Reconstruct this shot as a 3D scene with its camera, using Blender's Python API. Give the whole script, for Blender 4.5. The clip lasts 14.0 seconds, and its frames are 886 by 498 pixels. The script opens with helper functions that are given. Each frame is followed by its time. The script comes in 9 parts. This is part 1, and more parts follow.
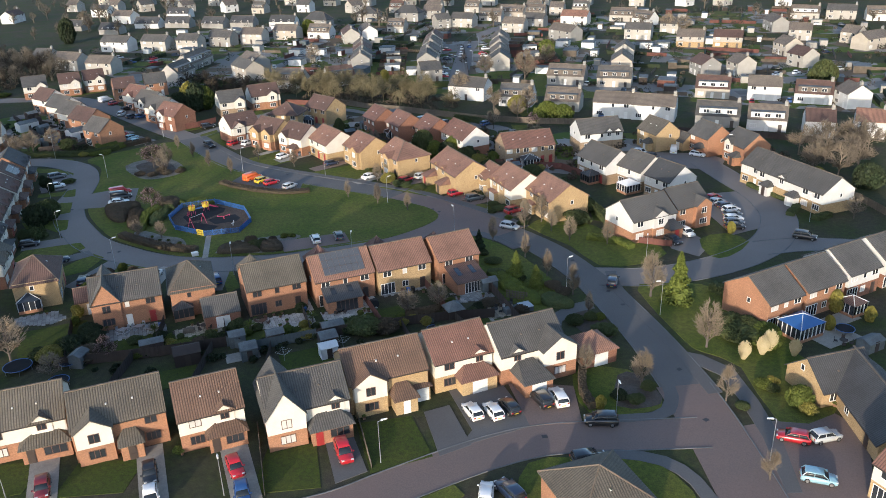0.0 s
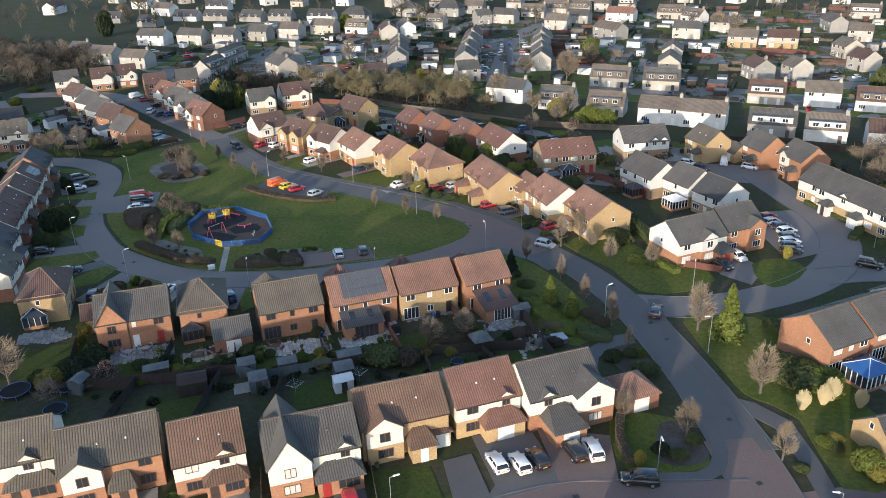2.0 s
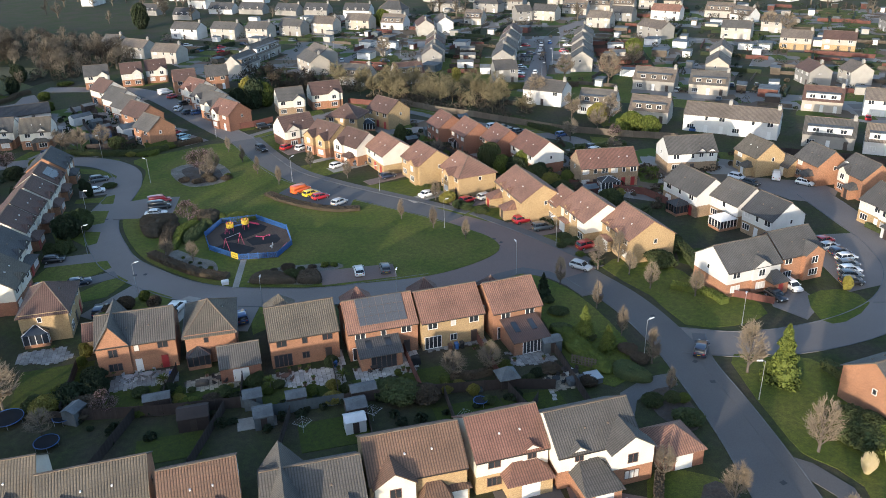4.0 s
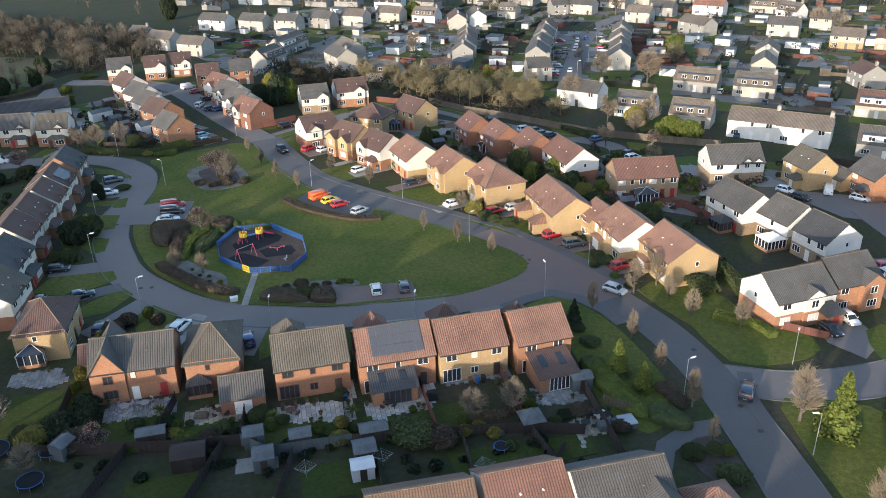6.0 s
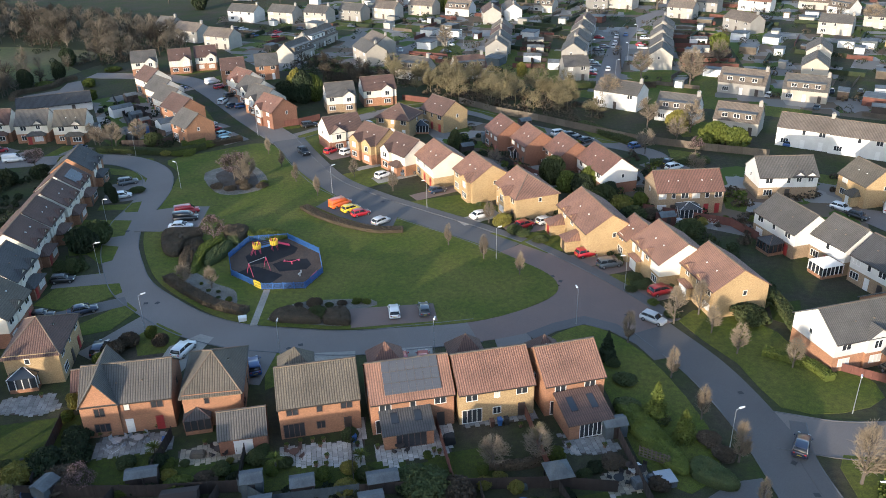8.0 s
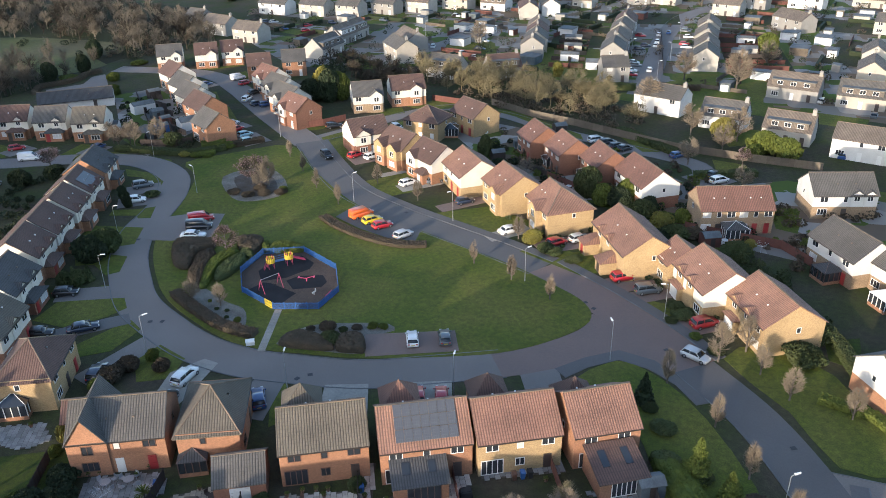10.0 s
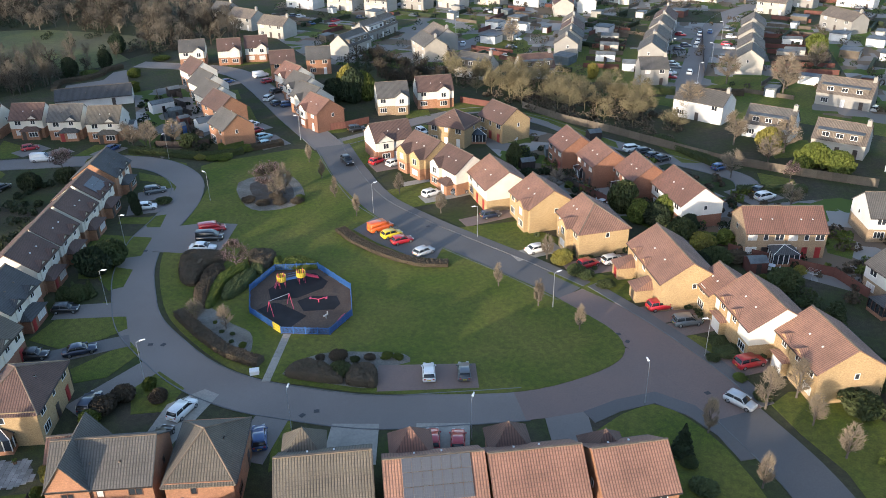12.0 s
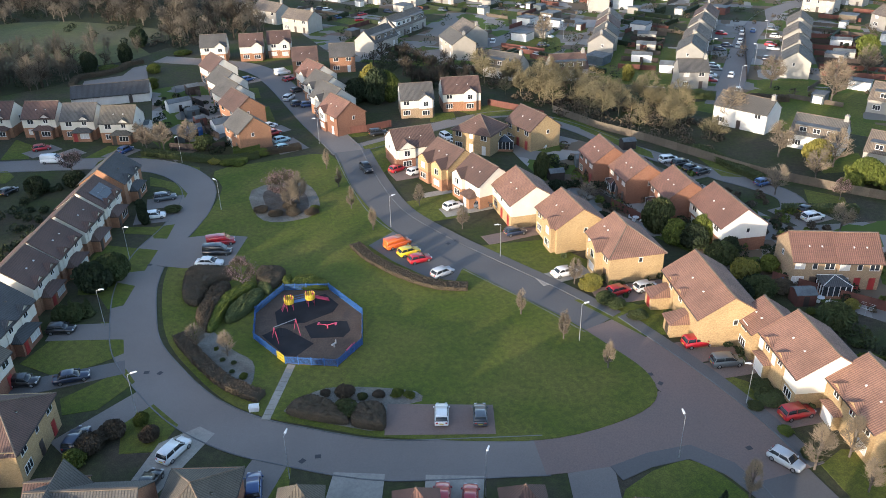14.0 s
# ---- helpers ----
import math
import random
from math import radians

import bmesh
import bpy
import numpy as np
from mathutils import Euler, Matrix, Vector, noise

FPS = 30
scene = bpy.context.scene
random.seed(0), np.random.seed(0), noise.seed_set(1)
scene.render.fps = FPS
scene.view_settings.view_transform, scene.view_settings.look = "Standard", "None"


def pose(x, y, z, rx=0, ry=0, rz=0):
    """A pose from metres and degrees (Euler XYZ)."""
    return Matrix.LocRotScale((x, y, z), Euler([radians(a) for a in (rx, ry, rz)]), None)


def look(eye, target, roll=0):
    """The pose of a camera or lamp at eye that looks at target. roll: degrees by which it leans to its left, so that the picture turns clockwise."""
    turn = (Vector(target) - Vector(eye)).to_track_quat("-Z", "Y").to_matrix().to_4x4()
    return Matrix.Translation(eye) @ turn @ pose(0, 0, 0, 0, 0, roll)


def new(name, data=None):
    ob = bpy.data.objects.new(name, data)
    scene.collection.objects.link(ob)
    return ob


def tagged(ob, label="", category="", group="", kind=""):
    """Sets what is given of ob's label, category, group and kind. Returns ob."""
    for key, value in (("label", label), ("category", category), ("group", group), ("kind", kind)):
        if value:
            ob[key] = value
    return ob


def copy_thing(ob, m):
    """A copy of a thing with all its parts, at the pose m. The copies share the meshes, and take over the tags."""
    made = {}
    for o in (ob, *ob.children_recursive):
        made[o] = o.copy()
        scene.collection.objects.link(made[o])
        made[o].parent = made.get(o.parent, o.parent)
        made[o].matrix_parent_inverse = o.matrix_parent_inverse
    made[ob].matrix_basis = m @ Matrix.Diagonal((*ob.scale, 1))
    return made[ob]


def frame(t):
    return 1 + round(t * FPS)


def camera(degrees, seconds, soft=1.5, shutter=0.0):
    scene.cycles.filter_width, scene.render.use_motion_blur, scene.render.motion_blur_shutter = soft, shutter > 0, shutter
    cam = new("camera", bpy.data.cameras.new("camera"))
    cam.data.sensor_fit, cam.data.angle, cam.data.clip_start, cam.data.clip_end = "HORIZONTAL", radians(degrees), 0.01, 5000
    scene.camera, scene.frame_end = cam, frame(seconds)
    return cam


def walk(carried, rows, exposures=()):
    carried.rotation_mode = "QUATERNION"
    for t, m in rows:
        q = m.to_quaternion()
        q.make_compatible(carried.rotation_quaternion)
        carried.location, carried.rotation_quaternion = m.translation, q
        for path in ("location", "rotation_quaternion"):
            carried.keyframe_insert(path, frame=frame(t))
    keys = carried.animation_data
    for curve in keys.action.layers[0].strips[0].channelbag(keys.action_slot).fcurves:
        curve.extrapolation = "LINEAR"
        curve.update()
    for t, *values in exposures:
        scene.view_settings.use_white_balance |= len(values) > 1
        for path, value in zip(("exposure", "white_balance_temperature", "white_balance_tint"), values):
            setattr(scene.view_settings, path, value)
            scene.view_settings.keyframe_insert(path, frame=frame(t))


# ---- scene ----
cam = camera(58.3, 14.0, soft=0.9)
# seconds, east, north, height of the drone, then yaw, pitch, roll in degrees
ROWS = [
    (0.0, 0.00, 0.00, 61.90, 0.00, -23.67, -1.79),
    (0.5, 0.43, 2.77, 62.03, 0.75, -23.77, -1.77),
    (1.0, 0.84, 5.54, 62.14, 1.52, -23.89, -1.74),
    (1.5, 1.24, 8.32, 62.21, 2.25, -24.02, -1.71),
    (2.0, 1.58, 11.08, 62.27, 3.02, -24.13, -1.67),
    (2.5, 1.89, 13.83, 62.31, 3.78, -24.24, -1.63),
    (3.0, 2.16, 16.59, 62.37, 4.54, -24.33, -1.58),
    (5.5, 2.66, 30.11, 62.83, 7.68, -25.11, -1.41),
    (6.0, 2.63, 32.85, 62.87, 8.32, -25.28, -1.38),
    (6.5, 2.58, 35.58, 62.91, 8.95, -25.45, -1.36),
    (7.0, 2.50, 38.32, 62.95, 9.59, -25.60, -1.32),
    (7.5, 2.40, 41.03, 62.97, 10.22, -25.78, -1.30),
    (8.0, 2.27, 43.75, 62.99, 10.87, -25.96, -1.27),
    (10.5, 1.21, 57.03, 63.03, 14.10, -26.70, -1.09),
    (11.0, 0.87, 59.61, 62.99, 14.68, -26.82, -1.07),
    (11.5, 0.52, 62.15, 62.97, 15.26, -26.98, -1.08),
    (12.0, 0.18, 64.69, 63.01, 15.87, -27.14, -1.08),
    (12.5, -0.14, 67.24, 63.09, 16.45, -27.33, -1.08),
    (13.0, -0.47, 69.83, 63.21, 17.06, -27.51, -1.07),
    (13.5, -0.81, 72.39, 63.34, 17.65, -27.71, -1.06),
    (14.0, -1.17, 74.97, 63.48, 18.26, -27.88, -1.05),
]
walk(cam, [(t, pose(x, y, z, 90 + pitch, 0, yaw) @ pose(0, 0, 0, 0, 0, roll)) for t, x, y, z, yaw, pitch, roll in ROWS],
     exposures=((0.0, 1.16, 5800, 10), (7.0, 1.48, 5950, 10), (11.0, 1.52, 6000, 12), (14.0, 1.63, 6100, 12)))

# ---- world, sun, exposure ----
SUN_AZ, SUN_EL = (-0.39, -0.92), 8.2
world = bpy.data.worlds.new("world")
scene.world = world
world.use_nodes = True
wt = world.node_tree
wsky = wt.nodes.new("ShaderNodeTexSky")
wsky.sky_type = "NISHITA"
wsky.sun_disc = False
wsky.sun_elevation = radians(SUN_EL + 6)
wsky.sun_rotation = math.atan2(SUN_AZ[0], SUN_AZ[1])
wsky.air_density, wsky.dust_density = 1.0, 1.0
wt.links.new(wsky.outputs[0], wt.nodes["Background"].inputs[0])
wt.nodes["Background"].inputs[1].default_value = 0.15
sun = new("sun", bpy.data.lights.new("sun", "SUN"))
sun.data.energy, sun.data.angle, sun.data.color = 2.9, radians(0.8), (1.0, 0.81, 0.59)
sun.matrix_world = look((SUN_AZ[0] * 100, SUN_AZ[1] * 100, 100 * math.tan(radians(SUN_EL))), (0, 0, 0))


# ---- materials ----
def material(name, col, rough=0.85, vary=0.25, big=0.12, small=4.0, tint=None, bump=0.3, world_space=False,
             tile=0.0, course=0.0, brick=None, rand=0.0, metal=0.0):
    """Procedural paint: two scales of noise, an optional roll of tiles or courses of brick, a spread between objects."""
    m = bpy.data.materials.new(name)
    m.use_nodes = True
    t = m.node_tree
    n, ln = t.nodes, t.links
    bsdf = n["Principled BSDF"]
    bsdf.inputs["Roughness"].default_value = rough
    bsdf.inputs["Metallic"].default_value = metal
    if world_space:
        co = n.new("ShaderNodeNewGeometry").outputs["Position"]
    else:
        co = n.new("ShaderNodeTexCoord").outputs["Object"]

    def noise_of(scale, detail):
        k = n.new("ShaderNodeTexNoise")
        k.inputs["Scale"].default_value, k.inputs["Detail"].default_value = scale, detail
        ln.new(co, k.inputs["Vector"])
        return k.outputs[0]

    def calc(op, a, b=None, c=None):
        k = n.new("ShaderNodeMath")
        k.operation = op
        for i, v in enumerate((a, b, c)):
            if v is None:
                continue
            if isinstance(v, (int, float)):
                k.inputs[i].default_value = v
            else:
                ln.new(v, k.inputs[i])
        return k.outputs[0]

    def mix(f, a, b):
        k = n.new("ShaderNodeMix")
        k.data_type = "RGBA"
        for i, v in ((0, f), (6, a), (7, b)):
            if isinstance(v, (int, float)):
                k.inputs[i].default_value = v
            elif isinstance(v, tuple):
                k.inputs[i].default_value = (*v, 1)
            else:
                ln.new(v, k.inputs[i])
        return k.outputs[2]

    other = tint or tuple(c * 0.55 for c in col)
    nb, ns = noise_of(big, 4), noise_of(small, 3)
    f = calc("MULTIPLY_ADD", nb, 2.6, -0.8)
    f.node.use_clamp = True
    c = mix(f, col, other)
    f2 = calc("MULTIPLY_ADD", ns, 1.6, -0.3)
    f2.node.use_clamp = True
    dark = mix(vary, c, (0.02, 0.02, 0.02))
    c = mix(f2, c, dark)
    speck = calc("MULTIPLY_ADD", noise_of(small * 5.5, 2), 2.4, -0.7)
    speck.node.use_clamp = True
    c = mix(speck, c, mix(min(0.6, vary * 0.9), c, (0.015, 0.015, 0.015)))
    height = ns
    if tile or course or brick:
        sep = n.new("ShaderNodeSeparateXYZ")
        ln.new(co, sep.inputs[0])
    if tile:
        nrm = n.new("ShaderNodeSeparateXYZ")
        ln.new(n.new("ShaderNodeTexCoord").outputs["Normal"], nrm.inputs[0])
        ends = calc("GREATER_THAN", calc("ABSOLUTE", nrm.outputs[0]), calc("ABSOLUTE", nrm.outputs[1]))
        run = calc("ADD", calc("MULTIPLY", sep.outputs[0], calc("SUBTRACT", 1.0, ends)), calc("MULTIPLY", sep.outputs[1], ends))
        wx = calc("SINE", calc("MULTIPLY", run, 2 * math.pi / tile))
        lx = calc("POWER", calc("MULTIPLY_ADD", wx, 0.5, 0.5), 3.0)
        rows = calc("FRACT", calc("MULTIPLY", sep.outputs[2], 1 / course))
        lz = calc("LESS_THAN", rows, 0.14)
        joint = calc("MAXIMUM", calc("MULTIPLY", lx, 0.75), calc("MULTIPLY", lz, 0.35))
        c = mix(joint, c, mix(0.8, c, (0.01, 0.01, 0.01)))
        height = calc("SUBTRACT", ns, calc("MULTIPLY", joint, 1.5))
    if brick:
        k = n.new("ShaderNodeTexBrick")
        comb = n.new("ShaderNodeCombineXYZ")
        ln.new(calc("ADD", sep.outputs[0], sep.outputs[1]), comb.inputs[0])
        ln.new(sep.outputs[2], comb.inputs[1])
        ln.new(comb.outputs[0], k.inputs["Vector"])
        k.inputs["Scale"].default_value = 1.0
        k.inputs["Brick Width"].default_value, k.inputs["Row Height"].default_value = 0.225, 0.075
        k.inputs["Mortar Size"].default_value = 0.008
        k.inputs["Color1"].default_value, k.inputs["Color2"].default_value = (0.75, 0.75, 0.75, 1), (1.1, 1.1, 1.1, 1)
        k.inputs["Mortar"].default_value = (*brick, 1)
        kk = n.new("ShaderNodeMix")
        kk.data_type, kk.blend_type = "RGBA", "MULTIPLY"
        kk.inputs[0].default_value = 0.8
        ln.new(c, kk.inputs[6])
        ln.new(k.outputs[0], kk.inputs[7])
        c = kk.outputs[2]
    if rand:
        info = n.new("ShaderNodeObjectInfo").outputs["Random"]
        hsv = n.new("ShaderNodeHueSaturation")
        ln.new(c, hsv.inputs["Color"])
        ln.new(calc("MULTIPLY_ADD", info, 2 * rand, 1 - rand), hsv.inputs["Value"])
        ln.new(calc("MULTIPLY_ADD", info, 0.03 * rand, 0.5 - 0.015 * rand), hsv.inputs["Hue"])
        c = hsv.outputs[0]
    ln.new(c, bsdf.inputs["Base Color"])
    if bump:
        b = n.new("ShaderNodeBump")
        b.inputs["Strength"].default_value, b.inputs["Distance"].default_value = bump, 0.05
        ln.new(height, b.inputs["Height"])
        ln.new(b.outputs[0], bsdf.inputs["Normal"])
    return m


def plain(name, col, rough=0.5, metal=0.0, coat=0.0):
    m = material(name, col, rough, vary=0.12, big=0.6, small=9.0, tint=tuple(c * 0.85 for c in col), bump=0.03, metal=metal)
    m.node_tree.nodes["Principled BSDF"].inputs["Coat Weight"].default_value = coat
    return m


M = {}
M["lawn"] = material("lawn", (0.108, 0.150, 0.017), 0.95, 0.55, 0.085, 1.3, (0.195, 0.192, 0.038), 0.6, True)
# Same grass for house gardens, their shade mixed into a darker green.
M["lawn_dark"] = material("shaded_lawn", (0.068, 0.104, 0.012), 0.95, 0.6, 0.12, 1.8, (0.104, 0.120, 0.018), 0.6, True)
M["garden"] = material("garden", (0.060, 0.085, 0.016), 0.95, 0.6, 0.11, 1.2, (0.100, 0.082, 0.054), 0.8, True)
M["rough"] = material("rough_grass", (0.052, 0.066, 0.020), 0.95, 0.5, 0.022, 0.8, (0.026, 0.024, 0.015), 0.8, True)
M["asphalt"] = material("asphalt", (0.184, 0.160, 0.143), 0.9, 0.25, 0.09, 6.0, (0.216, 0.190, 0.172), 0.15, True)
M["dark_asphalt"] = material("dark_asphalt", (0.112, 0.105, 0.101), 0.9, 0.25, 0.1, 6.0, (0.138, 0.130, 0.124), 0.15, True)
M["red_paving"] = material("red_paving", (0.225, 0.154, 0.128), 0.9, 0.3, 0.1, 5.0, (0.190, 0.140, 0.120), 0.2, True)
M["slab"] = material("paving_slab", (0.40, 0.365, 0.31), 0.9, 0.3, 0.2, 2.5, (0.27, 0.25, 0.22), 0.2, True)
for k, c in {"grey": (0.33, 0.32, 0.30), "tan": (0.44, 0.37, 0.27), "pale": (0.58, 0.53, 0.47)}.items():
    M["slab_" + k] = material("slabs_" + k, c, 0.9, 0.25, 0.4, 3.0, tuple(v * 0.7 for v in c), 0.2, True)
    nt = M["slab_" + k].node_tree
    rnd, hv, cal = nt.nodes.new("ShaderNodeNewGeometry"), nt.nodes.new("ShaderNodeHueSaturation"), nt.nodes.new("ShaderNodeMath")
    cal.operation, cal.inputs[1].default_value, cal.inputs[2].default_value = "MULTIPLY_ADD", 0.45, 0.78
    nt.links.new(rnd.outputs["Random Per Island"], cal.inputs[0])
    nt.links.new(cal.outputs[0], hv.inputs["Value"])
    base = nt.nodes["Principled BSDF"].inputs["Base Color"]
    nt.links.new(base.links[0].from_socket, hv.inputs["Color"])
    nt.links.new(hv.outputs[0], base)
M["plots"] = material("garden_plots", (0.06, 0.07, 0.02), 0.95, 0.4, 0.11, 1.2, (0.07, 0.05, 0.04), 0.6, True)
M["kerb"] = material("kerb_stone", (0.20, 0.20, 0.20), 0.9, 0.3, 0.3, 4.0, None, 0.2, True)
M["soil"] = material("bark_soil", (0.115, 0.082, 0.058), 0.95, 0.5, 0.4, 3.0, (0.15, 0.135, 0.12), 0.8, True)
M["bark_chip"] = material("bark_chip", (0.125, 0.088, 0.066), 0.95, 0.6, 0.3, 5.0, (0.165, 0.122, 0.096), 0.8, True)
M["gravel"] = material("pale_gravel", (0.30, 0.285, 0.25), 0.95, 0.5, 0.5, 5.0, (0.19, 0.17, 0.14), 0.8, True)
M["heath"] = material("heath_grass", (0.115, 0.135, 0.045), 0.95, 0.4, 0.03, 0.5, (0.135, 0.120, 0.070), 0.8, True)
M["rubber"] = material("rubber_mat", (0.012, 0.013, 0.016), 0.8, 0.2, 0.3, 5.0, (0.026, 0.026, 0.030), 0.1, True)
ROOFS = {"red": (0.27, 0.135, 0.098), "terracotta": (0.37, 0.195, 0.135), "brown": (0.160, 0.090, 0.070), "grey": (0.135, 0.128, 0.118),
         "olive": (0.165, 0.142, 0.108), "slate": (0.088, 0.090, 0.094), "ochre": (0.225, 0.132, 0.085), "pale": (0.225, 0.185, 0.15)}
for k, c in ROOFS.items():
    M["roof_" + k] = material("roof_tile_" + k, c, 0.85, 0.3, 0.35, 3.0, tuple(v * 0.68 for v in c), 0.6, tile=0.30, course=0.24, rand=0.10)
WALLS = {"buff": (0.50, 0.355, 0.185), "orange": (0.41, 0.208, 0.118), "brick": (0.285, 0.135, 0.085), "tan": (0.38, 0.275, 0.175)}
for k, c in WALLS.items():
    M[k] = material("brick_" + k, c, 0.9, 0.2, 0.3, 5.0, tuple(v * 0.8 for v in c), 0.2, brick=(0.62, 0.58, 0.52), rand=0.06)
for k, c in {"cream": (0.66, 0.625, 0.55), "white": (0.61, 0.605, 0.585), "harl": (0.40, 0.38, 0.34), "greyharl": (0.28, 0.27, 0.25), "pinkharl": (0.42, 0.38, 0.32)}.items():
    M[k] = material("render_" + k, c, 0.9, 0.12, 0.5, 7.0, tuple(v * 0.86 for v in c), 0.25, rand=0.05)
M["upvc"] = plain("white_upvc", (0.75, 0.75, 0.74), 0.35)
M["brown_frame"] = plain("brown_frame", (0.12, 0.06, 0.04), 0.4)
M["glass"] = plain("window_glass", (0.030, 0.036, 0.044), 0.06)
M["glass"].node_tree.nodes["Principled BSDF"].inputs["Specular IOR Level"].default_value = 0.8
M["blind"] = plain("pale_blind", (0.56, 0.55, 0.53), 0.3)
M["gutter"] = plain("dark_gutter", (0.035, 0.028, 0.025), 0.4)
M["ridge"] = material("ridge_tile", (0.22, 0.17, 0.125), 0.9, 0.3, 0.8, 5.0)
M["door_red"] = plain("red_door", (0.30, 0.03, 0.03), 0.4)
M["door_white"] = plain("white_garage_door", (0.72, 0.72, 0.70), 0.4)
M["door_dark"] = plain("dark_door", (0.06, 0.045, 0.04), 0.4)
M["solar"] = material("solar_cells", (0.055, 0.060, 0.078), 0.3, 0.2, 0.4, 3.0, (0.11, 0.115, 0.13), 0.0)
M["wood_dark"] = material("dark_fence_wood", (0.060, 0.042, 0.034), 0.9, 0.4, 0.5, 5.0, rand=0.2)
M["wood_red"] = material("red_fence_wood", (0.17, 0.060, 0.042), 0.85, 0.3, 0.5, 5.0, rand=0.15)
M["wood_pale"] = material("pale_fence_wood", (0.18, 0.145, 0.105), 0.9, 0.35, 0.5, 5.0, rand=0.2)
M["shed_blue"] = material("blue_grey_shed_wood", (0.11, 0.14, 0.155), 0.85, 0.3, 0.5, 5.0)
M["felt"] = material("roofing_felt", (0.16, 0.18, 0.19), 0.9, 0.3, 0.6, 5.0)
M["bark"] = material("tree_bark", (0.105, 0.082, 0.062), 0.95, 0.4, 1.0, 6.0, (0.15, 0.13, 0.11))
M["twig"] = material("twigs", (0.205, 0.165, 0.118), 0.95, 0.3, 0.5, 3.0, (0.25, 0.20, 0.14), 0.0, rand=0.15)
M["twig_dark"] = material("dark_twigs", (0.048, 0.040, 0.030), 0.95, 0.4, 0.5, 3.0, (0.080, 0.064, 0.044), 0.0, rand=0.15)
M["twig_grey"] = material("grey_twigs", (0.125, 0.105, 0.080), 0.95, 0.3, 0.5, 3.0, (0.155, 0.135, 0.105), 0.0, rand=0.15)
M["twig_olive"] = material("olive_twigs", (0.235, 0.195, 0.115), 0.95, 0.25, 0.5, 3.0, (0.19, 0.17, 0.095), 0.0, rand=0.15)
M["blossom"] = material("blossom", (0.33, 0.215, 0.23), 0.9, 0.3, 0.8, 3.0, (0.20, 0.14, 0.135), 0.0)
M["leaf"] = material("evergreen_leaf", (0.066, 0.094, 0.034), 0.75, 0.4, 0.8, 4.0, (0.090, 0.104, 0.036), 0.0, rand=0.2)
M["leaf_dark"] = material("conifer_leaf", (0.027, 0.046, 0.017), 0.8, 0.5, 0.8, 4.0, (0.034, 0.046, 0.020), 0.0, rand=0.2)
M["leaf_yellow"] = material("yellow_leaf", (0.27, 0.235, 0.022), 0.75, 0.35, 0.8, 4.0, (0.17, 0.16, 0.03), 0.0, rand=0.1)
M["leaf_lime"] = material("lime_leaf", (0.130, 0.155, 0.026), 0.75, 0.35, 0.8, 4.0, (0.085, 0.115, 0.024), 0.0, rand=0.15)
M["hedge_brown"] = material("brown_hedge_leaf", (0.118, 0.090, 0.062), 0.9, 0.35, 0.7, 4.0, (0.088, 0.074, 0.050), 0.0, rand=0.15)
M["pampas"] = material("pampas_plume", (0.58, 0.50, 0.32), 0.9, 0.2, 1.0, 5.0, (0.45, 0.38, 0.20), 0.0)
M["tyre"] = plain("tyre_rubber", (0.018, 0.018, 0.018), 0.85)
M["alloy"] = plain("alloy_wheel", (0.45, 0.45, 0.46), 0.3, 0.8)
M["car_glass"] = plain("car_glass", (0.018, 0.022, 0.026), 0.06)
M["lamp_red"] = plain("tail_lamp", (0.35, 0.02, 0.02), 0.3)
M["lamp_clear"] = plain("head_lamp", (0.6, 0.6, 0.6), 0.15)
M["plate"] = plain("yellow_plate", (0.65, 0.50, 0.05), 0.5)
M["steel"] = plain("galvanised_steel", (0.42, 0.43, 0.44), 0.45, 0.5)
M["lamp_head"] = plain("lamp_head", (0.75, 0.76, 0.76), 0.35)
M["blue_paint"] = plain("blue_paint", (0.030, 0.105, 0.30), 0.45)
M["yellow_paint"] = plain("yellow_paint", (0.70, 0.52, 0.04), 0.45)
M["pink_paint"] = plain("pink_red_paint", (0.52, 0.06, 0.13), 0.45)
M["iron"] = plain("cast_iron", (0.035, 0.035, 0.038), 0.7)
M["paint_line"] = material("road_paint", (0.40, 0.40, 0.39), 0.8, 0.5, 0.5, 6.0, (0.25, 0.25, 0.25), 0.0, True)
PAINTS = {"white": (0.80, 0.80, 0.79), "grey": (0.085, 0.10, 0.115), "orange": (0.75, 0.13, 0.02), "yellow": (0.72, 0.52, 0.015), "red": (0.40, 0.012, 0.02),
          "silver": (0.48, 0.50, 0.51), "black": (0.012, 0.012, 0.014), "blue": (0.02, 0.065, 0.20), "navy": (0.014, 0.024, 0.055),
          "lightblue": (0.26, 0.44, 0.52), "darkred": (0.14, 0.012, 0.015)}
for k, c in PAINTS.items():
    M["paint_" + k] = plain("car_paint_" + k, c, 0.3, 0.0, 0.8)


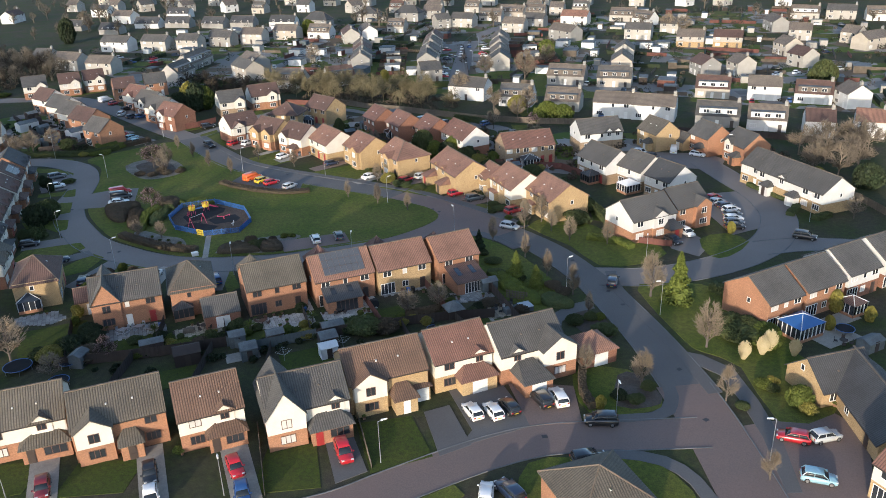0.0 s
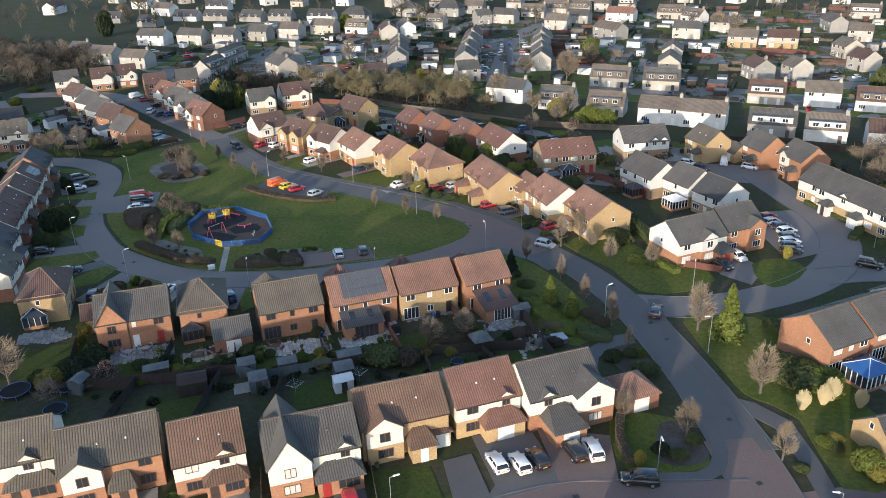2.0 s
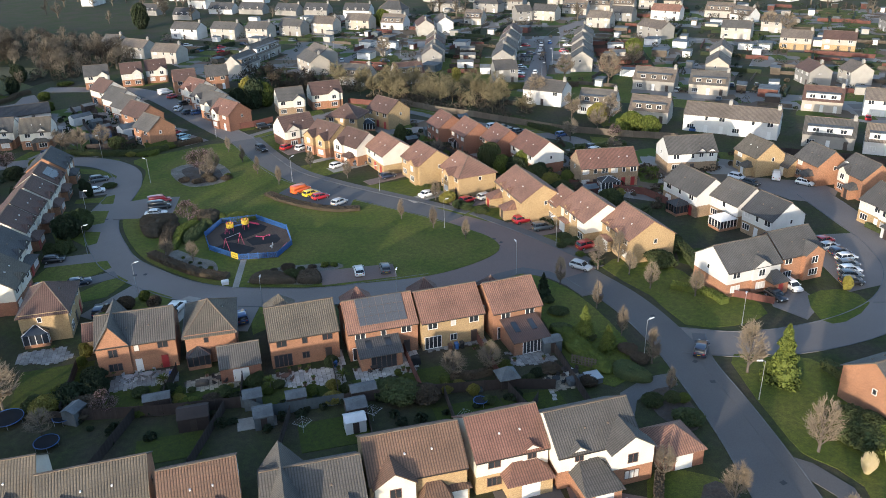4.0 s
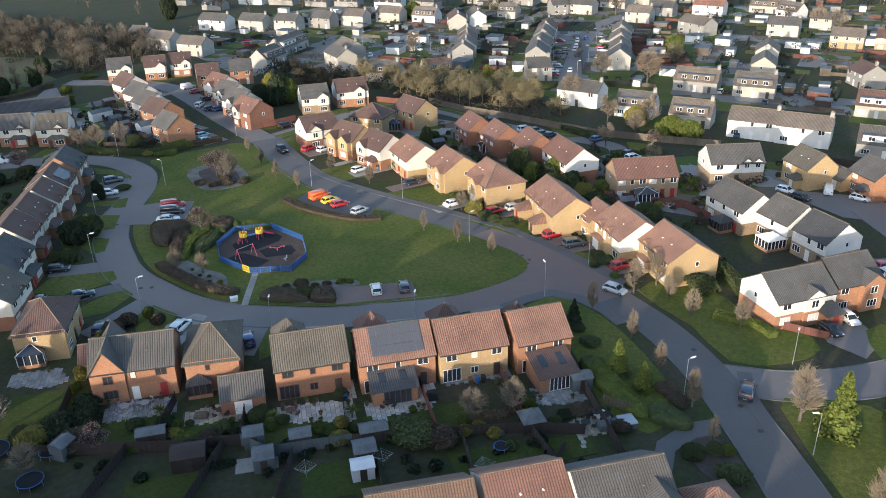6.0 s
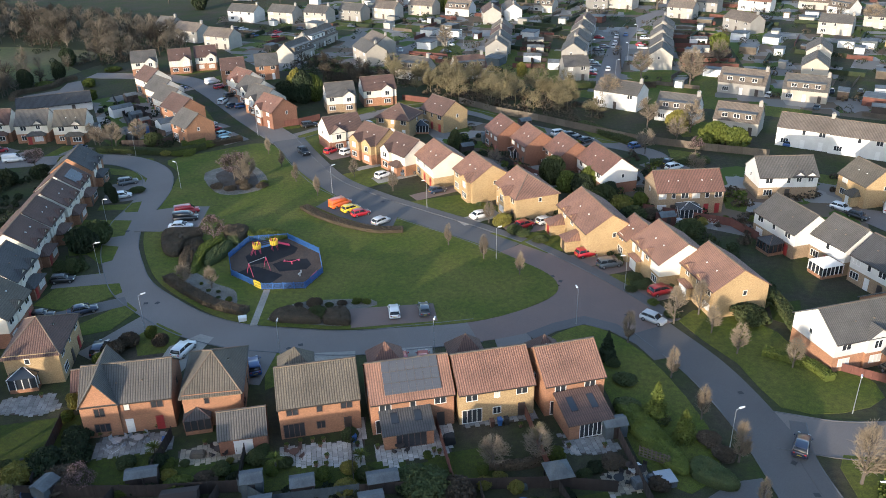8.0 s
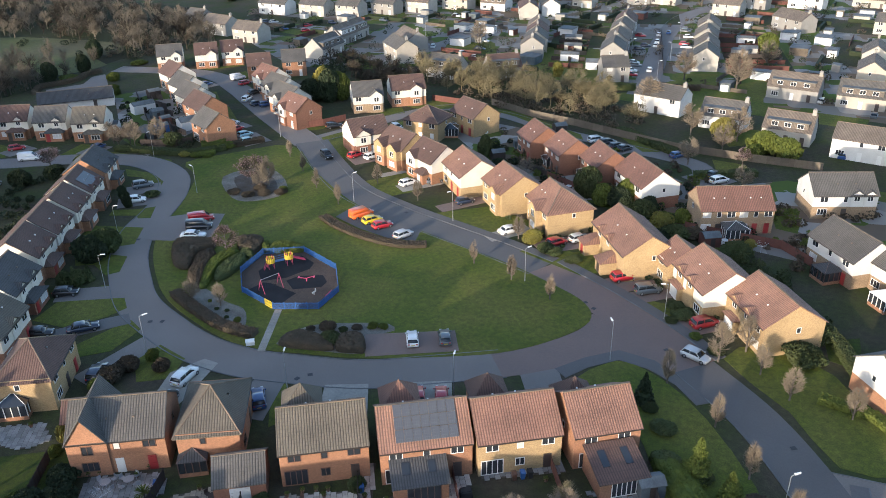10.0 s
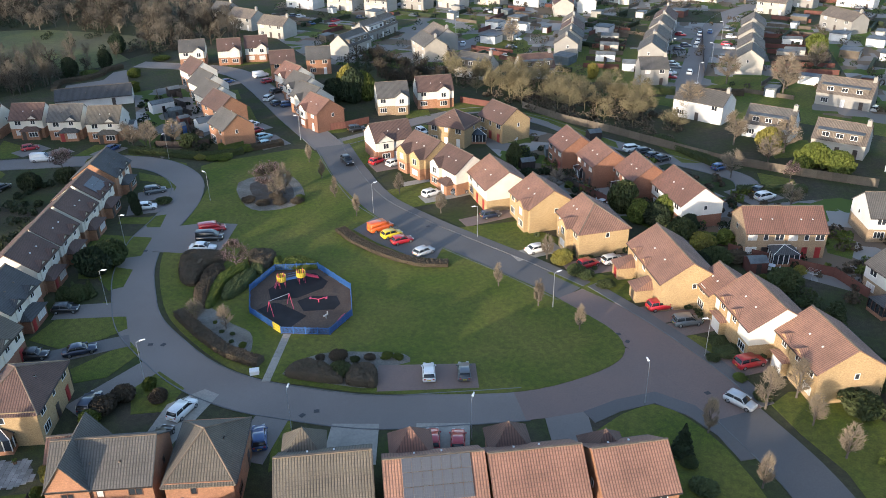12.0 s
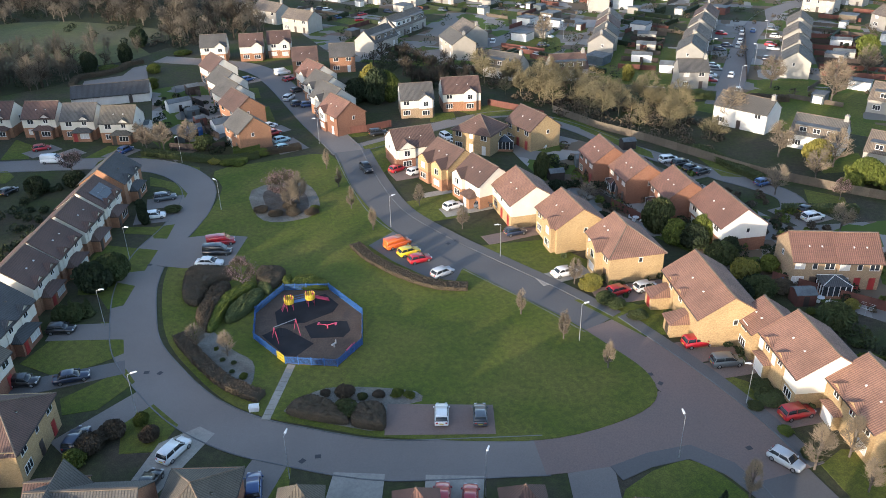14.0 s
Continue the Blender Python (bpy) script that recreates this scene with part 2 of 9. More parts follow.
def patchwork(m, size, stops):
    """Turns the paint into irregular plots of some metres, each of one of the given colours."""
    n, ln = m.node_tree.nodes, m.node_tree.links
    bsdf = n["Principled BSDF"]
    old = bsdf.inputs["Base Color"].links[0].from_socket
    geo = n.new("ShaderNodeNewGeometry")
    vor = n.new("ShaderNodeTexVoronoi")
    vor.distance = "CHEBYCHEV"
    vor.inputs["Scale"].default_value = 1 / size
    ln.new(geo.outputs["Position"], vor.inputs["Vector"])
    ramp = n.new("ShaderNodeValToRGB")
    ramp.color_ramp.interpolation = "CONSTANT"
    els = ramp.color_ramp.elements
    for i, c in enumerate(stops):
        e = els[i] if i < 2 else els.new(i / len(stops))
        e.position, e.color = i / len(stops), (*c, 1)
    ln.new(vor.outputs["Color"], ramp.inputs[0])
    k = n.new("ShaderNodeMix")
    k.data_type = "RGBA"
    k.inputs[0].default_value = 0.72
    ln.new(old, k.inputs[6])
    ln.new(ramp.outputs[0], k.inputs[7])
    ln.new(k.outputs[2], bsdf.inputs["Base Color"])


patchwork(M["plots"], 6.5, ((0.09, 0.14, 0.02), (0.25, 0.23, 0.215), (0.08, 0.11, 0.02), (0.17, 0.125, 0.09), (0.22, 0.205, 0.19), (0.33, 0.31, 0.29), (0.08, 0.12, 0.02), (0.19, 0.13, 0.10)))

for k in ("lawn", "lawn_dark", "garden", "rough", "plots", "soil", "bark_chip", "twig_dark", "leaf_dark", "rubber", "heath", "gravel", "hedge_brown", "leaf", "leaf_lime", "twig_grey", "twig_olive"):
    M[k].node_tree.nodes["Principled BSDF"].inputs["Specular IOR Level"].default_value = 0.12


# ---- building blocks ----
def mesh_of(bm, mat):
    me = bpy.data.meshes.new("m")
    bm.to_mesh(me)
    bm.free()
    if mat:
        me.materials.append(M[mat] if isinstance(mat, str) else mat)
    return me


def put(name, me, parent=None, m=None, label=""):
    ob = new(name, me)
    if parent:
        ob.parent = parent
    if m is not None:
        ob.matrix_basis = m
    return tagged(ob, label)


def part(name, bm, mat, parent, label="", m=None):
    return put(name, mesh_of(bm, mat), parent, m, label)


def thing(name, x, y, yaw, label, category, group="", z=0.0):
    ob = new(name)
    ob.matrix_basis = pose(x, y, z, 0, 0, yaw)
    return tagged(ob, label, category, group)


def box(bm, x0, y0, z0, x1, y1, z1):
    v = [bm.verts.new((x, y, z)) for z in (z0, z1) for x, y in ((x0, y0), (x1, y0), (x1, y1), (x0, y1))]
    for f in ((3, 2, 1, 0), (4, 5, 6, 7), (0, 1, 5, 4), (1, 2, 6, 5), (2, 3, 7, 6), (3, 0, 4, 7)):
        bm.faces.new([v[i] for i in f])
    return v


def lattice(bm, xs, zs, full, y0, y1):
    """One plate with openings: the cells (i, j) between the cuts xs and zs for which full(i, j) holds, from y0 to y1."""
    v = {}

    def at(i, j, y):
        if (i, j, y) not in v:
            v[i, j, y] = bm.verts.new((xs[i], y, zs[j]))
        return v[i, j, y]
    nx, nz = len(xs) - 1, len(zs) - 1
    has = lambda i, j: 0 <= i < nx and 0 <= j < nz and full(i, j)
    for i in range(nx):
        for j in range(nz):
            if not full(i, j):
                continue
            bm.faces.new((at(i, j, y0), at(i + 1, j, y0), at(i + 1, j + 1, y0), at(i, j + 1, y0)))
            bm.faces.new((at(i, j + 1, y1), at(i + 1, j + 1, y1), at(i + 1, j, y1), at(i, j, y1)))
            for di, dj, a, b in ((-1, 0, (i, j + 1), (i, j)), (1, 0, (i + 1, j), (i + 1, j + 1)), (0, -1, (i, j), (i + 1, j)), (0, 1, (i + 1, j + 1), (i, j + 1))):
                if not has(i + di, j + dj):
                    bm.faces.new((at(*b, y0), at(*a, y0), at(*a, y1), at(*b, y1)))


def solid(bm, base, top):
    """A closed body between two loops of the same number of points, the lower one counter-clockwise from above."""
    a, b = [bm.verts.new(p) for p in base], [bm.verts.new(p) for p in top]
    n = len(a)
    bm.faces.new(a[::-1])
    bm.faces.new(b)
    for i in range(n):
        j = (i + 1) % n
        bm.faces.new((a[i], a[j], b[j], b[i]))


def slab(bm, quad, th):
    """A sheet of thickness th hung below a face given counter-clockwise from above."""
    solid(bm, [(x, y, z - th) for x, y, z in quad], quad)


def rod(bm, p, q, r0, r1=None, n=6):
    p, q = Vector(p), Vector(q)
    r1 = r0 if r1 is None else r1
    d = (q - p).normalized()
    a = d.orthogonal().normalized()
    b = d.cross(a)
    ring = lambda c, r: [c + (a * math.cos(k * 2 * math.pi / n) + b * math.sin(k * 2 * math.pi / n)) * r for k in range(n)]
    solid(bm, ring(p, r0), ring(q, r1))


def smooth(pts, n=6, closed=False):
    """A Catmull-Rom line through the points."""
    p = [Vector((*q[:2], 0)) for q in pts]
    p = [p[-1], *p, p[0], p[1]] if closed else [2 * p[0] - p[1], *p, 2 * p[-1] - p[-2]]
    out = []
    for i in range(1, len(p) - 2):
        a, b, c, d = p[i - 1:i + 3]
        for k in range(n):
            u = k / n
            out.append(0.5 * (2 * b + (c - a) * u + (2 * a - 5 * b + 4 * c - d) * u * u + (3 * b - a - 3 * c + d) * u ** 3))
    if not closed:
        out.append(p[-2])
    return [(v.x, v.y) for v in out]


def sheet(bm, outline, z0, z1):
    solid(bm, [(x, y, z0) for x, y in outline], [(x, y, z1) for x, y in outline])


def ccw(o):
    s = sum(o[i][0] * o[(i + 1) % len(o)][1] - o[(i + 1) % len(o)][0] * o[i][1] for i in range(len(o)))
    return o if s > 0 else o[::-1]


def offset(line, d):
    out = []
    for i, (x, y) in enumerate(line):
        (ax, ay), (bx, by) = line[max(i - 1, 0)], line[min(i + 1, len(line) - 1)]
        l = math.hypot(bx - ax, by - ay) or 1
        out.append((x - (by - ay) / l * d, y + (bx - ax) / l * d))
    return out


def strip(bm, line, a, b, z0, z1):
    """A band along a line from a to b metres to its left."""
    p, q = offset(line, a), offset(line, b)
    for i in range(len(line) - 1):
        solid(bm, [(*p[i], z0), (*p[i + 1], z0), (*q[i + 1], z0), (*q[i], z0)], [(*p[i], z1), (*p[i + 1], z1), (*q[i + 1], z1), (*q[i], z1)])


# ---- ground and roads ----
bm = bmesh.new()
R0 = 2600
box(bm, -R0, -R0 + 300, -0.5, R0, R0 + 300, 0.0)
tagged(put("ground", mesh_of(bm, "garden")), "flat grassy ground with gardens and bare soil", "ground", kind="structure")


PATCHES = 0


def patch(name, pts, mat, z, label, category, round_=0, th=0.3):
    global PATCHES
    PATCHES += 1
    z += 0.0006 * (PATCHES % 40)
    o = ccw(smooth(pts, round_, True) if round_ else pts)
    bm = bmesh.new()
    sheet(bm, o, z - th, z)
    return tagged(put(name, mesh_of(bm, mat)), label, category, kind="structure")


def road(name, pts, width, mat="asphalt", z=0.04, kerbs=(1, 1), label="grey asphalt estate road with pale kerb lines", walkway=0.0):
    line = smooth(pts, 6)
    bm = bmesh.new()
    strip(bm, line, -width / 2, width / 2, z - 0.25, z)
    ob = tagged(put(name, mesh_of(bm, mat)), label, "road", kind="structure")
    for side, on in zip((-1, 1), kerbs):
        if on:
            bm = bmesh.new()
            a = side * width / 2
            strip(bm, line, min(a, a + side * 0.15), max(a, a + side * 0.15), z - 0.2, z + 0.07)
            part("kerb", bm, "kerb", ob)
    if walkway:
        bm = bmesh.new()
        a, s = width / 2 + 0.15, (1 if walkway > 0 else -1)
        strip(bm, line, min(s * a, s * (a + abs(walkway))), max(s * a, s * (a + abs(walkway))), z - 0.2, z + 0.055)
        part("footway", bm, "dark_asphalt", ob, "dark asphalt footway")
    return ob


GREEN = [(-7, 167.3), (-2.9, 163.8), (-0.9, 160), (-1.5, 156.3), (-5.1, 152), (-11.1, 147.5), (-18, 144.8), (-31, 141.6), (-40, 141), (-46.2, 140.8), (-52.6, 142.2),
         (-60.1, 146.2), (-67, 151), (-72.4, 157), (-78.3, 165.7), (-82.2, 174.5), (-83.8, 183), (-86.2, 192.3), (-89.8, 202), (-96, 209), (-88, 217), (-76.5, 224.5),
         (-63.9, 208.4), (-51.7, 195), (-43.3, 189.2), (-32.1, 182.6), (-22.7, 177.4), (-14.1, 172.5)]
patch("green_lawn", GREEN, "lawn", 0.10, "mown green lawn of the estate's central play park", "lawn", 3)
road("road_1", [(-73.5, 227.5), (-63.5, 212.8), (-53, 199.6), (-41.5, 191.2), (-30, 184.6), (-19.5, 178.9), (-10, 173)], 6.0, "dark_asphalt", 0.045, walkway=1.8)
road("road_2", [(-10, 173), (0, 164.2), (8, 156), (13.6, 148.6)], 7.0, "red_paving", 0.0495, (0, 1), walkway=1.8, label="reddish block-paved junction")
road("road_3", [(13.6, 148.6), (20.5, 138.5), (25.6, 126.5), (28.6, 115), (31, 103.5), (32.4, 92)], 6.4, "dark_asphalt", 0.05, (1, 0))
road("road_4", [(32.4, 92), (33.2, 83), (33.6, 70), (33.6, 50), (33, 10)], 7.6, "red_paving", 0.05, (0, 1))
road("road_12", [(2, 158), (-5, 148.2), (-12.8, 143.9)], 6.4, "red_paving", z=0.0445, kerbs=(0, 0), label="reddish block-paved mouth of the loop road")
road("road_5", [(-12, 144.2), (-20, 141.3), (-30, 138), (-40, 137.2), (-48, 137.4), (-56, 139.6), (-64, 144), (-71, 149), (-76.4, 155.5),
                (-81.8, 163.5), (-86, 173.5), (-87.3, 182.5), (-89.6, 191.5), (-94.5, 200.5), (-103, 206.5), (-112, 208.2), (-122, 206.5), (-134, 202), (-165, 190), (-200, 176)], 6.4)
road("road_6", [(32, 81.5), (22, 81.4), (12, 81), (4, 78.5), (-6, 73.5), (-15, 69), (-30, 66), (-60, 64)], 6.0, "red_paving", 0.035)
road("road_7", [(-73, 227), (-81, 235.5), (-91, 246), (-103, 259.5), (-114, 271.5), (-124, 281), (-138, 287), (-165, 287)], 7.0)
road("road_8", [(27, 127), (36, 126.2), (46, 128.5), (56, 133.5), (64, 141), (69.5, 152), (70.5, 164), (68.5, 176), (66, 190)], 7.0, label="curved asphalt cul-de-sac", z=0.035)
road("road_9", [(60, 137), (70, 138), (84, 135), (110, 128)], 6.0, z=0.03)
road("road_10", [(-72, 230), (-65, 240), (-57, 252), (-45, 262.5), (-30, 258), (-16, 247.5), (-5, 241), (6, 235), (18, 228), (19, 217)], 4.6, z=0.03)
road("road_11", [(5, 283), (7.5, 300), (10.6, 335), (14, 368), (24, 410), (50, 450)], 7.0)


# ---- houses ----
SHARED = {}


def shared(key, make, mat):
    if key not in SHARED:
        bm = bmesh.new()
        make(bm)
        SHARED[key] = mesh_of(bm, mat)
    return SHARED[key]


def window(parent, x, y, z, turn, w=1.5, h=1.15, frame_mat="upvc", pane_mat="glass", bars=1, simple=0):
    """A window whose face looks along -y of its own frame, set 5 cm proud of the wall."""
    b = 0.08
    xs = [-w / 2, -w / 2 + b]
    for k in range(1, bars + 2):
        c = -w / 2 + b / 2 + k * (w - b) / (bars + 1)
        xs += [c - b / 2, c + b / 2]

    def frame_mesh(bm):
        lattice(bm, xs, [0, b, h - b, h], lambda i, j: not (i % 2 and j == 1), -0.05, 0.03)

    def pane_mesh(bm):
        box(bm, -w / 2 + 0.05, -0.02, 0.05, w / 2 - 0.05, 0.02, h - 0.05)

    def both(bm):
        frame_mesh(bm)
        k = len(bm.faces)
        pane_mesh(bm)
        for q, f in enumerate(bm.faces):
            f.material_index = 1 if q >= k else 0
    m = pose(x, y, z, 0, 0, turn)
    if simple:
        me = shared(("ws", w, h, frame_mat, pane_mat, bars), both, frame_mat)
        if len(me.materials) < 2:
            me.materials.append(M[pane_mat])
        return put("window", me, parent, m)
    ob = put("window", shared(("wf", w, h, frame_mat, bars), frame_mesh, frame_mat), parent, m)
    put("pane", shared(("wp", w, h, pane_mat), pane_mesh, pane_mat), ob)
    return ob


def door(parent, x, y, z, turn, w=0.95, h=2.05, mat="door_dark", name="door"):
    def leaf(bm):
        box(bm, -w / 2, -0.05, 0, w / 2, 0.04, h)
        k = 4 if w > 1.5 else 2
        for i in range(k):
            a = h * (0.06 + i * 0.9 / k)
            box(bm, -w / 2 + 0.1, -0.07, a, w / 2 - 0.1, -0.04, a + h * 0.8 / k)
    return put(name, shared(("door", w, h, mat), leaf, mat), parent, pose(x, y, z, 0, 0, turn))


def roof_bm(L, d, rise, over=0.35, verge=0.15, hip=(0, 0), th=0.14):
    """A pitched roof over L along x and d along y, its eaves at height 0; hip: hipped at the -x and +x ends."""
    bm = bmesh.new()
    k = rise / (d / 2)
    e = -k * over
    a0, a1 = -L / 2 - (over if hip[0] else verge), L / 2 + (over if hip[1] else verge)
    r0 = -L / 2 + (d / 2 if hip[0] else -verge)
    r1 = L / 2 - (d / 2 if hip[1] else -verge)
    if r1 < r0 or (all(hip) and L < 1.65 * d):
        r0 = r1 = (r0 + r1) / 2
    y = d / 2 + over
    z = rise + 0.02
    e += 0.02
    slab(bm, [(a0, -y, e), (a1, -y, e), (r1, 0, z), (r0, 0, z)] if r1 > r0 else [(a0, -y, e), (a1, -y, e), (r1, 0, z)], th)
    slab(bm, [(a1, y, e), (a0, y, e), (r0, 0, z), (r1, 0, z)] if r1 > r0 else [(a1, y, e), (a0, y, e), (r0, 0, z)], th)
    if hip[0]:
        slab(bm, [(a0, y, e), (a0, -y, e), (r0, 0, z)], th)
    if hip[1]:
        slab(bm, [(a1, -y, e), (a1, y, e), (r1, 0, z)], th)
    bmesh.ops.remove_doubles(bm, verts=bm.verts, dist=0.001)
    return bm, (r0, r1, z)


def gable_body(bm, x0, x1, d, z0, z1, rise, hip=(0, 0)):
    """Walls from z0 to z1 with gable peaks at the ends that are not hipped."""
    box(bm, x0, -d / 2, z0, x1, d / 2, z1)
    for x, s, hp in ((x0, 1, hip[0]), (x1, -1, hip[1])):
        if not hp:
            o = [(x, -d / 2, z1 - 0.01), (x, d / 2, z1 - 0.01), (x, 0, z1 + rise - 0.03)]
            i = [(x + s * 0.3, *p[1:]) for p in o]
            solid(bm, o if s > 0 else o[::-1], i if s > 0 else i[::-1])


HOUSES = 0


def blind_pane(rng):
    return "blind" if rng.random() < 0.3 else "glass"


def house(x, y, yaw, L, d=8.0, low="orange", up=None, roof="brown", eave=4.9, rise=2.9, hip=(0, 0), gables=(), porches=(), frames="upvc", cols=3,
          ends=1, back_ground="patio", label="", category="house", group="estate houses", chimney=0, box_dormer=0, plain_ends=None, velux=0, fine=1):
    """A detached or terraced house. Local x runs along the ridge, -y is the front.
    gables: (x, width, how far it stands proud, render material); porches: (x, width, depth, kind)."""
    global HOUSES
    HOUSES += 1
    rng = random.Random(HOUSES)
    h = thing("house", x, y, yaw, label or f"two-storey house, {low} walls and {roof} tiled roof", category, group)
    up = up or low
    split = 2.45
    easy_front, easy_back = (yaw > 190 or not fine), yaw < 140
    bm = bmesh.new()
    box(bm, -L / 2, -d / 2, 0, L / 2, d / 2, split)
    part("lower_wall", bm, low, h)
    bm = bmesh.new()
    gable_body(bm, -L / 2 - 0.012, L / 2 + 0.012, d + 0.024, split, eave, rise, hip)
    part("upper_wall", bm, up, h, "rendered upper wall" if up != low else "")
    bm, (r0, r1, rz) = roof_bm(L, d, rise, hip=hip)
    rf = part("roof", bm, "roof_" + roof, h, "", pose(0, 0, eave))
    bm = bmesh.new()
    box(bm, r0 + 0.02, -0.13, rz - 0.03, r1 - 0.02, 0.13, rz + 0.08)
    for s, hp, r in ((-1, hip[0], r0), (1, hip[1], r1)):
        if hp:
            for q in (-1, 1):
                rod(bm, (r, 0, rz), (s * (L / 2 + 0.33), q * (d / 2 + 0.33), -rise / (d / 2) * 0.33), 0.10, 0.10, 5)
    part("ridge_tile", bm, "ridge", rf)
    for s in (-1, 1) if fine else ():
        bm = bmesh.new()
        k = rise / (d / 2) * 0.35
        box(bm, -L / 2 - 0.1, s * (d / 2 + 0.37) - 0.07, -k - 0.14, L / 2 + 0.1, s * (d / 2 + 0.37) + 0.07, -k - 0.02)
        part("gutter", bm, "gutter", rf)
    for q in (-0.3, 0.25) if fine else ():
        bm = bmesh.new()
        vx, vy = r0 + (r1 - r0) * (0.55 + q * 0.5), -d * 0.27
        vz = rise * (1 - abs(vy) / (d / 2))
        box(bm, vx - 0.09, vy - 0.12, vz, vx + 0.09, vy + 0.12, vz + 0.16)
        part("roof_vent", bm, "ridge" if roof in ("grey", "slate") else "upvc", rf)
    for i in range(velux):
        bm = bmesh.new()
        vx = -L / 2 + L * (i + 0.6) / (velux + 0.2)
        z = lambda yy: rise * (1 - abs(yy) / (d / 2)) + 0.07
        slab(bm, [(vx - 0.45, -d * 0.30, z(d * 0.30)), (vx + 0.45, -d * 0.30, z(d * 0.30)), (vx + 0.45, -d * 0.17, z(d * 0.17)), (vx - 0.45, -d * 0.17, z(d * 0.17))], 0.08)
        part("roof_window", bm, "glass", rf)
    spans = []
    for gx, gw, proud, gm, *full in gables:
        spans.append((gx - gw / 2, gx + gw / 2))
        grise = full[0] if full else gw / 2 * rise / (d / 2)
        run = d / 2 + proud
        bm = bmesh.new()
        box(bm, -gw / 2, 0, 0, gw / 2, proud + 0.3, split)
        part("wing_lower_wall", bm, low, h, "", pose(gx, -d / 2 - proud, 0))
        bm = bmesh.new()
        box(bm, -gw / 2 - 0.012, -0.012, split, gw / 2 + 0.012, proud + 0.3, eave)
        o = [(-gw / 2, -0.012, eave - 0.01), (gw / 2, -0.012, eave - 0.01), (0, -0.012, eave + grise - 0.03)]
        solid(bm, [(a, b + 0.3, c) for a, b, c in o][::-1], o[::-1])
        part("wing_gable", bm, gm, h, "pale rendered gable", pose(gx, -d / 2 - proud, 0))
        back = max(proud + d / 2 * (grise / rise) - 0.1, proud + 0.8)
        bm = bmesh.new()
        gw2, e = gw / 2 + 0.25, -grise / (gw / 2) * 0.25
        if full:
            back = proud + d + 0.25
            wall = [(-gw / 2, d + proud, eave - 0.01), (gw / 2, d + proud, eave - 0.01), (0, d + proud, eave + grise - 0.03)]
            rear = bmesh.new()
            solid(rear, [(a, b - 0.3, c) for a, b, c in wall], wall)
            bmesh.ops.recalc_face_normals(rear, faces=rear.faces)
            part("wing_rear_gable", rear, up, h, "", pose(gx, -d / 2 - proud, 0))
        for s in (-1, 1):
            q = [(-0.25, 0, grise + 0.03), (-0.25, s * gw2, e + 0.03), (back, s * gw2, e + 0.03), (back, 0, grise + 0.03)] if full else [(-0.25, 0, grise + 0.03), (-0.25, s * gw2, e + 0.03), (proud - 0.25 + 0.05, s * gw2, e + 0.03), (back, 0, grise + 0.03)]
            slab(bm, q if s < 0 else q[::-1], 0.12)
        part("wing_roof", bm, "roof_" + roof, h, "", pose(gx, -d / 2 - proud, eave, 0, 0, 90))
        if gw > 2.6:
            window(h, gx, -d / 2 - proud, 3.0, 0, 1.3, 1.3, frames, blind_pane(rng))
            window(h, gx, -d / 2 - proud, 0.75, 0, 1.9, 1.25, frames, blind_pane(rng), bars=2)
        else:
            window(h, gx, -d / 2 - proud - 0.02, 3.55 if eave > 4 else eave + 0.05, 0, 1.1, 1.0, frames, 'glass', 1, not fine)
    for px, pw, pd, kind in porches:
        spans.append((px - pw / 2, px + pw / 2))
        bm = bmesh.new()
        box(bm, px - pw / 2, -d / 2 - pd, 0, px + pw / 2, -d / 2 + 0.05, 2.3)
        part("porch" if kind == "porch" else "garage", bm, low if pw > 2.8 or kind != "porch" else up, h)
        bm = bmesh.new()
        o, z1, yb = 0.3, 2.3 + min(pd, 2.2) * 0.55, -d / 2
        c = [(px - pw / 2 - o, yb - pd - o, 2.28), (px + pw / 2 + o, yb - pd - o, 2.28), (px + pw / 2 - pw * 0.22, yb, z1), (px - pw / 2 + pw * 0.22, yb, z1)]
        slab(bm, c, 0.12)
        slab(bm, [c[1], (px + pw / 2 + o, yb, 2.28), c[2]], 0.12)
        slab(bm, [(px - pw / 2 - o, yb, 2.28), c[0], c[3]], 0.12)
        part("porch_roof", bm, "roof_" + roof, h)
        if kind == "garage":
            door(h, px, -d / 2 - pd - 0.01, 0, 0, 2.2, 2.0, "door_white", "garage_door")
        elif pw > 4:
            door(h, px - pw * 0.32, -d / 2 - pd - 0.01, 0, 0, mat=rng.choice(["door_dark", "door_red"]))
            window(h, px + pw * 0.18, -d / 2 - pd, 0.75, 0, pw * 0.48, 1.25, frames, blind_pane(rng), 2)
        else:
            door(h, px, -d / 2 - pd - 0.01, 0, 0, mat=rng.choice(["door_dark", "door_red", "door_white"]))
    free = lambda q, w: all(q + w / 2 < a or q - w / 2 > b for a, b in spans)
    blind = lambda: "blind" if rng.random() < (0.5 if frames == "brown_frame" else 0.3) else "glass"
    for i in range(cols):
        q = -L / 2 + L * (i + 0.5) / cols
        w = 1.5 if i != cols // 2 or cols < 3 else 0.8
        if free(q, w):
            if eave > 4:
                window(h, q, -d / 2 - 0.012, 3.3, 0, w, 1.15, frames, blind(), 1 if w > 1 else 0, easy_front)
            if i == 0 or porches:
                window(h, q, -d / 2, 0.8, 0, w if w < 1 else 1.8, 1.25, frames, blind(), 2 if w > 1 else 0, easy_front)
            else:
                door(h, q, -d / 2, 0, 0, mat=rng.choice(["door_dark", "door_red", "door_white"] if fine else ["door_dark", "door_white"]))
        if not fine:
            continue
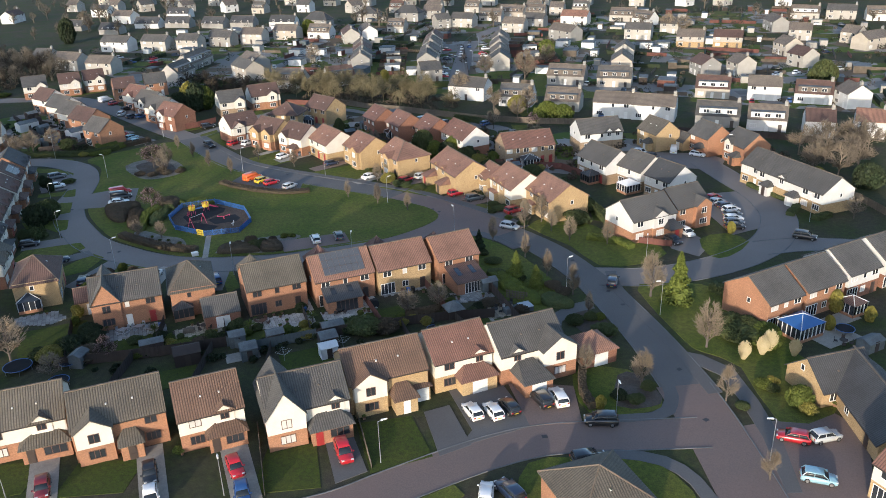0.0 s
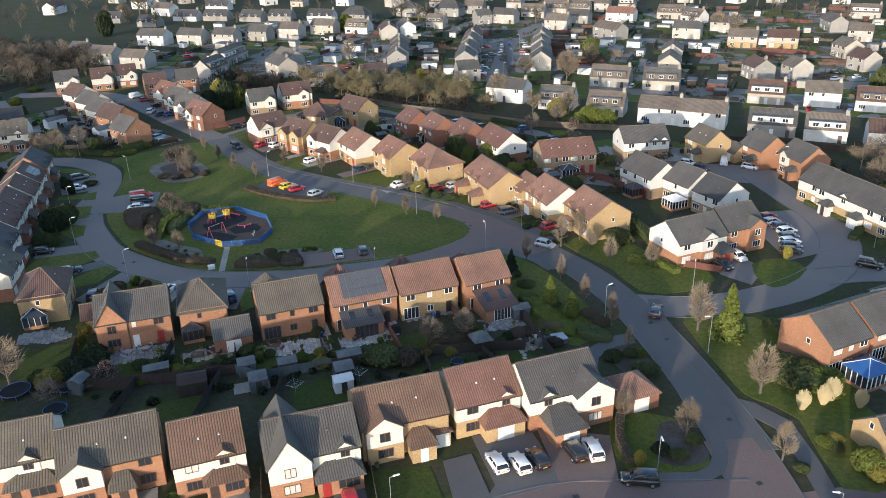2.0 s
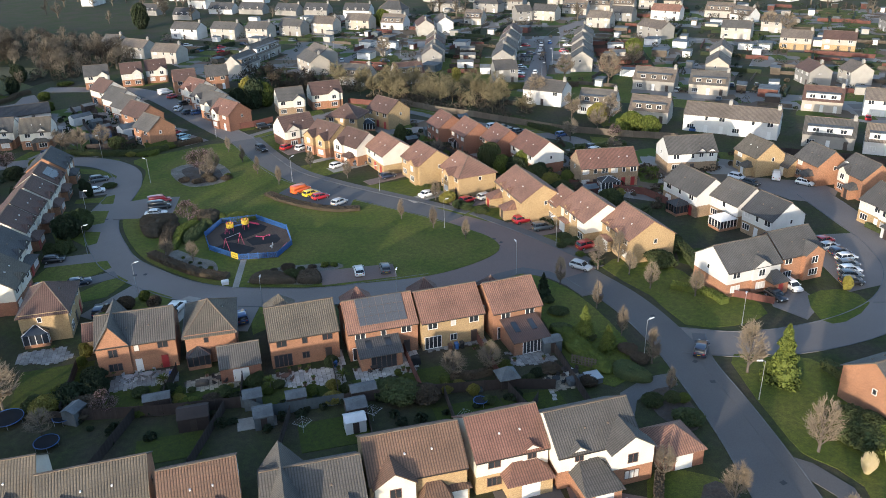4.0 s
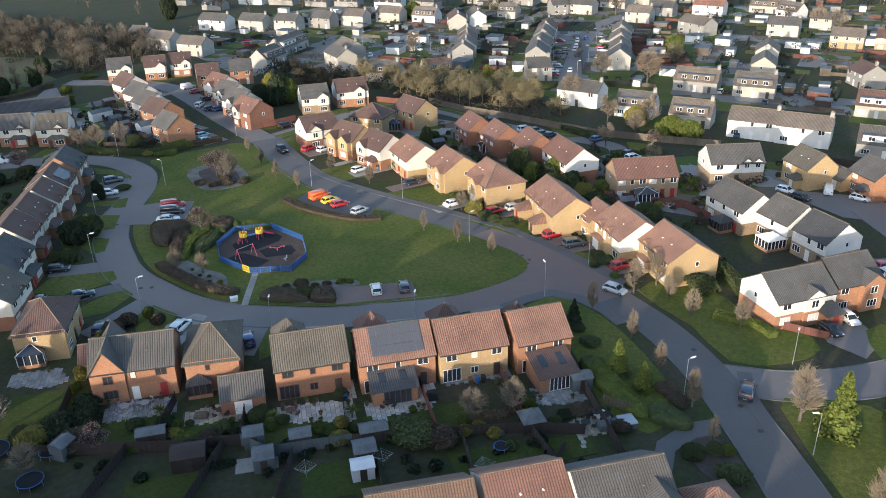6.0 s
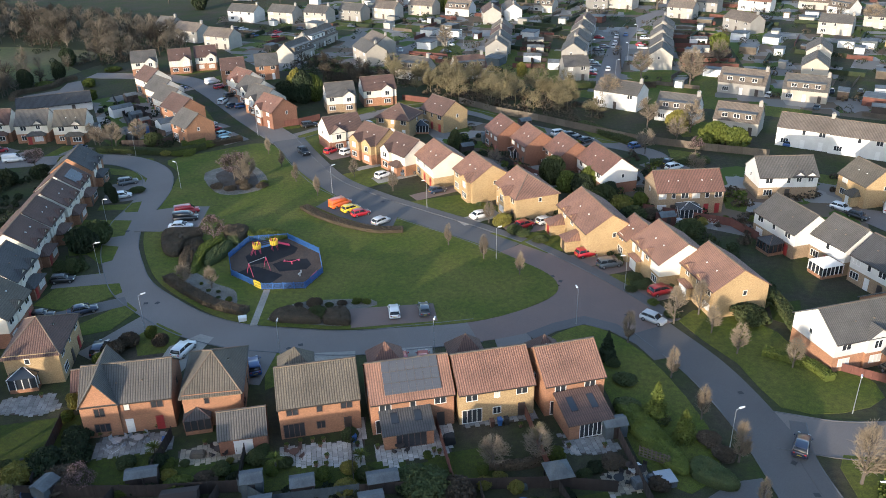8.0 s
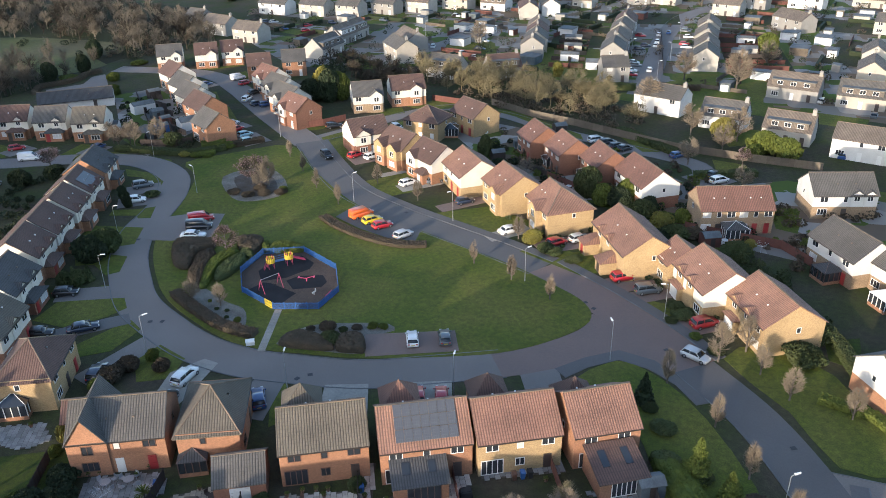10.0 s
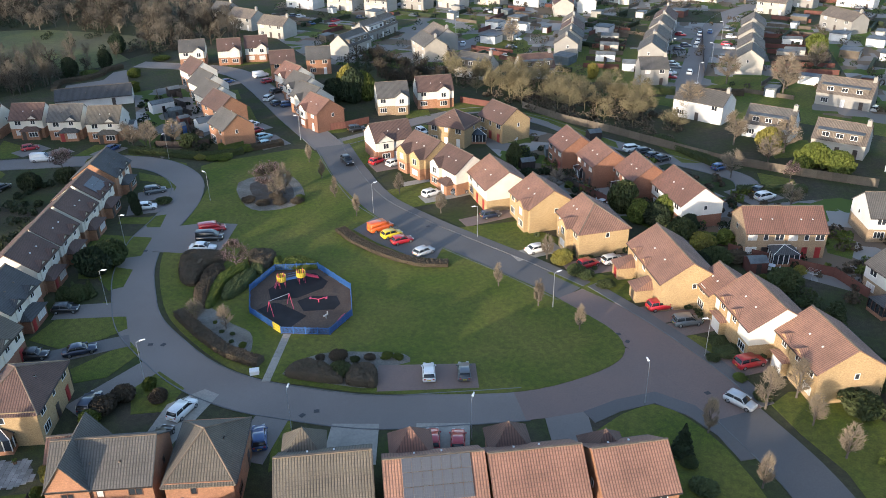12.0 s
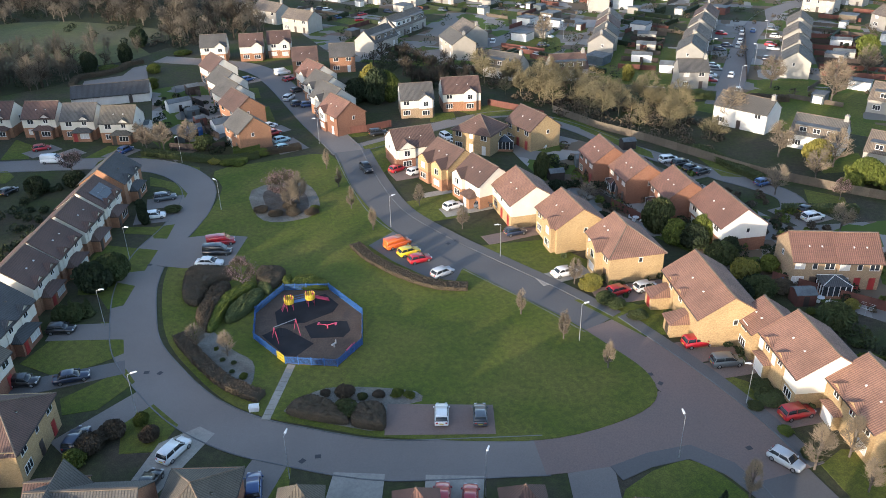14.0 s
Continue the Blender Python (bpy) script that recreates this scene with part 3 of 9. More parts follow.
        if eave > 4:
            window(h, -q, d / 2 + 0.012, 3.35, 180, w, 1.1, frames, blind(), 1 if w > 1 else 0, easy_back)
        if i == 0 and back_ground == "patio":
            window(h, -q, d / 2, 0.1, 180, 2.6, 2.05, frames, "glass", 3, easy_back)
        elif i == cols - 1:
            door(h, -q, d / 2, 0, 180, mat="door_dark")
        else:
            window(h, -q, d / 2, 0.9, 180, 1.1, 1.1, frames, blind(), 1, easy_back)
    if ends:
        for s in (-1, 1):
            if not (plain_ends and plain_ends[s > 0]):
                window(h, s * (L / 2 + 0.012), 0.6, 3.4, 90 * s, 0.7, 0.9, frames, "glass", 0, 1)
    if chimney:
        bm = bmesh.new()
        box(bm, L / 2 - 1.1, -0.35, eave + rise - 0.6, L / 2 - 0.2, 0.35, eave + rise + 0.9)
        box(bm, L / 2 - 1.16, -0.41, eave + rise + 0.9, L / 2 - 0.14, 0.41, eave + rise + 1.02)
        for k in (-0.18, 0.18):
            rod(bm, (L / 2 - 0.65 + k, 0, eave + rise + 1.0), (L / 2 - 0.65 + k, 0, eave + rise + 1.35), 0.1, 0.09, 6)
        part("chimney", bm, "greyharl", h)
    if box_dormer:
        w2 = L * 0.42
        bm = bmesh.new()
        box(bm, -w2, -d / 2 + 0.25, eave - 0.2, w2, -0.4, eave + 1.75)
        dm = part("dormer", bm, "roof_pale" if box_dormer == 1 else "white", h, "flat-roofed box dormer")
        bm = bmesh.new()
        box(bm, -w2 - 0.15, -d / 2 + 0.05, eave + 1.75, w2 + 0.15, -0.3, eave + 1.9)
        part("dormer_roof", bm, "felt", dm)
        for k in (-0.62, 0, 0.62):
            window(dm, k * w2, -d / 2 + 0.25, eave + 0.35, 0, 1.5, 1.1, "upvc", "glass", 1, 1)
    return h


def solar(h, L, d, rise, eave, nx, ny, x0=0.0, back=0):
    k = math.atan2(rise, d / 2)
    a = new("solar_array")
    a.parent = h
    a.matrix_basis = pose(0, 0, 0, 0, 0, 180 * back) @ pose(x0, -d / 2 * 0.92, eave + rise * 0.08 + 0.14, math.degrees(k), 0, 0)
    for i in range(nx):
        for j in range(ny):
            def cell(bm):
                us = [u for k in range(5) for u in (-0.48 + k * 0.2325, -0.45 + k * 0.2325)]
                vs = [v for k in range(5) for v in (k * 0.3425, 0.03 + k * 0.3425)]
                g = [[bm.verts.new((u, v, 0.05)) for v in vs] for u in us]
                for p in range(9):
                    for q in range(9):
                        bm.faces.new((g[p][q], g[p + 1][q], g[p + 1][q + 1], g[p][q + 1])).material_index = 0 if p % 2 and q % 2 else 1
                rim = [g[p][0] for p in range(10)] + [g[9][q] for q in range(1, 10)] + [g[p][9] for p in range(8, -1, -1)] + [g[0][q] for q in range(8, 0, -1)]
                low = [bm.verts.new((v.co.x, v.co.y, 0)) for v in rim]
                for p in range(len(rim)):
                    n = (p + 1) % len(rim)
                    bm.faces.new((rim[p], low[p], low[n], rim[n]))
            me = shared("solar", cell, "solar")
            if len(me.materials) < 2:
                me.materials.append(M["felt"])
            put("solar_panel", me, a, pose((i - (nx - 1) / 2) * 1.0, 0.1 + j * 1.46, 0))
    return a


def garage(x, y, yaw, L, d, low, roof, label, eave=2.5, rise=1.9, hip=(0, 0)):
    g = thing("garage", x, y, yaw, label, "garage", "garages")
    bm = bmesh.new()
    gable_body(bm, -L / 2, L / 2, d, 0, eave, rise, hip)
    part("wall", bm, low, g)
    bm, (r0, r1, rz) = roof_bm(L, d, rise, 0.25, 0.12, hip)
    rf = part("roof", bm, "roof_" + roof, g, "", pose(0, 0, eave))
    bm = bmesh.new()
    box(bm, r0 - 0.05, -0.12, rz - 0.03, r1 + 0.05, 0.12, rz + 0.07)
    part("ridge_tile", bm, "ridge", rf)
    door(g, 0, -d / 2, 0, 0, 2.2, 2.0, "door_white", "garage_door")
    window(g, 0, d / 2, 1.1, 180, 1.0, 0.8, "upvc")
    return g


# South row, fronts to the street
cr = "cream"
house(-53.4, 84.6, 20, 9.5, 8, "orange", cr, "olive", gables=((2.0, 2.4, 0.1, cr),), porches=((2.2, 5.6, 1.6, "porch"),), cols=3, frames="brown_frame", label="orange brick and cream house with olive tiled roof")
house(-42.0, 85.1, 22, 10.9, 8.4, "orange", "orange", "olive", gables=((-3.0, 4.2, 1.0, cr),), porches=((1.0, 2.6, 2.0, "porch"),), frames="brown_frame", label="orange brick house with cream front gable and olive roof")
house(-30.9, 86.0, 22, 8.0, 8.4, "orange", cr, "ochre", gables=((1.6, 2.3, 0.1, cr),), porches=((1.5, 4.6, 1.6, "porch"),), frames="brown_frame", cols=2, label="brick and cream house with ochre-brown pantiled roof")
house(-18.8, 86.8, 20, 10.4, 8.2, "orange", cr, "grey", gables=((-3.0, 4.8, 1.1, cr, 3.2), (3.4, 2.2, 0.1, cr)), porches=((2.4, 5.2, 2.0, "porch"),), frames="brown_frame", label="cream and brick house with grey roof and red front door")
house(-9.1, 93.2, 20, 10.8, 8.4, "buff", "buff", "ochre", gables=((-2.8, 4.4, 1.0, cr),), porches=((1.6, 3.0, 2.4, "porch"), (4.2, 2.6, 0.5, "garage")), frames="brown_frame", label="buff brick house with cream gable and red-brown roof")
house(0.8, 97.3, 22, 8.6, 8.4, "buff", cr, "red", gables=((2.3, 2.2, 0.1, cr),), porches=((1.4, 5.2, 2.2, "garage"),), cols=2, frames="brown_frame", label="buff and cream house with red tiled roof and garage")
house(10.6, 99.0, 22, 10.2, 8.4, "orange", cr, "grey", gables=((3.3, 5.2, 1.6, cr), (-2.6, 2.2, 0.1, cr)), porches=((-1.4, 4.2, 4.2, "garage"),), frames="brown_frame", label="orange brick and cream house with weathered grey roof and garage")
garage(21.2, 100.3, 22, 5.2, 5.4, "brick", "terracotta", "small red-brick garage with hipped terracotta roof", hip=(1, 1))
# Added house outside the view, there to throw shade on the left gardens.
house(-65.4, 84.2, 20, 9.8, 8.2, "orange", cr, "brown", gables=((2.0, 2.4, 0.1, cr),), label="unseen orange brick and cream house added to shade gardens, brown tiled roof")
# Middle row, backs to the gardens
house(-71.0, 126.4, 110, 10.4, 7.0, "buff", "buff", "brown", hip=(1, 1), label="buff brick house with hipped dark brown roof")
# Added beyond the view to keep a strip of sun off the loop road.
house(-82.5, 111.5, 24, 11.0, 8.2, "buff", "buff", "brown", label="unseen buff brick house added to block sun, dark brown roof")
garage(-59.6, 121.0, 22, 5.6, 4.6, "buff", "brown", "buff brick garage with brown tiled roof", 2.6, 1.6)
house(-52.5, 118.0, 20, 10.7, 8.0, "orange", "orange", "grey", frames="brown_frame", gables=((-3.15, 4.4, 0.3, "orange", 3.2),), label="orange brick house with grey tiled roof", cols=3)
house(-43.0, 122.0, 109, 10.2, 7.0, "orange", "orange", "olive", hip=(1, 1), frames="brown_frame", cols=2, label="orange brick house with hipped olive roof", )
garage(-36.6, 115.2, 22, 5.6, 5.4, "brick", "grey", "brick garage with grey tiled roof", 2.6, 1.9)
house(-29.1, 121.4, 202, 9.8, 8.2, "orange", "orange", "olive", frames="brown_frame", label="orange brick house with ribbed olive pantiles and wide patio doors")
hs = house(-18.1, 124.0, 202, 10.2, 8.2, "orange", "orange", "terracotta", label="orange brick house with solar panels on its terracotta roof")
solar(hs, 10.2, 8.2, 2.9, 4.9, 7, 3, 0.2, 1)
house(-8.3, 127.5, 203, 9.6, 8.2, "buff", "buff", "terracotta", label="buff brick house with plain terracotta roof")
house(1.0, 130.6, 205, 7.9, 8.2, "orange", "orange", "terracotta", cols=2, label="narrow brick house with terracotta roof")
# Row across the main road
E3 = dict(low="buff", roof="terracotta", d=9.0)
house(-57.8, 225.8, 38, 9.0, 8.0, "brick", cr, "brown", gables=((-2.2, 3.6, 0.4, cr),), label="brick and cream house with dark red roof and arched window")
house(-46.5, 218.6, -38, 9.4, 8.0, "orange", "buff", "brown", gables=((-2.4, 3.6, 1.2, "buff"), (2.4, 3.6, 1.2, "buff")), label="buff house with twin front gables and brown roof")
house(-37.6, 211.8, -42, 9.0, 8.0, "orange", cr, "brown", gables=((-2.4, 3.4, 0.8, cr),), porches=((1.8, 3, 1.6, "porch"),), label="cream and buff house with brown roof and porch")
house(-28.4, 206.1, -57, 10.4, up=cr, label="cream gabled house with terracotta roof", **E3)
house(-18.7, 198.7, -57, 9.4, up="buff", gables=((2.4, 3.2, 0.8, "buff"),), label="buff brick house with cream gable panel and terracotta roof", **E3)
house(-8.8, 191.0, -60, 9.6, up="buff", hip=(0, 1), gables=((0.6, 3.2, 1.2, "buff"),), label="buff brick house with hipped terracotta roof", **E3)
house(4.7, 178.8, -66, 13.8, up="buff", gables=((-3.4, 2.2, 0.1, "buff"), (0.2, 2.2, 0.1, "buff")), porches=((-4.6, 2.6, 2.8, "porch"), (2.6, 2.6, 2.6, "porch")), label="buff brick pair of houses with white porches and terracotta roof", **E3)
house(12.4, 173.6, -66, 5.2, 7.0, "buff", "buff", "terracotta", 4.4, 2.4, cols=1, label="narrow buff brick link house with terracotta roof")
house(17.2, 167.0, -67, 10.2, up="cream", gables=((-2.6, 2.2, 0.1, "buff"), (0.8, 2.2, 0.1, "buff")), porches=((-2.8, 2.8, 0.8, "garage"),), label="buff and cream house with terracotta roof and garage", **E3)
house(24.5, 159.1, -67, 10.4, up="buff", gables=((-2.6, 2.2, 0.1, "buff"), (0.8, 2.2, 0.1, "buff")), porches=((-2.4, 2.8, 0.8, "garage"),), label="buff house with white panel and terracotta roof", **E3)
# Second row behind it
F = dict(low="brick", roof="red", d=8.0)
house(-16.8, 228.3, -61, 8.0, label="red-brown brick house with red roof, rear conservatory", **F)
house(-9.7, 221.2, -61, 8.4, label="red-brown brick house with red roof", **F)
house(-1.5, 214.9, -63, 8.2, label="red-brown brick house with red-brown roof", **F)
house(6.8, 207.2, -62, 11.8, up="white", roof="red", low="brick", label="brick house with white gable and red roof")
house(18.6, 196.2, 14, 6.6, 8.0, "tan", "tan", "red", label="tan brick semi-detached house with red roof")
house(25.0, 197.6, 14, 6.6, 8.0, "tan", "tan", "red", label="tan brick semi-detached house with red roof")
house(-45.7, 237.9, -14, 9.5, 8.0, "buff", "buff", "brown", hip=(1, 1), label="buff brick house with hipped dark red roof")
house(-35.1, 244.1, -42, 9.6, 8.0, "buff", "buff", "brown", label="buff brick house with steep dark red roof")
house(-67.8, 257.3, 26, 8.2, 8.0, "tan", cr, "grey", gables=((2.0, 3.2, 0.6, cr),), label="cream house with grey roof")
house(-58.8, 265.4, 26, 9.6, 8.0, "orange", cr, "brown", gables=((2.0, 3.2, 0.6, cr),), label="cream and brick house with dark red roof")
# Street to the north-west
K = dict(low="orange", d=7.6, cols=2)
house(-97.0, 225.3, 143, 8.5, roof="grey", label="orange brick end house with dark grey roof", **K)
house(-106.5, 239.0, 143, 10.5, roof="brown", label="brick house with brown roof", **K)
house(-114.0, 247.5, 143, 9.5, roof="grey", up=cr, label="brick and cream house with grey roof", **K)
house(-121.5, 257.0, 143, 10.0, roof="grey", up=cr, label="cream house with weathered grey roof", **K)
house(-131.7, 269.0, 143, 9.5, roof="brown", up=cr, label="cream house with brown roof", **K)
house(-81.0, 241.5, -37, 9.4, roof="red", low="brick", d=7.6, cols=2, gables=((-1.8, 3, 0.6, cr),), label="dark red brick end house with red roof")
house(-87.4, 250.6, -37, 9.6, roof="grey", up=cr, gables=((0, 3, 0.6, cr),), label="brick house with grey roof and cream gable", **K)
house(-94.0, 260.0, -37, 9.6, roof="grey", up=cr, gables=((0, 3, 0.6, cr),), label="cream and brick house with grey roof", **K)
house(-101.3, 269.8, -37, 9.6, roof="red", up=cr, gables=((0, 3, 0.6, cr),), label="cream and brick house with red roof", **K)
house(-112.0, 284.3, 28, 7.4, roof="brown", label="small brick house with brown roof", **K)
house(-103.1, 291.1, 24, 7.4, roof="grey", label="small brick house with grey roof", **K)
house(-147.4, 292.0, 27, 8.1, roof="grey", up=cr, gables=((2, 3, 0.5, cr),), label="cream house with grey roof", **K)
house(-136.3, 296.0, 27, 7.3, roof="brown", up=cr, gables=((1.6, 3, 0.5, cr),), label="cream and brick house with brown roof", **K)
house(-129.6, 301.6, 27, 7.3, roof="brown", up=cr, gables=((1.6, 3, 0.5, cr),), label="cream and brick house with brown roof", **K)
for hx, hy, rf in ((-149.0, 220.3, "brown"), (-138.9, 221.4, "grey"), (-128.7, 222.3, "olive"), (-159.3, 217.2, "brown")):
    house(hx, hy, 18, 7.9, roof=rf, up=cr, gables=((1.7, 2.4, 0.1, cr),), porches=((1.0, 4.4, 1.4, "porch"),), label=f"cream and brick house with {rf} roof and porch", **K)
house(-150.7, 246.2, 33, 19.7, 7.5, "white", "white", "slate", 2.6, 2.2, cols=2, label="long white low-roofed cottage with slate roof")
# Terrace on the west side of the loop
for i, (hx, hy, l, rf) in enumerate(((-108.2, 192.2, 9.6, "slate"), (-104.2, 181.2, 8.2, "brown"), (-101.0, 172.2, 8.0, "brown"), (-98.4, 163.3, 8.4, "brown"), (-95.6, 154.6, 8.4, "brown"))):
    q = house(hx, hy, 108, l, 8.4, "orange", cr if i != 0 else "orange", rf, gables=((-2.0, 2.2, 0.1, cr), (2.0, 2.2, 0.1, cr)), porches=((0, 5.0, 1.4, "porch"),), label=f"terraced brick house with white dormers and {rf} roof")
    if i == 1:
        solar(q, l, 8.4, 2.9, 4.9, 5, 2)
house(-90.5, 143.6, 106, 9.6, 8.4, "brick", cr, "slate", gables=((-2.0, 2.2, 0.1, cr), (2.0, 2.2, 0.1, cr)), porches=((0, 5.0, 1.4, "porch"),), label="terraced brick house with white dormers and slate roof")
house(-84.0, 132.5, 106, 9.0, 8.4, "brick", cr, "olive", gables=((0.0, 2.2, 0.1, cr),), label="brick and cream house with grey-brown roof")
# East cul-de-sac
house(39.4, 146.5, 26, 10.7, 8.4, "orange", "white", "grey", gables=((1.2, 3.4, 0.4, "white"),), porches=((3.8, 3.0, 2.2, "porch"),), label="white rendered and brick house with grey roof and red garden wall")
house(48.6, 152.0, 26, 8.6, 8.4, "orange", "orange", "grey", gables=((2.0, 4.0, 0.8, "orange"),), label="orange brick house with arched window and grey roof")
house(39.4, 181.8, -63, 11.0, 8.0, "tan", "white", "grey", label="white and tan house with grey roof")
house(46.6, 175.0, -60, 7.6, 8.0, "tan", "white", "grey", label="white and tan house with grey roof")
house(51.0, 167.4, -60, 7.6, 8.0, "tan", "white", "slate", label="white-gabled house with dark slate roof")
house(42.1, 207.6, 11, 11.8, 8.0, "tan", "white", "grey", gables=((2.0, 2.2, 0.1, "white"), (4.4, 2.0, 0.1, "white")), label="white and tan house with grey roof and dormers")
house(58.2, 205.1, -67, 8.2, 7.4, "buff", "buff", "olive", porches=((1.5, 2.4, 1.8, "porch"),), cols=2, label="buff brick house with olive-grey roof and white porch")
garage(64.6, 203.2, -67, 5.0, 4.6, "buff", "grey", "buff garage with grey roof and white door")
house(70.0, 199.2, -70, 8.0, 7.4, "orange", "orange", "grey", porches=((1.5, 2.4, 1.8, "porch"),), cols=2, label="orange brick house with grey roof and white porch")
house(76.4, 190.6, -74, 8.4, 7.4, "orange", "orange", "grey", gables=((-1.6, 2.8, 0.6, "cream"),), porches=((1.8, 2.4, 1.8, "porch"),), cols=2, label="orange brick house with grey roof and white porch")
house(78.6, 162.4, -69, 19.0, 8.4, "buff", "white", "grey", gables=((-2.0, 2.4, 0.1, "white"),), porches=((-5.5, 2.4, 1.6, "porch"), (2.2, 2.4, 1.6, "porch")), cols=6, label="long buff and white terrace with grey roof")
house(74.6, 173.8, -66, 6.0, 8.4, "buff", "white", "grey", cols=2, label="buff and white end house with grey roof")
house(50.2, 111.3, 207, 7.4, 9.0, "orange", "orange", "grey", label="orange brick house with weathered grey roof")
house(58.2, 115.4, 207, 8.8, 9.0, "orange", "orange", "grey", label="orange brick house with grey roof")
house(66.8, 120.4, 207, 7.6, 9.0, "brick", "white", "grey", label="white and brick house with grey roof")
house(75.0, 124.6, 207, 7.6, 9.0, "brick", "white", "grey", label="white and brick house with grey roof")
house(51.6, 90.2, 15, 8.6, 7.0, "buff", "buff", "slate", 2.7, 2.9, label="buff bungalow wing with lit gable and dark slate roof", cols=2)
house(54.2, 83.0, 87, 17.0, 7.6, "buff", "buff", "slate", 2.7, 3.0, label="buff bungalow with dark slate roof", cols=3)
house(52.0, 66.4, 116, 10.0, 8.0, "buff", cr, "red", label="buff and cream house with red tiled roof")
house(15.6, 66.6, 20, 8.8, 8.8, "orange", "orange", "olive", hip=(1, 1), eave=4.9, rise=2.7, label="brick house with hipped olive tiled roof")
# front wings with pyramid roofs of the middle row
for wx, wy, wr in ((-33.3, 125.4, "olive"), (-22.0, 128.4, "red"), (-11.9, 131.9, "brown"), (-1.6, 133.2, "brown")):
    garage(wx, wy, 202, 4.4, 4.4, "orange", wr, "front wing with pyramid tiled roof", 4.7, 2.4, (1, 1))


# ---- cars ----
def tube_body(rows):
    """A shell through cross sections (x, half width, z bottom, z top) with rounded shoulders."""
    bm = bmesh.new()
    rings = []
    for x, w, z0, z1 in rows:
        h = z1 - z0
        pts = [(-w * 0.94, z0), (-w, z0 + h * 0.35), (-w * 0.97, z0 + h * 0.75), (-w * 0.82, z1), (w * 0.82, z1), (w * 0.97, z0 + h * 0.75), (w, z0 + h * 0.35), (w * 0.94, z0)]
        rings.append([bm.verts.new((x, y, z)) for y, z in pts])
    for a, b in zip(rings, rings[1:]):
        for i in range(8):
            j = (i + 1) % 8
            bm.faces.new((a[i], a[j], b[j], b[i]))
    bm.faces.new(rings[0][::-1])
    bm.faces.new(rings[-1])
    bmesh.ops.recalc_face_normals(bm, faces=bm.faces)
    for f in bm.faces:
        f.smooth = len(f.verts) == 4
    return bm


CAR = {"hatch": (4.0, 0.87, 1.48, 0.62), "saloon": (4.6, 0.89, 1.44, 0.62), "suv": (4.4, 0.92, 1.66, 0.72), "van": (4.9, 0.95, 1.95, 0.75)}
WORD = {"hatch": "hatchback", "saloon": "saloon car", "suv": "tall SUV", "van": "panel van"}
MADE = {}


def car(kind, colour, x, y, yaw, label=""):
    m = pose(x, y, 0.05, 0, 0, yaw)
    text = label or f"{colour.replace('lightblue', 'pale blue').replace('darkred', 'dark red')} {WORD[kind]} parked on the estate"
    if (kind, colour) in MADE:
        return tagged(copy_thing(MADE[kind, colour], m), text)
    L, w, H, belt = CAR[kind]
    c = tagged(new("van" if kind == "van" else "car"), text, "van" if kind == "van" else "car", "parked cars")
    c.matrix_basis = m
    a = L / 2
    b = belt + 0.30
    body = tube_body([(-a, w * 0.86, 0.38, b - 0.12), (-a + 0.12, w * 0.97, 0.24, b), (-a * 0.3, w, 0.20, b + 0.02), (a * 0.42, w, 0.20, b - 0.02), (a - 0.35, w * 0.95, 0.22, b - 0.14), (a - 0.05, w * 0.8, 0.30, b - 0.32)])
    paint = "paint_" + colour
    bd = part("body", body, paint, c)
    tail = {"hatch": -a + 0.12, "saloon": -a + 0.62, "suv": -a + 0.1, "van": -a + 0.06}[kind]
    roof_back = {"hatch": -a + 0.55, "saloon": -a + 1.15, "suv": -a + 0.4, "van": -a + 0.12}[kind]
    roof_front = {"hatch": 0.30, "saloon": 0.25, "suv": 0.35, "van": a - 1.75}[kind]
    scr = {"hatch": a - 1.02, "saloon": a - 1.2, "suv": a - 1.05, "van": a - 0.85}[kind]
    cab = tube_body([(tail, w * 0.88, b - 0.12, b + 0.03), (roof_back, w * 0.84, b - 0.12, H - 0.10), (roof_front, w * 0.84, b - 0.12, H - 0.08), (scr, w * 0.90, b - 0.14, b + 0.01)])
    part("cabin", cab, "car_glass" if kind != "van" else paint, c, "dark glazing" if kind != "van" else "")
    rf = tube_body([(roof_back - 0.14, w * 0.74, H - 0.16, H - 0.09), (roof_back + 0.1, w * 0.77, H - 0.15, H - 0.02), ((roof_back + roof_front) / 2, w * 0.78, H - 0.15, H), (roof_front + 0.12, w * 0.77, H - 0.16, H - 0.05)])
    part("roof", rf, paint, c)
    if kind == "van":
        bm = bmesh.new()
        slab(bm, [(scr - 0.02, -w * 0.72, b + 0.1), (scr - 0.02, w * 0.72, b + 0.1), (roof_front + 0.1, w * 0.66, H - 0.12), (roof_front + 0.1, -w * 0.66, H - 0.12)], 0.04)
        part("windscreen", bm, "car_glass", c)
    else:
        bm = bmesh.new()
        for s in (-1, 1):
            rod(bm, (roof_back, s * w * 0.76, H - 0.1), (tail + 0.05, s * w * 0.9, b), 0.045, 0.05, 5)
            rod(bm, (roof_front, s * w * 0.76, H - 0.1), (scr - 0.05, s * w * 0.9, b), 0.04, 0.045, 5)
            rod(bm, ((roof_front + roof_back) / 2, s * w * 0.8, H - 0.12), ((roof_front + roof_back) / 2, s * w * 0.93, b), 0.04, 0.04, 5)
        part("pillar_frame", bm, paint, c)

    def tyre(bm):
        rod(bm, (0, -0.1, 0), (0, 0.1, 0), 0.31, 0.31, 14)
        k = len(bm.faces)
        for q in (-1, 1):
            rod(bm, (0, q * 0.09, 0), (0, q * 0.115, 0), 0.21, 0.19, 10)
        for i, f in enumerate(bm.faces):
            f.material_index = 1 if i >= k else 0
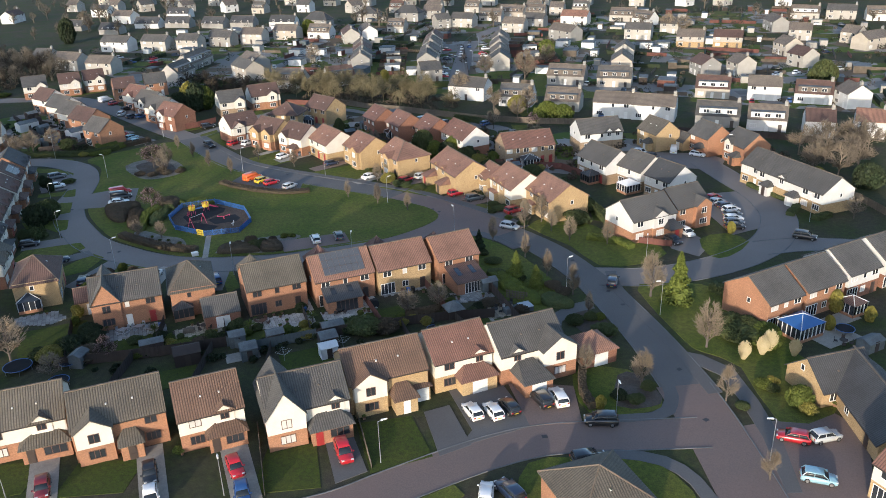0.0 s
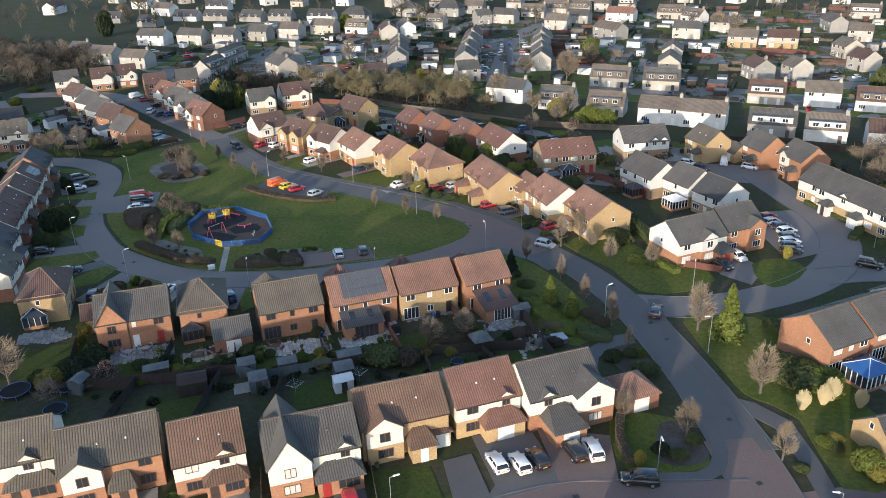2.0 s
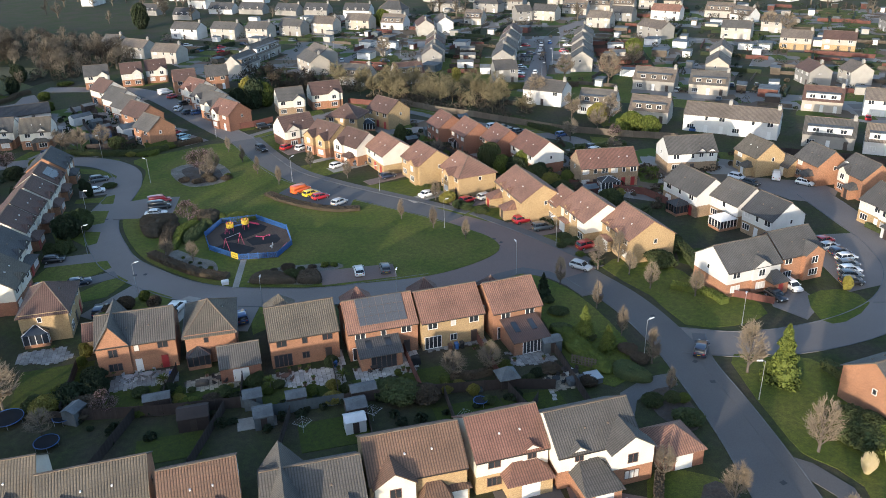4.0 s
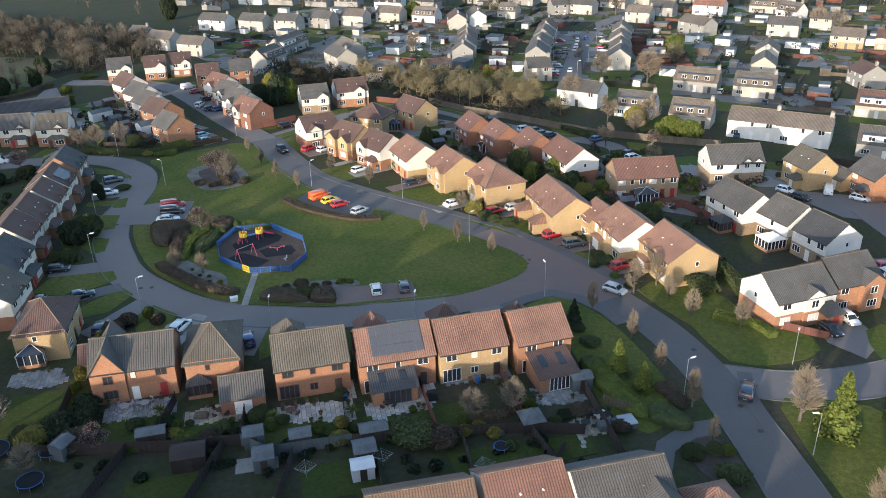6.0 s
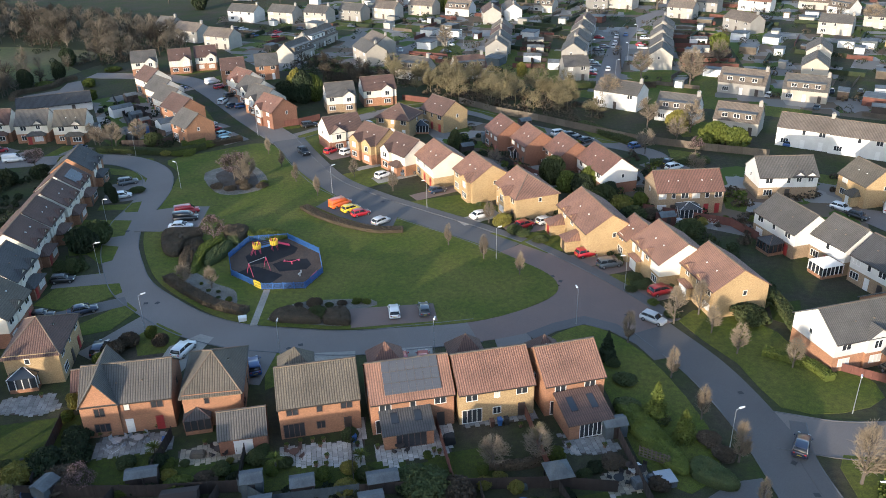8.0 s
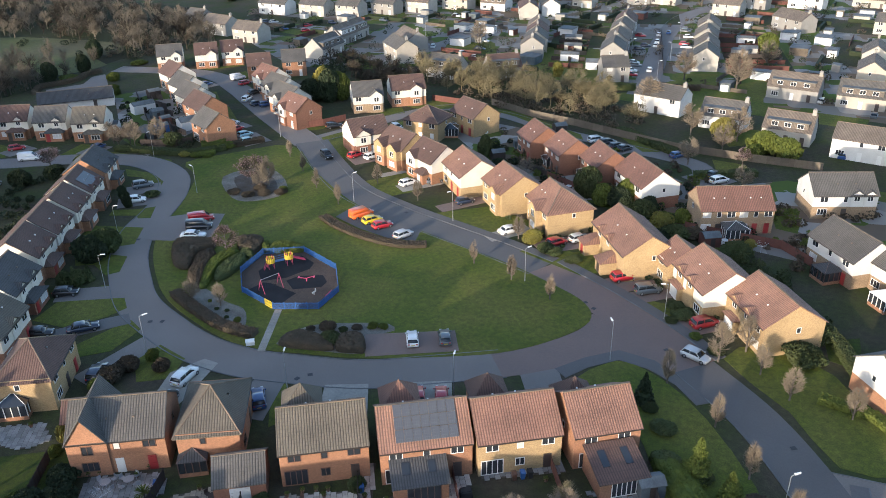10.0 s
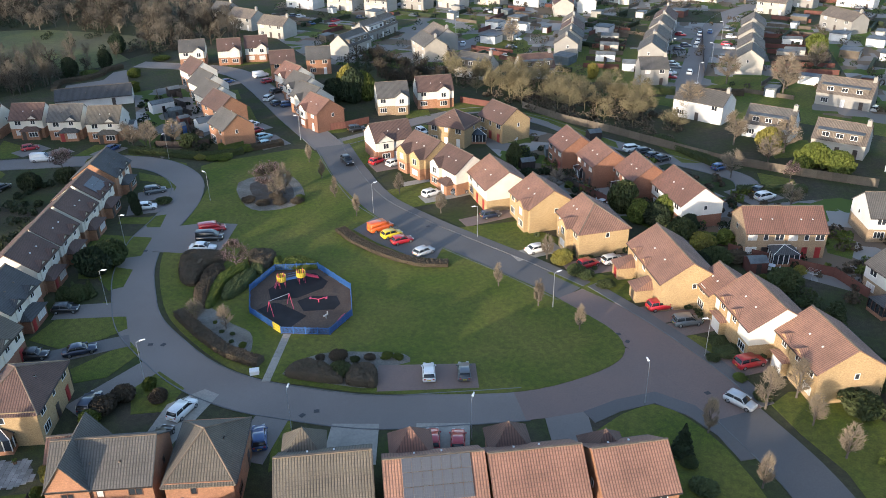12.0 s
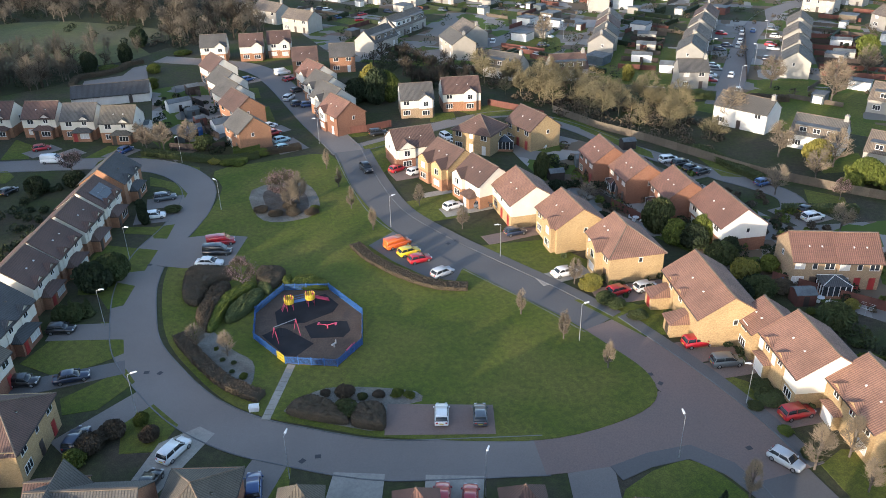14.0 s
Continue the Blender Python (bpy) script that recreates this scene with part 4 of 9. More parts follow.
    wheel = shared("wheel", tyre, "tyre")
    if len(wheel.materials) < 2:
        wheel.materials.append(M["alloy"])
    for sx in (-0.62, 0.64):
        for sy in (-1, 1):
            put("wheel", wheel, c, pose(sx * a, sy * (w - 0.1), 0.30))
    for s in (-1, 1):
        bm = bmesh.new()
        box(bm, a - 0.32, s * w * 0.62 - 0.16, b - 0.38, a - 0.06, s * w * 0.62 + 0.16, b - 0.22)
        part("headlight", bm, "lamp_clear", c)
        bm = bmesh.new()
        box(bm, -a - 0.01, s * w * 0.66 - 0.12, b - 0.26, -a + 0.12, s * w * 0.66 + 0.12, b - 0.08)
        part("tail_light", bm, "lamp_red", c)
        bm = bmesh.new()
        box(bm, scr - 0.25, s * (w + 0.08) - 0.08, b - 0.02, scr - 0.1, s * (w + 0.08) + 0.08, b + 0.12)
        part("wing_mirror", bm, paint, c)
    bm = bmesh.new()
    box(bm, -a - 0.03, -0.26, 0.55, -a + 0.04, 0.26, 0.66)
    part("number_plate", bm, "plate", c)
    MADE[kind, colour] = c
    return c


car("hatch", "white", -25.5, 147.0, 108)
car("hatch", "grey", -21.0, 148.3, 107)
car("van", "orange", -46.6, 187.7, 52)
car("hatch", "yellow", -43.7, 185.5, 47)
car("hatch", "red", -41.1, 183.6, 42)
car("hatch", "silver", -36.1, 180.3, 56)
car("saloon", "white", -74.2, 172.7, 14)
car("van", "black", -75.0, 176.5, 21)
car("van", "red", -76.4, 179.8, 35)
car("suv", "blue", -41.3, 129.5, 118)
car("suv", "white", -53.1, 132.0, 83)
car("hatch", "black", -52.8, 126.9, 95)
car("hatch", "black", -79.9, 137.6, 21)
car("saloon", "navy", -74.4, 140.2, 37)
car("hatch", "black", -83.9, 149.2, 21)
car("suv", "grey", -97.4, 193.5, 40)
car("hatch", "white", -94.3, 185.9, 31)
car("hatch", "red", -21.3, 134.3, 107)
car("hatch", "red", -18.4, 134.9, 104)
car("hatch", "silver", 13.8, 150.6, -32)
car("suv", "red", 15.5, 159.6, 33)
car("suv", "grey", 7.4, 168.1, 25)
car("suv", "red", 3.6, 171.6, 30)
car("hatch", "red", -8.4, 182.5, 42)
car("hatch", "silver", -4.6, 184.8, 39)
car("saloon", "white", -17.3, 185.9, 40)
car("hatch", "navy", -28.2, 197.7, 38)
car("hatch", "white", -42.0, 205.1, 53)
car("hatch", "grey", -36.8, 207.5, 36)
car("hatch", "red", -58.6, 219.7, 58)
car("hatch", "white", -54.5, 219.4, 56)
car("suv", "black", -65.0, 218.0, -47)
car("hatch", "lightblue", -90.8, 229.1, 56)
car("hatch", "lightblue", -87.9, 224.7, 50)
car("hatch", "red", -95.0, 232.9, 63)
car("hatch", "white", -98.3, 237.1, 59)
car("van", "white", -118.0, 280.9, 47)
car("hatch", "red", -113.1, 275.4, 66)
car("suv", "white", -104.5, 259.1, 90)
car("hatch", "navy", -99.7, 255.0, 52)
car("hatch", "black", -105.4, 265.9, 57)
car("hatch", "blue", -96.8, 254.8, 34)
car("suv", "black", -71.0, 239.4, 39)
car("hatch", "blue", -124.5, 272.2, 59)
car("van", "white", -133.5, 203.9, 23)
car("hatch", "blue", -122.1, 213.9, 85)
car("hatch", "red", -141.6, 209.6, 47)
car("hatch", "black", -129.9, 187.5, 89)
car("hatch", "white", -54.8, 241.2, -43)
car("hatch", "white", -51.0, 238.4, -26)
car("suv", "white", -4.6, 239.9, 33)
car("suv", "black", -2.0, 238.5, 39)
car("hatch", "black", -0.0, 236.4, 51)
car("hatch", "black", 2.1, 235.1, 47)
car("hatch", "blue", 14.0, 232.4, 42)
car("suv", "white", 21.9, 218.1, 39)
car("hatch", "black", 21.1, 221.4, 51)
car("hatch", "white", 3.2, 86.8, 113)
car("hatch", "white", 5.9, 86.7, 112)
car("hatch", "black", 8.1, 87.6, 113)
car("suv", "black", 12.5, 89.1, 112)
car("suv", "white", 14.8, 89.3, 102)
car("suv", "black", 19.5, 84.0, 175)
car("suv", "red", -12.9, 79.2, -71)
car("hatch", "black", -35.7, 76.3, -70)
car("hatch", "white", -34.2, 72.0, -69)
car("hatch", "red", -25.7, 77.0, -64)
car("hatch", "blue", -23.8, 72.2, -71)
car("hatch", "darkred", -47.6, 74.3, -68)
car("hatch", "red", 42.2, 79.4, 157)
car("hatch", "silver", 46.1, 79.3, 13)
car("hatch", "lightblue", 42.0, 71.9, -20)
car("suv", "navy", 29.3, 123.7, 71)
car("hatch", "white", 48.2, 144.5, -68)
car("hatch", "black", 44.6, 140.8, -63)
car("hatch", "red", 59.7, 163.5, 29)
car("hatch", "silver", 59.6, 160.9, 25)
car("hatch", "navy", 60.6, 158.3, 18)
car("hatch", "white", 61.0, 156.1, 19)
car("hatch", "grey", 60.3, 153.3, 13)
car("hatch", "white", 59.8, 151.0, 9)
car("hatch", "grey", 59.2, 149.0, 4)
car("hatch", "black", 58.5, 146.6, 4)
car("suv", "black", 70.0, 140.7, -29)
car("van", "white", 61.0, 199.6, 73)
car("hatch", "white", 66.0, 195.4, -37)
car("hatch", "white", 52.2, 198.9, -40)
car("hatch", "black", 54.3, 195.0, -45)
car("hatch", "white", 4.0, 70.9, 83)
car("suv", "navy", 6.7, 71.2, 121)
car("suv", "black", 16.6, 76.5, 12)
car("suv", "navy", -65.3, 130.3, 103)


# ---- the older estate to the north ----
FAR_RNG = random.Random(4)
FARS = []


def far(style, x, y, yaw, L):
    r = FAR_RNG
    FARS.append((x, y))
    base = dict(fine=0, cols=3 if L > 9 else 2, ends=0, group="older estate houses", d=7.6)
    roof = r.choice(["pale", "grey", "pale", "pale", "grey", "brown"])
    if style in "AD":
        return house(x, y, yaw, L, low=r.choice(["harl", "white", "pinkharl", "greyharl", "harl"]), roof=roof, eave=3.6, rise=3.3, box_dormer=r.choice([1, 1, 2]), chimney=1, label="pale harled house with wide box dormer and grey-brown roof", **base)
    if style == "T":
        base["ends"] = 1
        return house(x, y, yaw, L, low=r.choice(["pinkharl", "harl", "greyharl", "harl"]), roof=roof, eave=4.8, rise=2.6, chimney=1, label="harled terraced house with chimney and grey-brown roof", **base)
    if style == "C":
        return house(x, y, yaw, L, low=r.choice(["greyharl", "white"]), roof="slate", eave=3.0, rise=3.0, chimney=1, gables=((-L * 0.3, 1.8, 0.05, "white"), (0, 1.8, 0.05, "white"), (L * 0.3, 1.8, 0.05, "white")), label="old stone cottage row with slate roof and white dormers", **base)
    if style == "H":
        return house(x, y, yaw, L, low="greyharl", roof="slate", hip=(1, 1), rise=3.6, label="grey stone house with hipped slate roof", **base)
    wall = {"W": "white", "Y": "harl", "R": "white", "B": r.choice(["harl", "greyharl", "pinkharl", "harl"])}[style]
    low = {"Y": "buff"}.get(style, wall)
    return house(x, y, yaw, L, low=low, up=wall, roof="terracotta" if style == "R" else roof, eave=4.8, rise=2.5, chimney=1, label=f"two-storey {'white' if wall == 'white' else 'pale harled'} house with {'red' if style == 'R' else 'grey-brown'} roof", **base)


far("A", -54, 296, -17, 10.9)
far("A", -37, 299, 28, 10.3)
far("D", -103, 318, 78, 13.9)
far("D", -104, 338, 78, 11.6)
far("D", -102, 348, 79, 8.9)
far("B", -75, 317, -54, 13.6)
far("B", -75, 331, -53, 13.3)
far("T", -31, 326, -86, 7.8)
far("T", -31, 337, -85, 10.1)
far("T", -32, 349, -86, 10.0)
far("T", -33, 360, -85, 8.8)
far("T", -4, 324, 89, 12.7)
far("T", -3, 340, 88, 13.0)
far("T", -2, 358, 87, 13.0)
far("T", -1, 374, 87, 12.5)
far("B", -3, 300, 14, 8.0)
far("T", 25, 319, 85, 11.0)
far("T", 26, 333, 86, 12.2)
far("T", 27, 350, 85, 12.0)
far("T", 29, 368, 85, 13.0)
far("W", 11, 269, -26, 12.9)
far("A", 26, 258, -19, 10.8)
far("A", 40, 250, -20, 11.0)
far("A", 47, 288, -21, 13.3)
far("A", 63, 282, -18, 11.9)
far("W", 54, 240, -21, 12.0)
far("W", 65, 235, -22, 12.5)
far("A", 91, 261, -21, 10.8)
far("A", 81, 226, -20, 12.1)
far("W", 106, 256, -20, 10.1)
far("A", 119, 249, -24, 11.0)
far("A", 93, 220, -21, 10.4)
far("W", 104, 212, -18, 7.5)
far("R", 117, 210, -24, 7.5)
far("Y", 112, 356, -23, 11.6)
far("Y", 127, 352, -22, 12.0)
far("B", 99, 295, -81, 9.8)
far("B", 112, 294, -78, 7.5)
far("B", 164, 393, -94, 15.0)
far("A", 193, 427, -28, 13.8)
far("B", 210, 423, -28, 14.0)
far("A", 225, 415, -18, 11.7)
far("B", 164, 365, -24, 9.5)
far("B", 144, 330, -81, 9.3)
far("B", 140, 306, -73, 8.6)
far("B", 182, 353, -55, 7.5)
far("B", 182, 338, 28, 14.6)
far("W", 128, 242, -88, 8.3)
far("B", 114, 396, -26, 8.7)
far("B", 15, 437, -25, 12.5)
far("A", 31, 455, -18, 12.7)
far("A", 44, 467, -28, 14.8)
far("B", 40, 413, -24, 11.4)
far("B", 52, 428, -25, 11.2)
far("A", 57, 467, -18, 11.5)
far("B", 70, 472, -19, 8.1)
far("B", 61, 384, -55, 15.0)
far("R", 74, 433, -27, 14.2)
far("A", 101, 440, -25, 13.7)
far("A", 109, 425, -53, 10.9)
far("B", 95, 381, -23, 12.1)
far("T", 71, 308, 76, 13.0)
far("T", 77, 330, 76, 13.0)
far("W", -153, 392, -17, 15.0)
far("B", -134, 391, -17, 13.6)
far("B", -118, 391, -15, 11.5)
far("B", -104, 398, -18, 11.8)
far("B", -90, 404, -18, 11.9)
far("B", -75, 413, -18, 12.7)
far("A", -58, 413, -18, 12.0)
far("B", -173, 359, -14, 8.5)
far("B", -157, 347, -21, 13.2)
far("B", -139, 336, -15, 12.1)
far("W", -213, 530, -18, 12.4)
far("W", -186, 495, -27, 15.0)
far("W", -263, 514, 88, 15.0)
far("C", -164, 471, -13, 15.0)
far("C", -146, 469, -13, 15.0)
far("C", -159, 514, -14, 15.0)
far("C", -124, 463, -22, 14.5)
far("C", -108, 463, -13, 13.8)
far("C", -85, 460, -13, 15.0)
far("C", -205, 469, -13, 10.9)
far("C", -178, 451, -12, 12.1)
far("H", -38, 470, -18, 12.5)
far("H", -64, 449, -24, 14.1)
far("A", -20, 425, -18, 9.1)
far("B", -42, 398, -79, 15.0)
far("W", -34, 406, -78, 15.0)
far("H", -15, 467, -24, 14.6)
far("B", -1, 474, -18, 11.1)
far("B", 3, 436, 21, 8.0)
# The rows that close the view beyond them
for j in range(4):
    for i in range(-9, 10):
        fx, fy = i * 27 + j * 11 + FAR_RNG.uniform(-5, 5), 500 + j * 32 - i * 7 + FAR_RNG.uniform(-4, 4)
        if fy > 478 and abs(fx) < 60 + fy * 0.42:
            far(FAR_RNG.choice("AABWBT"), fx, fy, -20 + FAR_RNG.choice((0, 0, 60)), 8.9)


# ---- plants ----
def raw_mesh(verts, faces, mat):
    me = bpy.data.meshes.new("m")
    me.from_pydata([tuple(v) for v in verts], [], [tuple(f) for f in faces])
    me.materials.append(M[mat])
    return me


def prisms(segs, n=3):
    """Open tapering tubes for a list of (p, q, r0, r1)."""
    verts, faces = [], []
    for p, q, r0, r1 in segs:
        d = (q - p).normalized()
        a = d.orthogonal().normalized()
        b = d.cross(a)
        k = len(verts)
        for c, r in ((p, r0), (q, r1)):
            for i in range(n):
                t = 2 * math.pi * i / n
                verts.append(c + (a * math.cos(t) + b * math.sin(t)) * r)
        for i in range(n):
            j = (i + 1) % n
            faces.append((k + i, k + j, k + n + j, k + n + i))
    return verts, faces


def grow(rng, height, spread, twigs, thick=1.0):
    """Limbs and twigs of a leafless tree in an uneven egg-shaped crown. spread: 0 upright as a broom, 1 wide."""
    limbs, fine = [], []
    H, W = height, height * (0.14 + 0.34 * spread)
    low = 0.10 + 0.16 * spread
    reach = lambda z: W * math.sin(math.pi * min(1.0, max(0.0, (z - low) / (1.02 - low))) ** 0.75)
    limbs.append((Vector((0, 0, -0.1)), Vector((0, 0, H * 0.3)), 0.020 * H * thick, 0.014 * H * thick))
    limbs.append((Vector((0, 0, H * 0.3)), Vector((rng.uniform(-.02, .02) * H, 0, H * 0.7)), 0.014 * H * thick, 0.005 * H * thick))
    lobes = [rng.uniform(0.72, 1.12) for _ in range(7)]
    tips = []
    for i in range(13):
        z = rng.uniform(low + 0.15, 0.9)
        a = i * 2.4 + rng.uniform(-.4, .4)
        r = reach(z) * rng.uniform(0.45, 0.8) * lobes[i % 7]
        p = Vector((0, 0, H * max(0.12, z - (0.34 - 0.12 * spread))))
        q = Vector((math.cos(a) * r, math.sin(a) * r, H * z))
        limbs.append((p, q, 0.008 * H * thick, 0.003 * H * thick))
        tips.append((p, q, a))
    for _ in range(twigs):
        p, q, a = rng.choice(tips)
        s = p.lerp(q, rng.uniform(0.25, 1.0))
        z = min(0.97, max(low + 0.05, s.z / H + rng.uniform(-0.02, 0.16)))
        b = a + rng.gauss(0, 0.5)
        r = reach(z) * rng.uniform(0.6, 1.05) * lobes[int(b * 1.1) % 7]
        mid = Vector((math.cos(b) * r, math.sin(b) * r, H * z))
        fine.append((s, mid, 0.0030 * H * thick, 0.0018 * H * thick))
        for _ in range(3):
            e = mid.lerp(s, rng.uniform(0, 0.5))
            d = Vector((e.x + rng.gauss(0, 0.05 * H), e.y + rng.gauss(0, 0.05 * H), 0))
            d = (d.normalized() if d.length else Vector((1, 0, 0))) * (0.3 + 0.5 * spread) + Vector((rng.gauss(0, 0.3), rng.gauss(0, 0.3), rng.uniform(0.2, 1.1)))
            fine.append((e, e + d.normalized() * H * rng.uniform(0.05, 0.11), 0.0022 * H * thick, 0.0011 * H * thick))
    return limbs, fine


TREES = {}


def bare_tree(x, y, height, spread=0.5, mat="twig", label="leafless tree with fine brown twigs", variant=0, leaf=None, name="tree", z=0.0):
    key = (spread, mat, variant, leaf)
    rz = (x * 37 + y * 91) % 360
    if key in TREES:
        t = copy_thing(TREES[key], pose(x, y, z))
        t.matrix_basis = pose(x, y, z, 0, 0, rz) @ Matrix.Scale(height / 6, 4)
        return tagged(t, label)
    rng = random.Random(len(TREES) + 10)
    limbs, fine = grow(rng, 6.0, spread, 380, 1.25)
    t = thing(name, x, y, rz, label, "tree", "trees")
    v, f = prisms(limbs, 6)
    put("trunk", raw_mesh(v, f, "bark"), t)
    v, f = prisms(fine, 3)
    put("crown", raw_mesh(v, f, mat), t)
    if leaf:
        v, f = leaves(rng, [s[1] for s in fine if rng.random() < 0.8], 0.06, 0.14)
        put("blossom", raw_mesh(v, f, leaf), t)
    TREES[key] = t
    t.matrix_basis = pose(x, y, z, 0, 0, rz) @ Matrix.Scale(height / 6, 4)
    return t


def leaves(rng, pts, s0, s1):
    verts, faces = [], []
    for p in pts:
        a = Vector((rng.gauss(0, 1), rng.gauss(0, 1), rng.gauss(0, 1))).normalized() * rng.uniform(s0, s1)
        b = a.orthogonal().normalized() * rng.uniform(s0, s1)
        b.rotate(Matrix.Rotation(rng.uniform(0, 6.3), 3, a.normalized()))
        k = len(verts)
        verts += [p - a * 0.5 - b * 0.5, p + a * 0.5 - b * 0.5, p + a * 0.5 + b * 0.5, p - a * 0.5 + b * 0.5]
        faces.append((k, k + 1, k + 2, k + 3))
    return verts, faces


def blob_points(rng, n, shape):
    """Points in a uneven crown. shape: 'ball' or 'cone', one metre in radius and height."""
    lumps = [(rng.uniform(0, 6.28), rng.uniform(0, 1), rng.uniform(0.7, 1.15)) for _ in range(14)]
    out = []
    for _ in range(n):
        a, h = rng.uniform(0, 6.28), rng.random()
        r = math.sqrt(max(0, 1 - (2 * h - 1) ** 2)) if shape == "ball" else (1 - h) ** 0.8 * (0.88 + 0.2 * math.sin(h * 30))
        k = min(lumps, key=lambda l: abs((a - l[0] + 3.14) % 6.28 - 3.14) + 3 * abs(h - l[1]))[2]
        r *= k * rng.uniform(0.72, 1.0)
        out.append(Vector((math.cos(a) * r, math.sin(a) * r, h * (0.9 + 0.1 * k))))
    return out


BUSHES = {}


def bush(x, y, r, h, mat="leaf", shape="ball", label="rounded evergreen shrub", name="shrub", category="shrub", z=0.0):
    key = (mat, shape, int(x * 7 + y * 3) % 3)
    m = pose(x, y, z, 0, 0, (x * 53 + y * 29) % 360) @ Matrix.Diagonal((r, r, h, 1))
    if key not in BUSHES:
        rng = random.Random(len(BUSHES) + 77)
        pts = blob_points(rng, 3600 if shape == "cone" else 3200, shape)
        tall = 3.0 if shape == "cone" else 1.0
        v, f = leaves(rng, [Vector((p.x, p.y, p.z * tall)) for p in pts], 0.06, 0.16)
        v = [Vector((p.x, p.y, p.z / tall)) for p in v]
        bm = bmesh.new()
        bmesh.ops.create_icosphere(bm, subdivisions=2, radius=1)
        for q in bm.verts:
            c = q.co
            hh = (c.z + 1) / 2
            rr = math.sqrt(max(0.02, 1 - (2 * hh - 1) ** 2)) if shape == "ball" else (1 - hh)
            l = math.hypot(c.x, c.y) or 1
            q.co = Vector((c.x / l * rr * 0.72, c.y / l * rr * 0.72, hh * 0.88))
        k = len(v)
        bm.verts.index_update()
        v += [q.co.copy() for q in bm.verts]
        f += [tuple(k + q.index for q in fc.verts) for fc in bm.faces]
        bm.free()
        BUSHES[key] = raw_mesh(v, f, mat)
    ob = put(name, BUSHES[key], None, m)
    return tagged(ob, label, category, "garden shrubs")


def hedge(pts, width, height, mat, label, soft=1, z=0.05):
    rng = random.Random(len(pts) * 31 + int(pts[0][0] * 10))
    line = smooth(pts, 5) if soft and len(pts) > 2 else pts
    bm = bmesh.new()
    strip(bm, line, -width * 0.44, width * 0.44, z - 0.1, z + height * 0.92)
    v = []
    dens = 48
    for (ax, ay), (bx, by) in zip(line, line[1:]):
        l = math.hypot(bx - ax, by - ay)
        if l < 0.01:
            continue
        nx, ny = -(by - ay) / l, (bx - ax) / l
        for _ in range(int(l * (width + 2 * height) * dens)):
            u, side = rng.random(), rng.uniform(-height, width + height)
            if side < 0:
                o, zz = -width / 2, rng.uniform(0, height)
            elif side > width:
                o, zz = width / 2, rng.uniform(0, height)
            else:
                o, zz = side - width / 2, height * rng.uniform(0.9, 1.03)
            o *= rng.uniform(0.93, 1.04)
            v.append(Vector((ax + (bx - ax) * u + nx * o, ay + (by - ay) * u + ny * o, z + zz)))
    verts, faces = leaves(rng, v, 0.08, 0.20)
    k = len(verts)
    bm.verts.index_update()
    verts += [q.co.copy() for q in bm.verts]
    faces += [tuple(k + q.index for q in fc.verts) for fc in bm.faces]
    bm.free()
    return tagged(put("hedge", raw_mesh(verts, faces, mat)), label, "hedge", "hedges")


def grove(name, spots, mat, label, seed, hmin=5.0, hmax=9.0, twigs=70, spread=0.7, thick=2.6):
    """Many leafless trees too dense to count."""
    rng = random.Random(seed)
    kinds = []
    for k in range(4):
        limbs, fine = grow(rng, 6.0, spread, twigs, thick)
        kinds.append(prisms(limbs + fine, 3))
    verts, faces = [], []
    for x, y in spots:
        v, f = rng.choice(kinds)
        s = rng.uniform(hmin, hmax) / 6
        m = pose(x, y, 0, 0, 0, rng.uniform(0, 360)) @ Matrix.Scale(s, 4)
        k = len(verts)
        verts += [m @ p for p in v]
        faces += [tuple(k + i for i in q) for q in f]
    return tagged(put(name, raw_mesh(verts, faces, mat)), label, "trees", kind="stuff")


def inside(x, y, poly):
    c = False
    for (ax, ay), (bx, by) in zip(poly, poly[1:] + poly[:1]):
        if (ay > y) != (by > y) and x < (bx - ax) * (y - ay) / (by - ay) + ax:
            c = not c
    return c


def scatter(poly, n, seed):
    rng = random.Random(seed)
    xs, ys = [p[0] for p in poly], [p[1] for p in poly]
    out = []
    while len(out) < n:
        x, y = rng.uniform(min(xs), max(xs)), rng.uniform(min(ys), max(ys))
        if inside(x, y, poly):
            out.append((x, y))
    return out


# Columnar young trees along the green and the main road
for i, (tx, ty, th) in enumerate(((-7.5, 162.8, 4.6), (-14.3, 167.9, 5.0), (-21.4, 172.4, 4.6), (-53, 192.3, 4.8), (-60.4, 199.6, 4.8), (-67, 208.4, 4.6), (-73.5, 216.5, 4.6),
                                  (9.9, 144.1, 5.6), (15.4, 136.2, 5.2), (18.4, 127.6, 5.4), (21.8, 120.2, 6.2), (23.2, 113.3, 4.2))):
    bare_tree(tx, ty, th, 0.12, "twig", "upright young tree with a tight leafless crown", i % 3)
for i, (tx, ty, th) in enumerate(((31.8, 141, 5.2), (24.9, 143.4, 5.4), (20.7, 153.7, 6.0), (34.6, 118.6, 8.6), (38.7, 101.8, 8.2), (36.9, 88, 5.6), (26.6, 91.9, 6.4), (19.6, 95.9, 5.0), (16.8, 150.5, 6.4), (22, 148.5, 5.0),
                                  (-37.8, 197.3, 4.8), (-48.4, 204.3, 4.6), (36.6, 72.3, 4.4), (-15.4, 183.6, 4.8))):
    bare_tree(tx, ty, th, 0.35, "twig", "leafless ovate tree with pale brown twigs", i % 3)
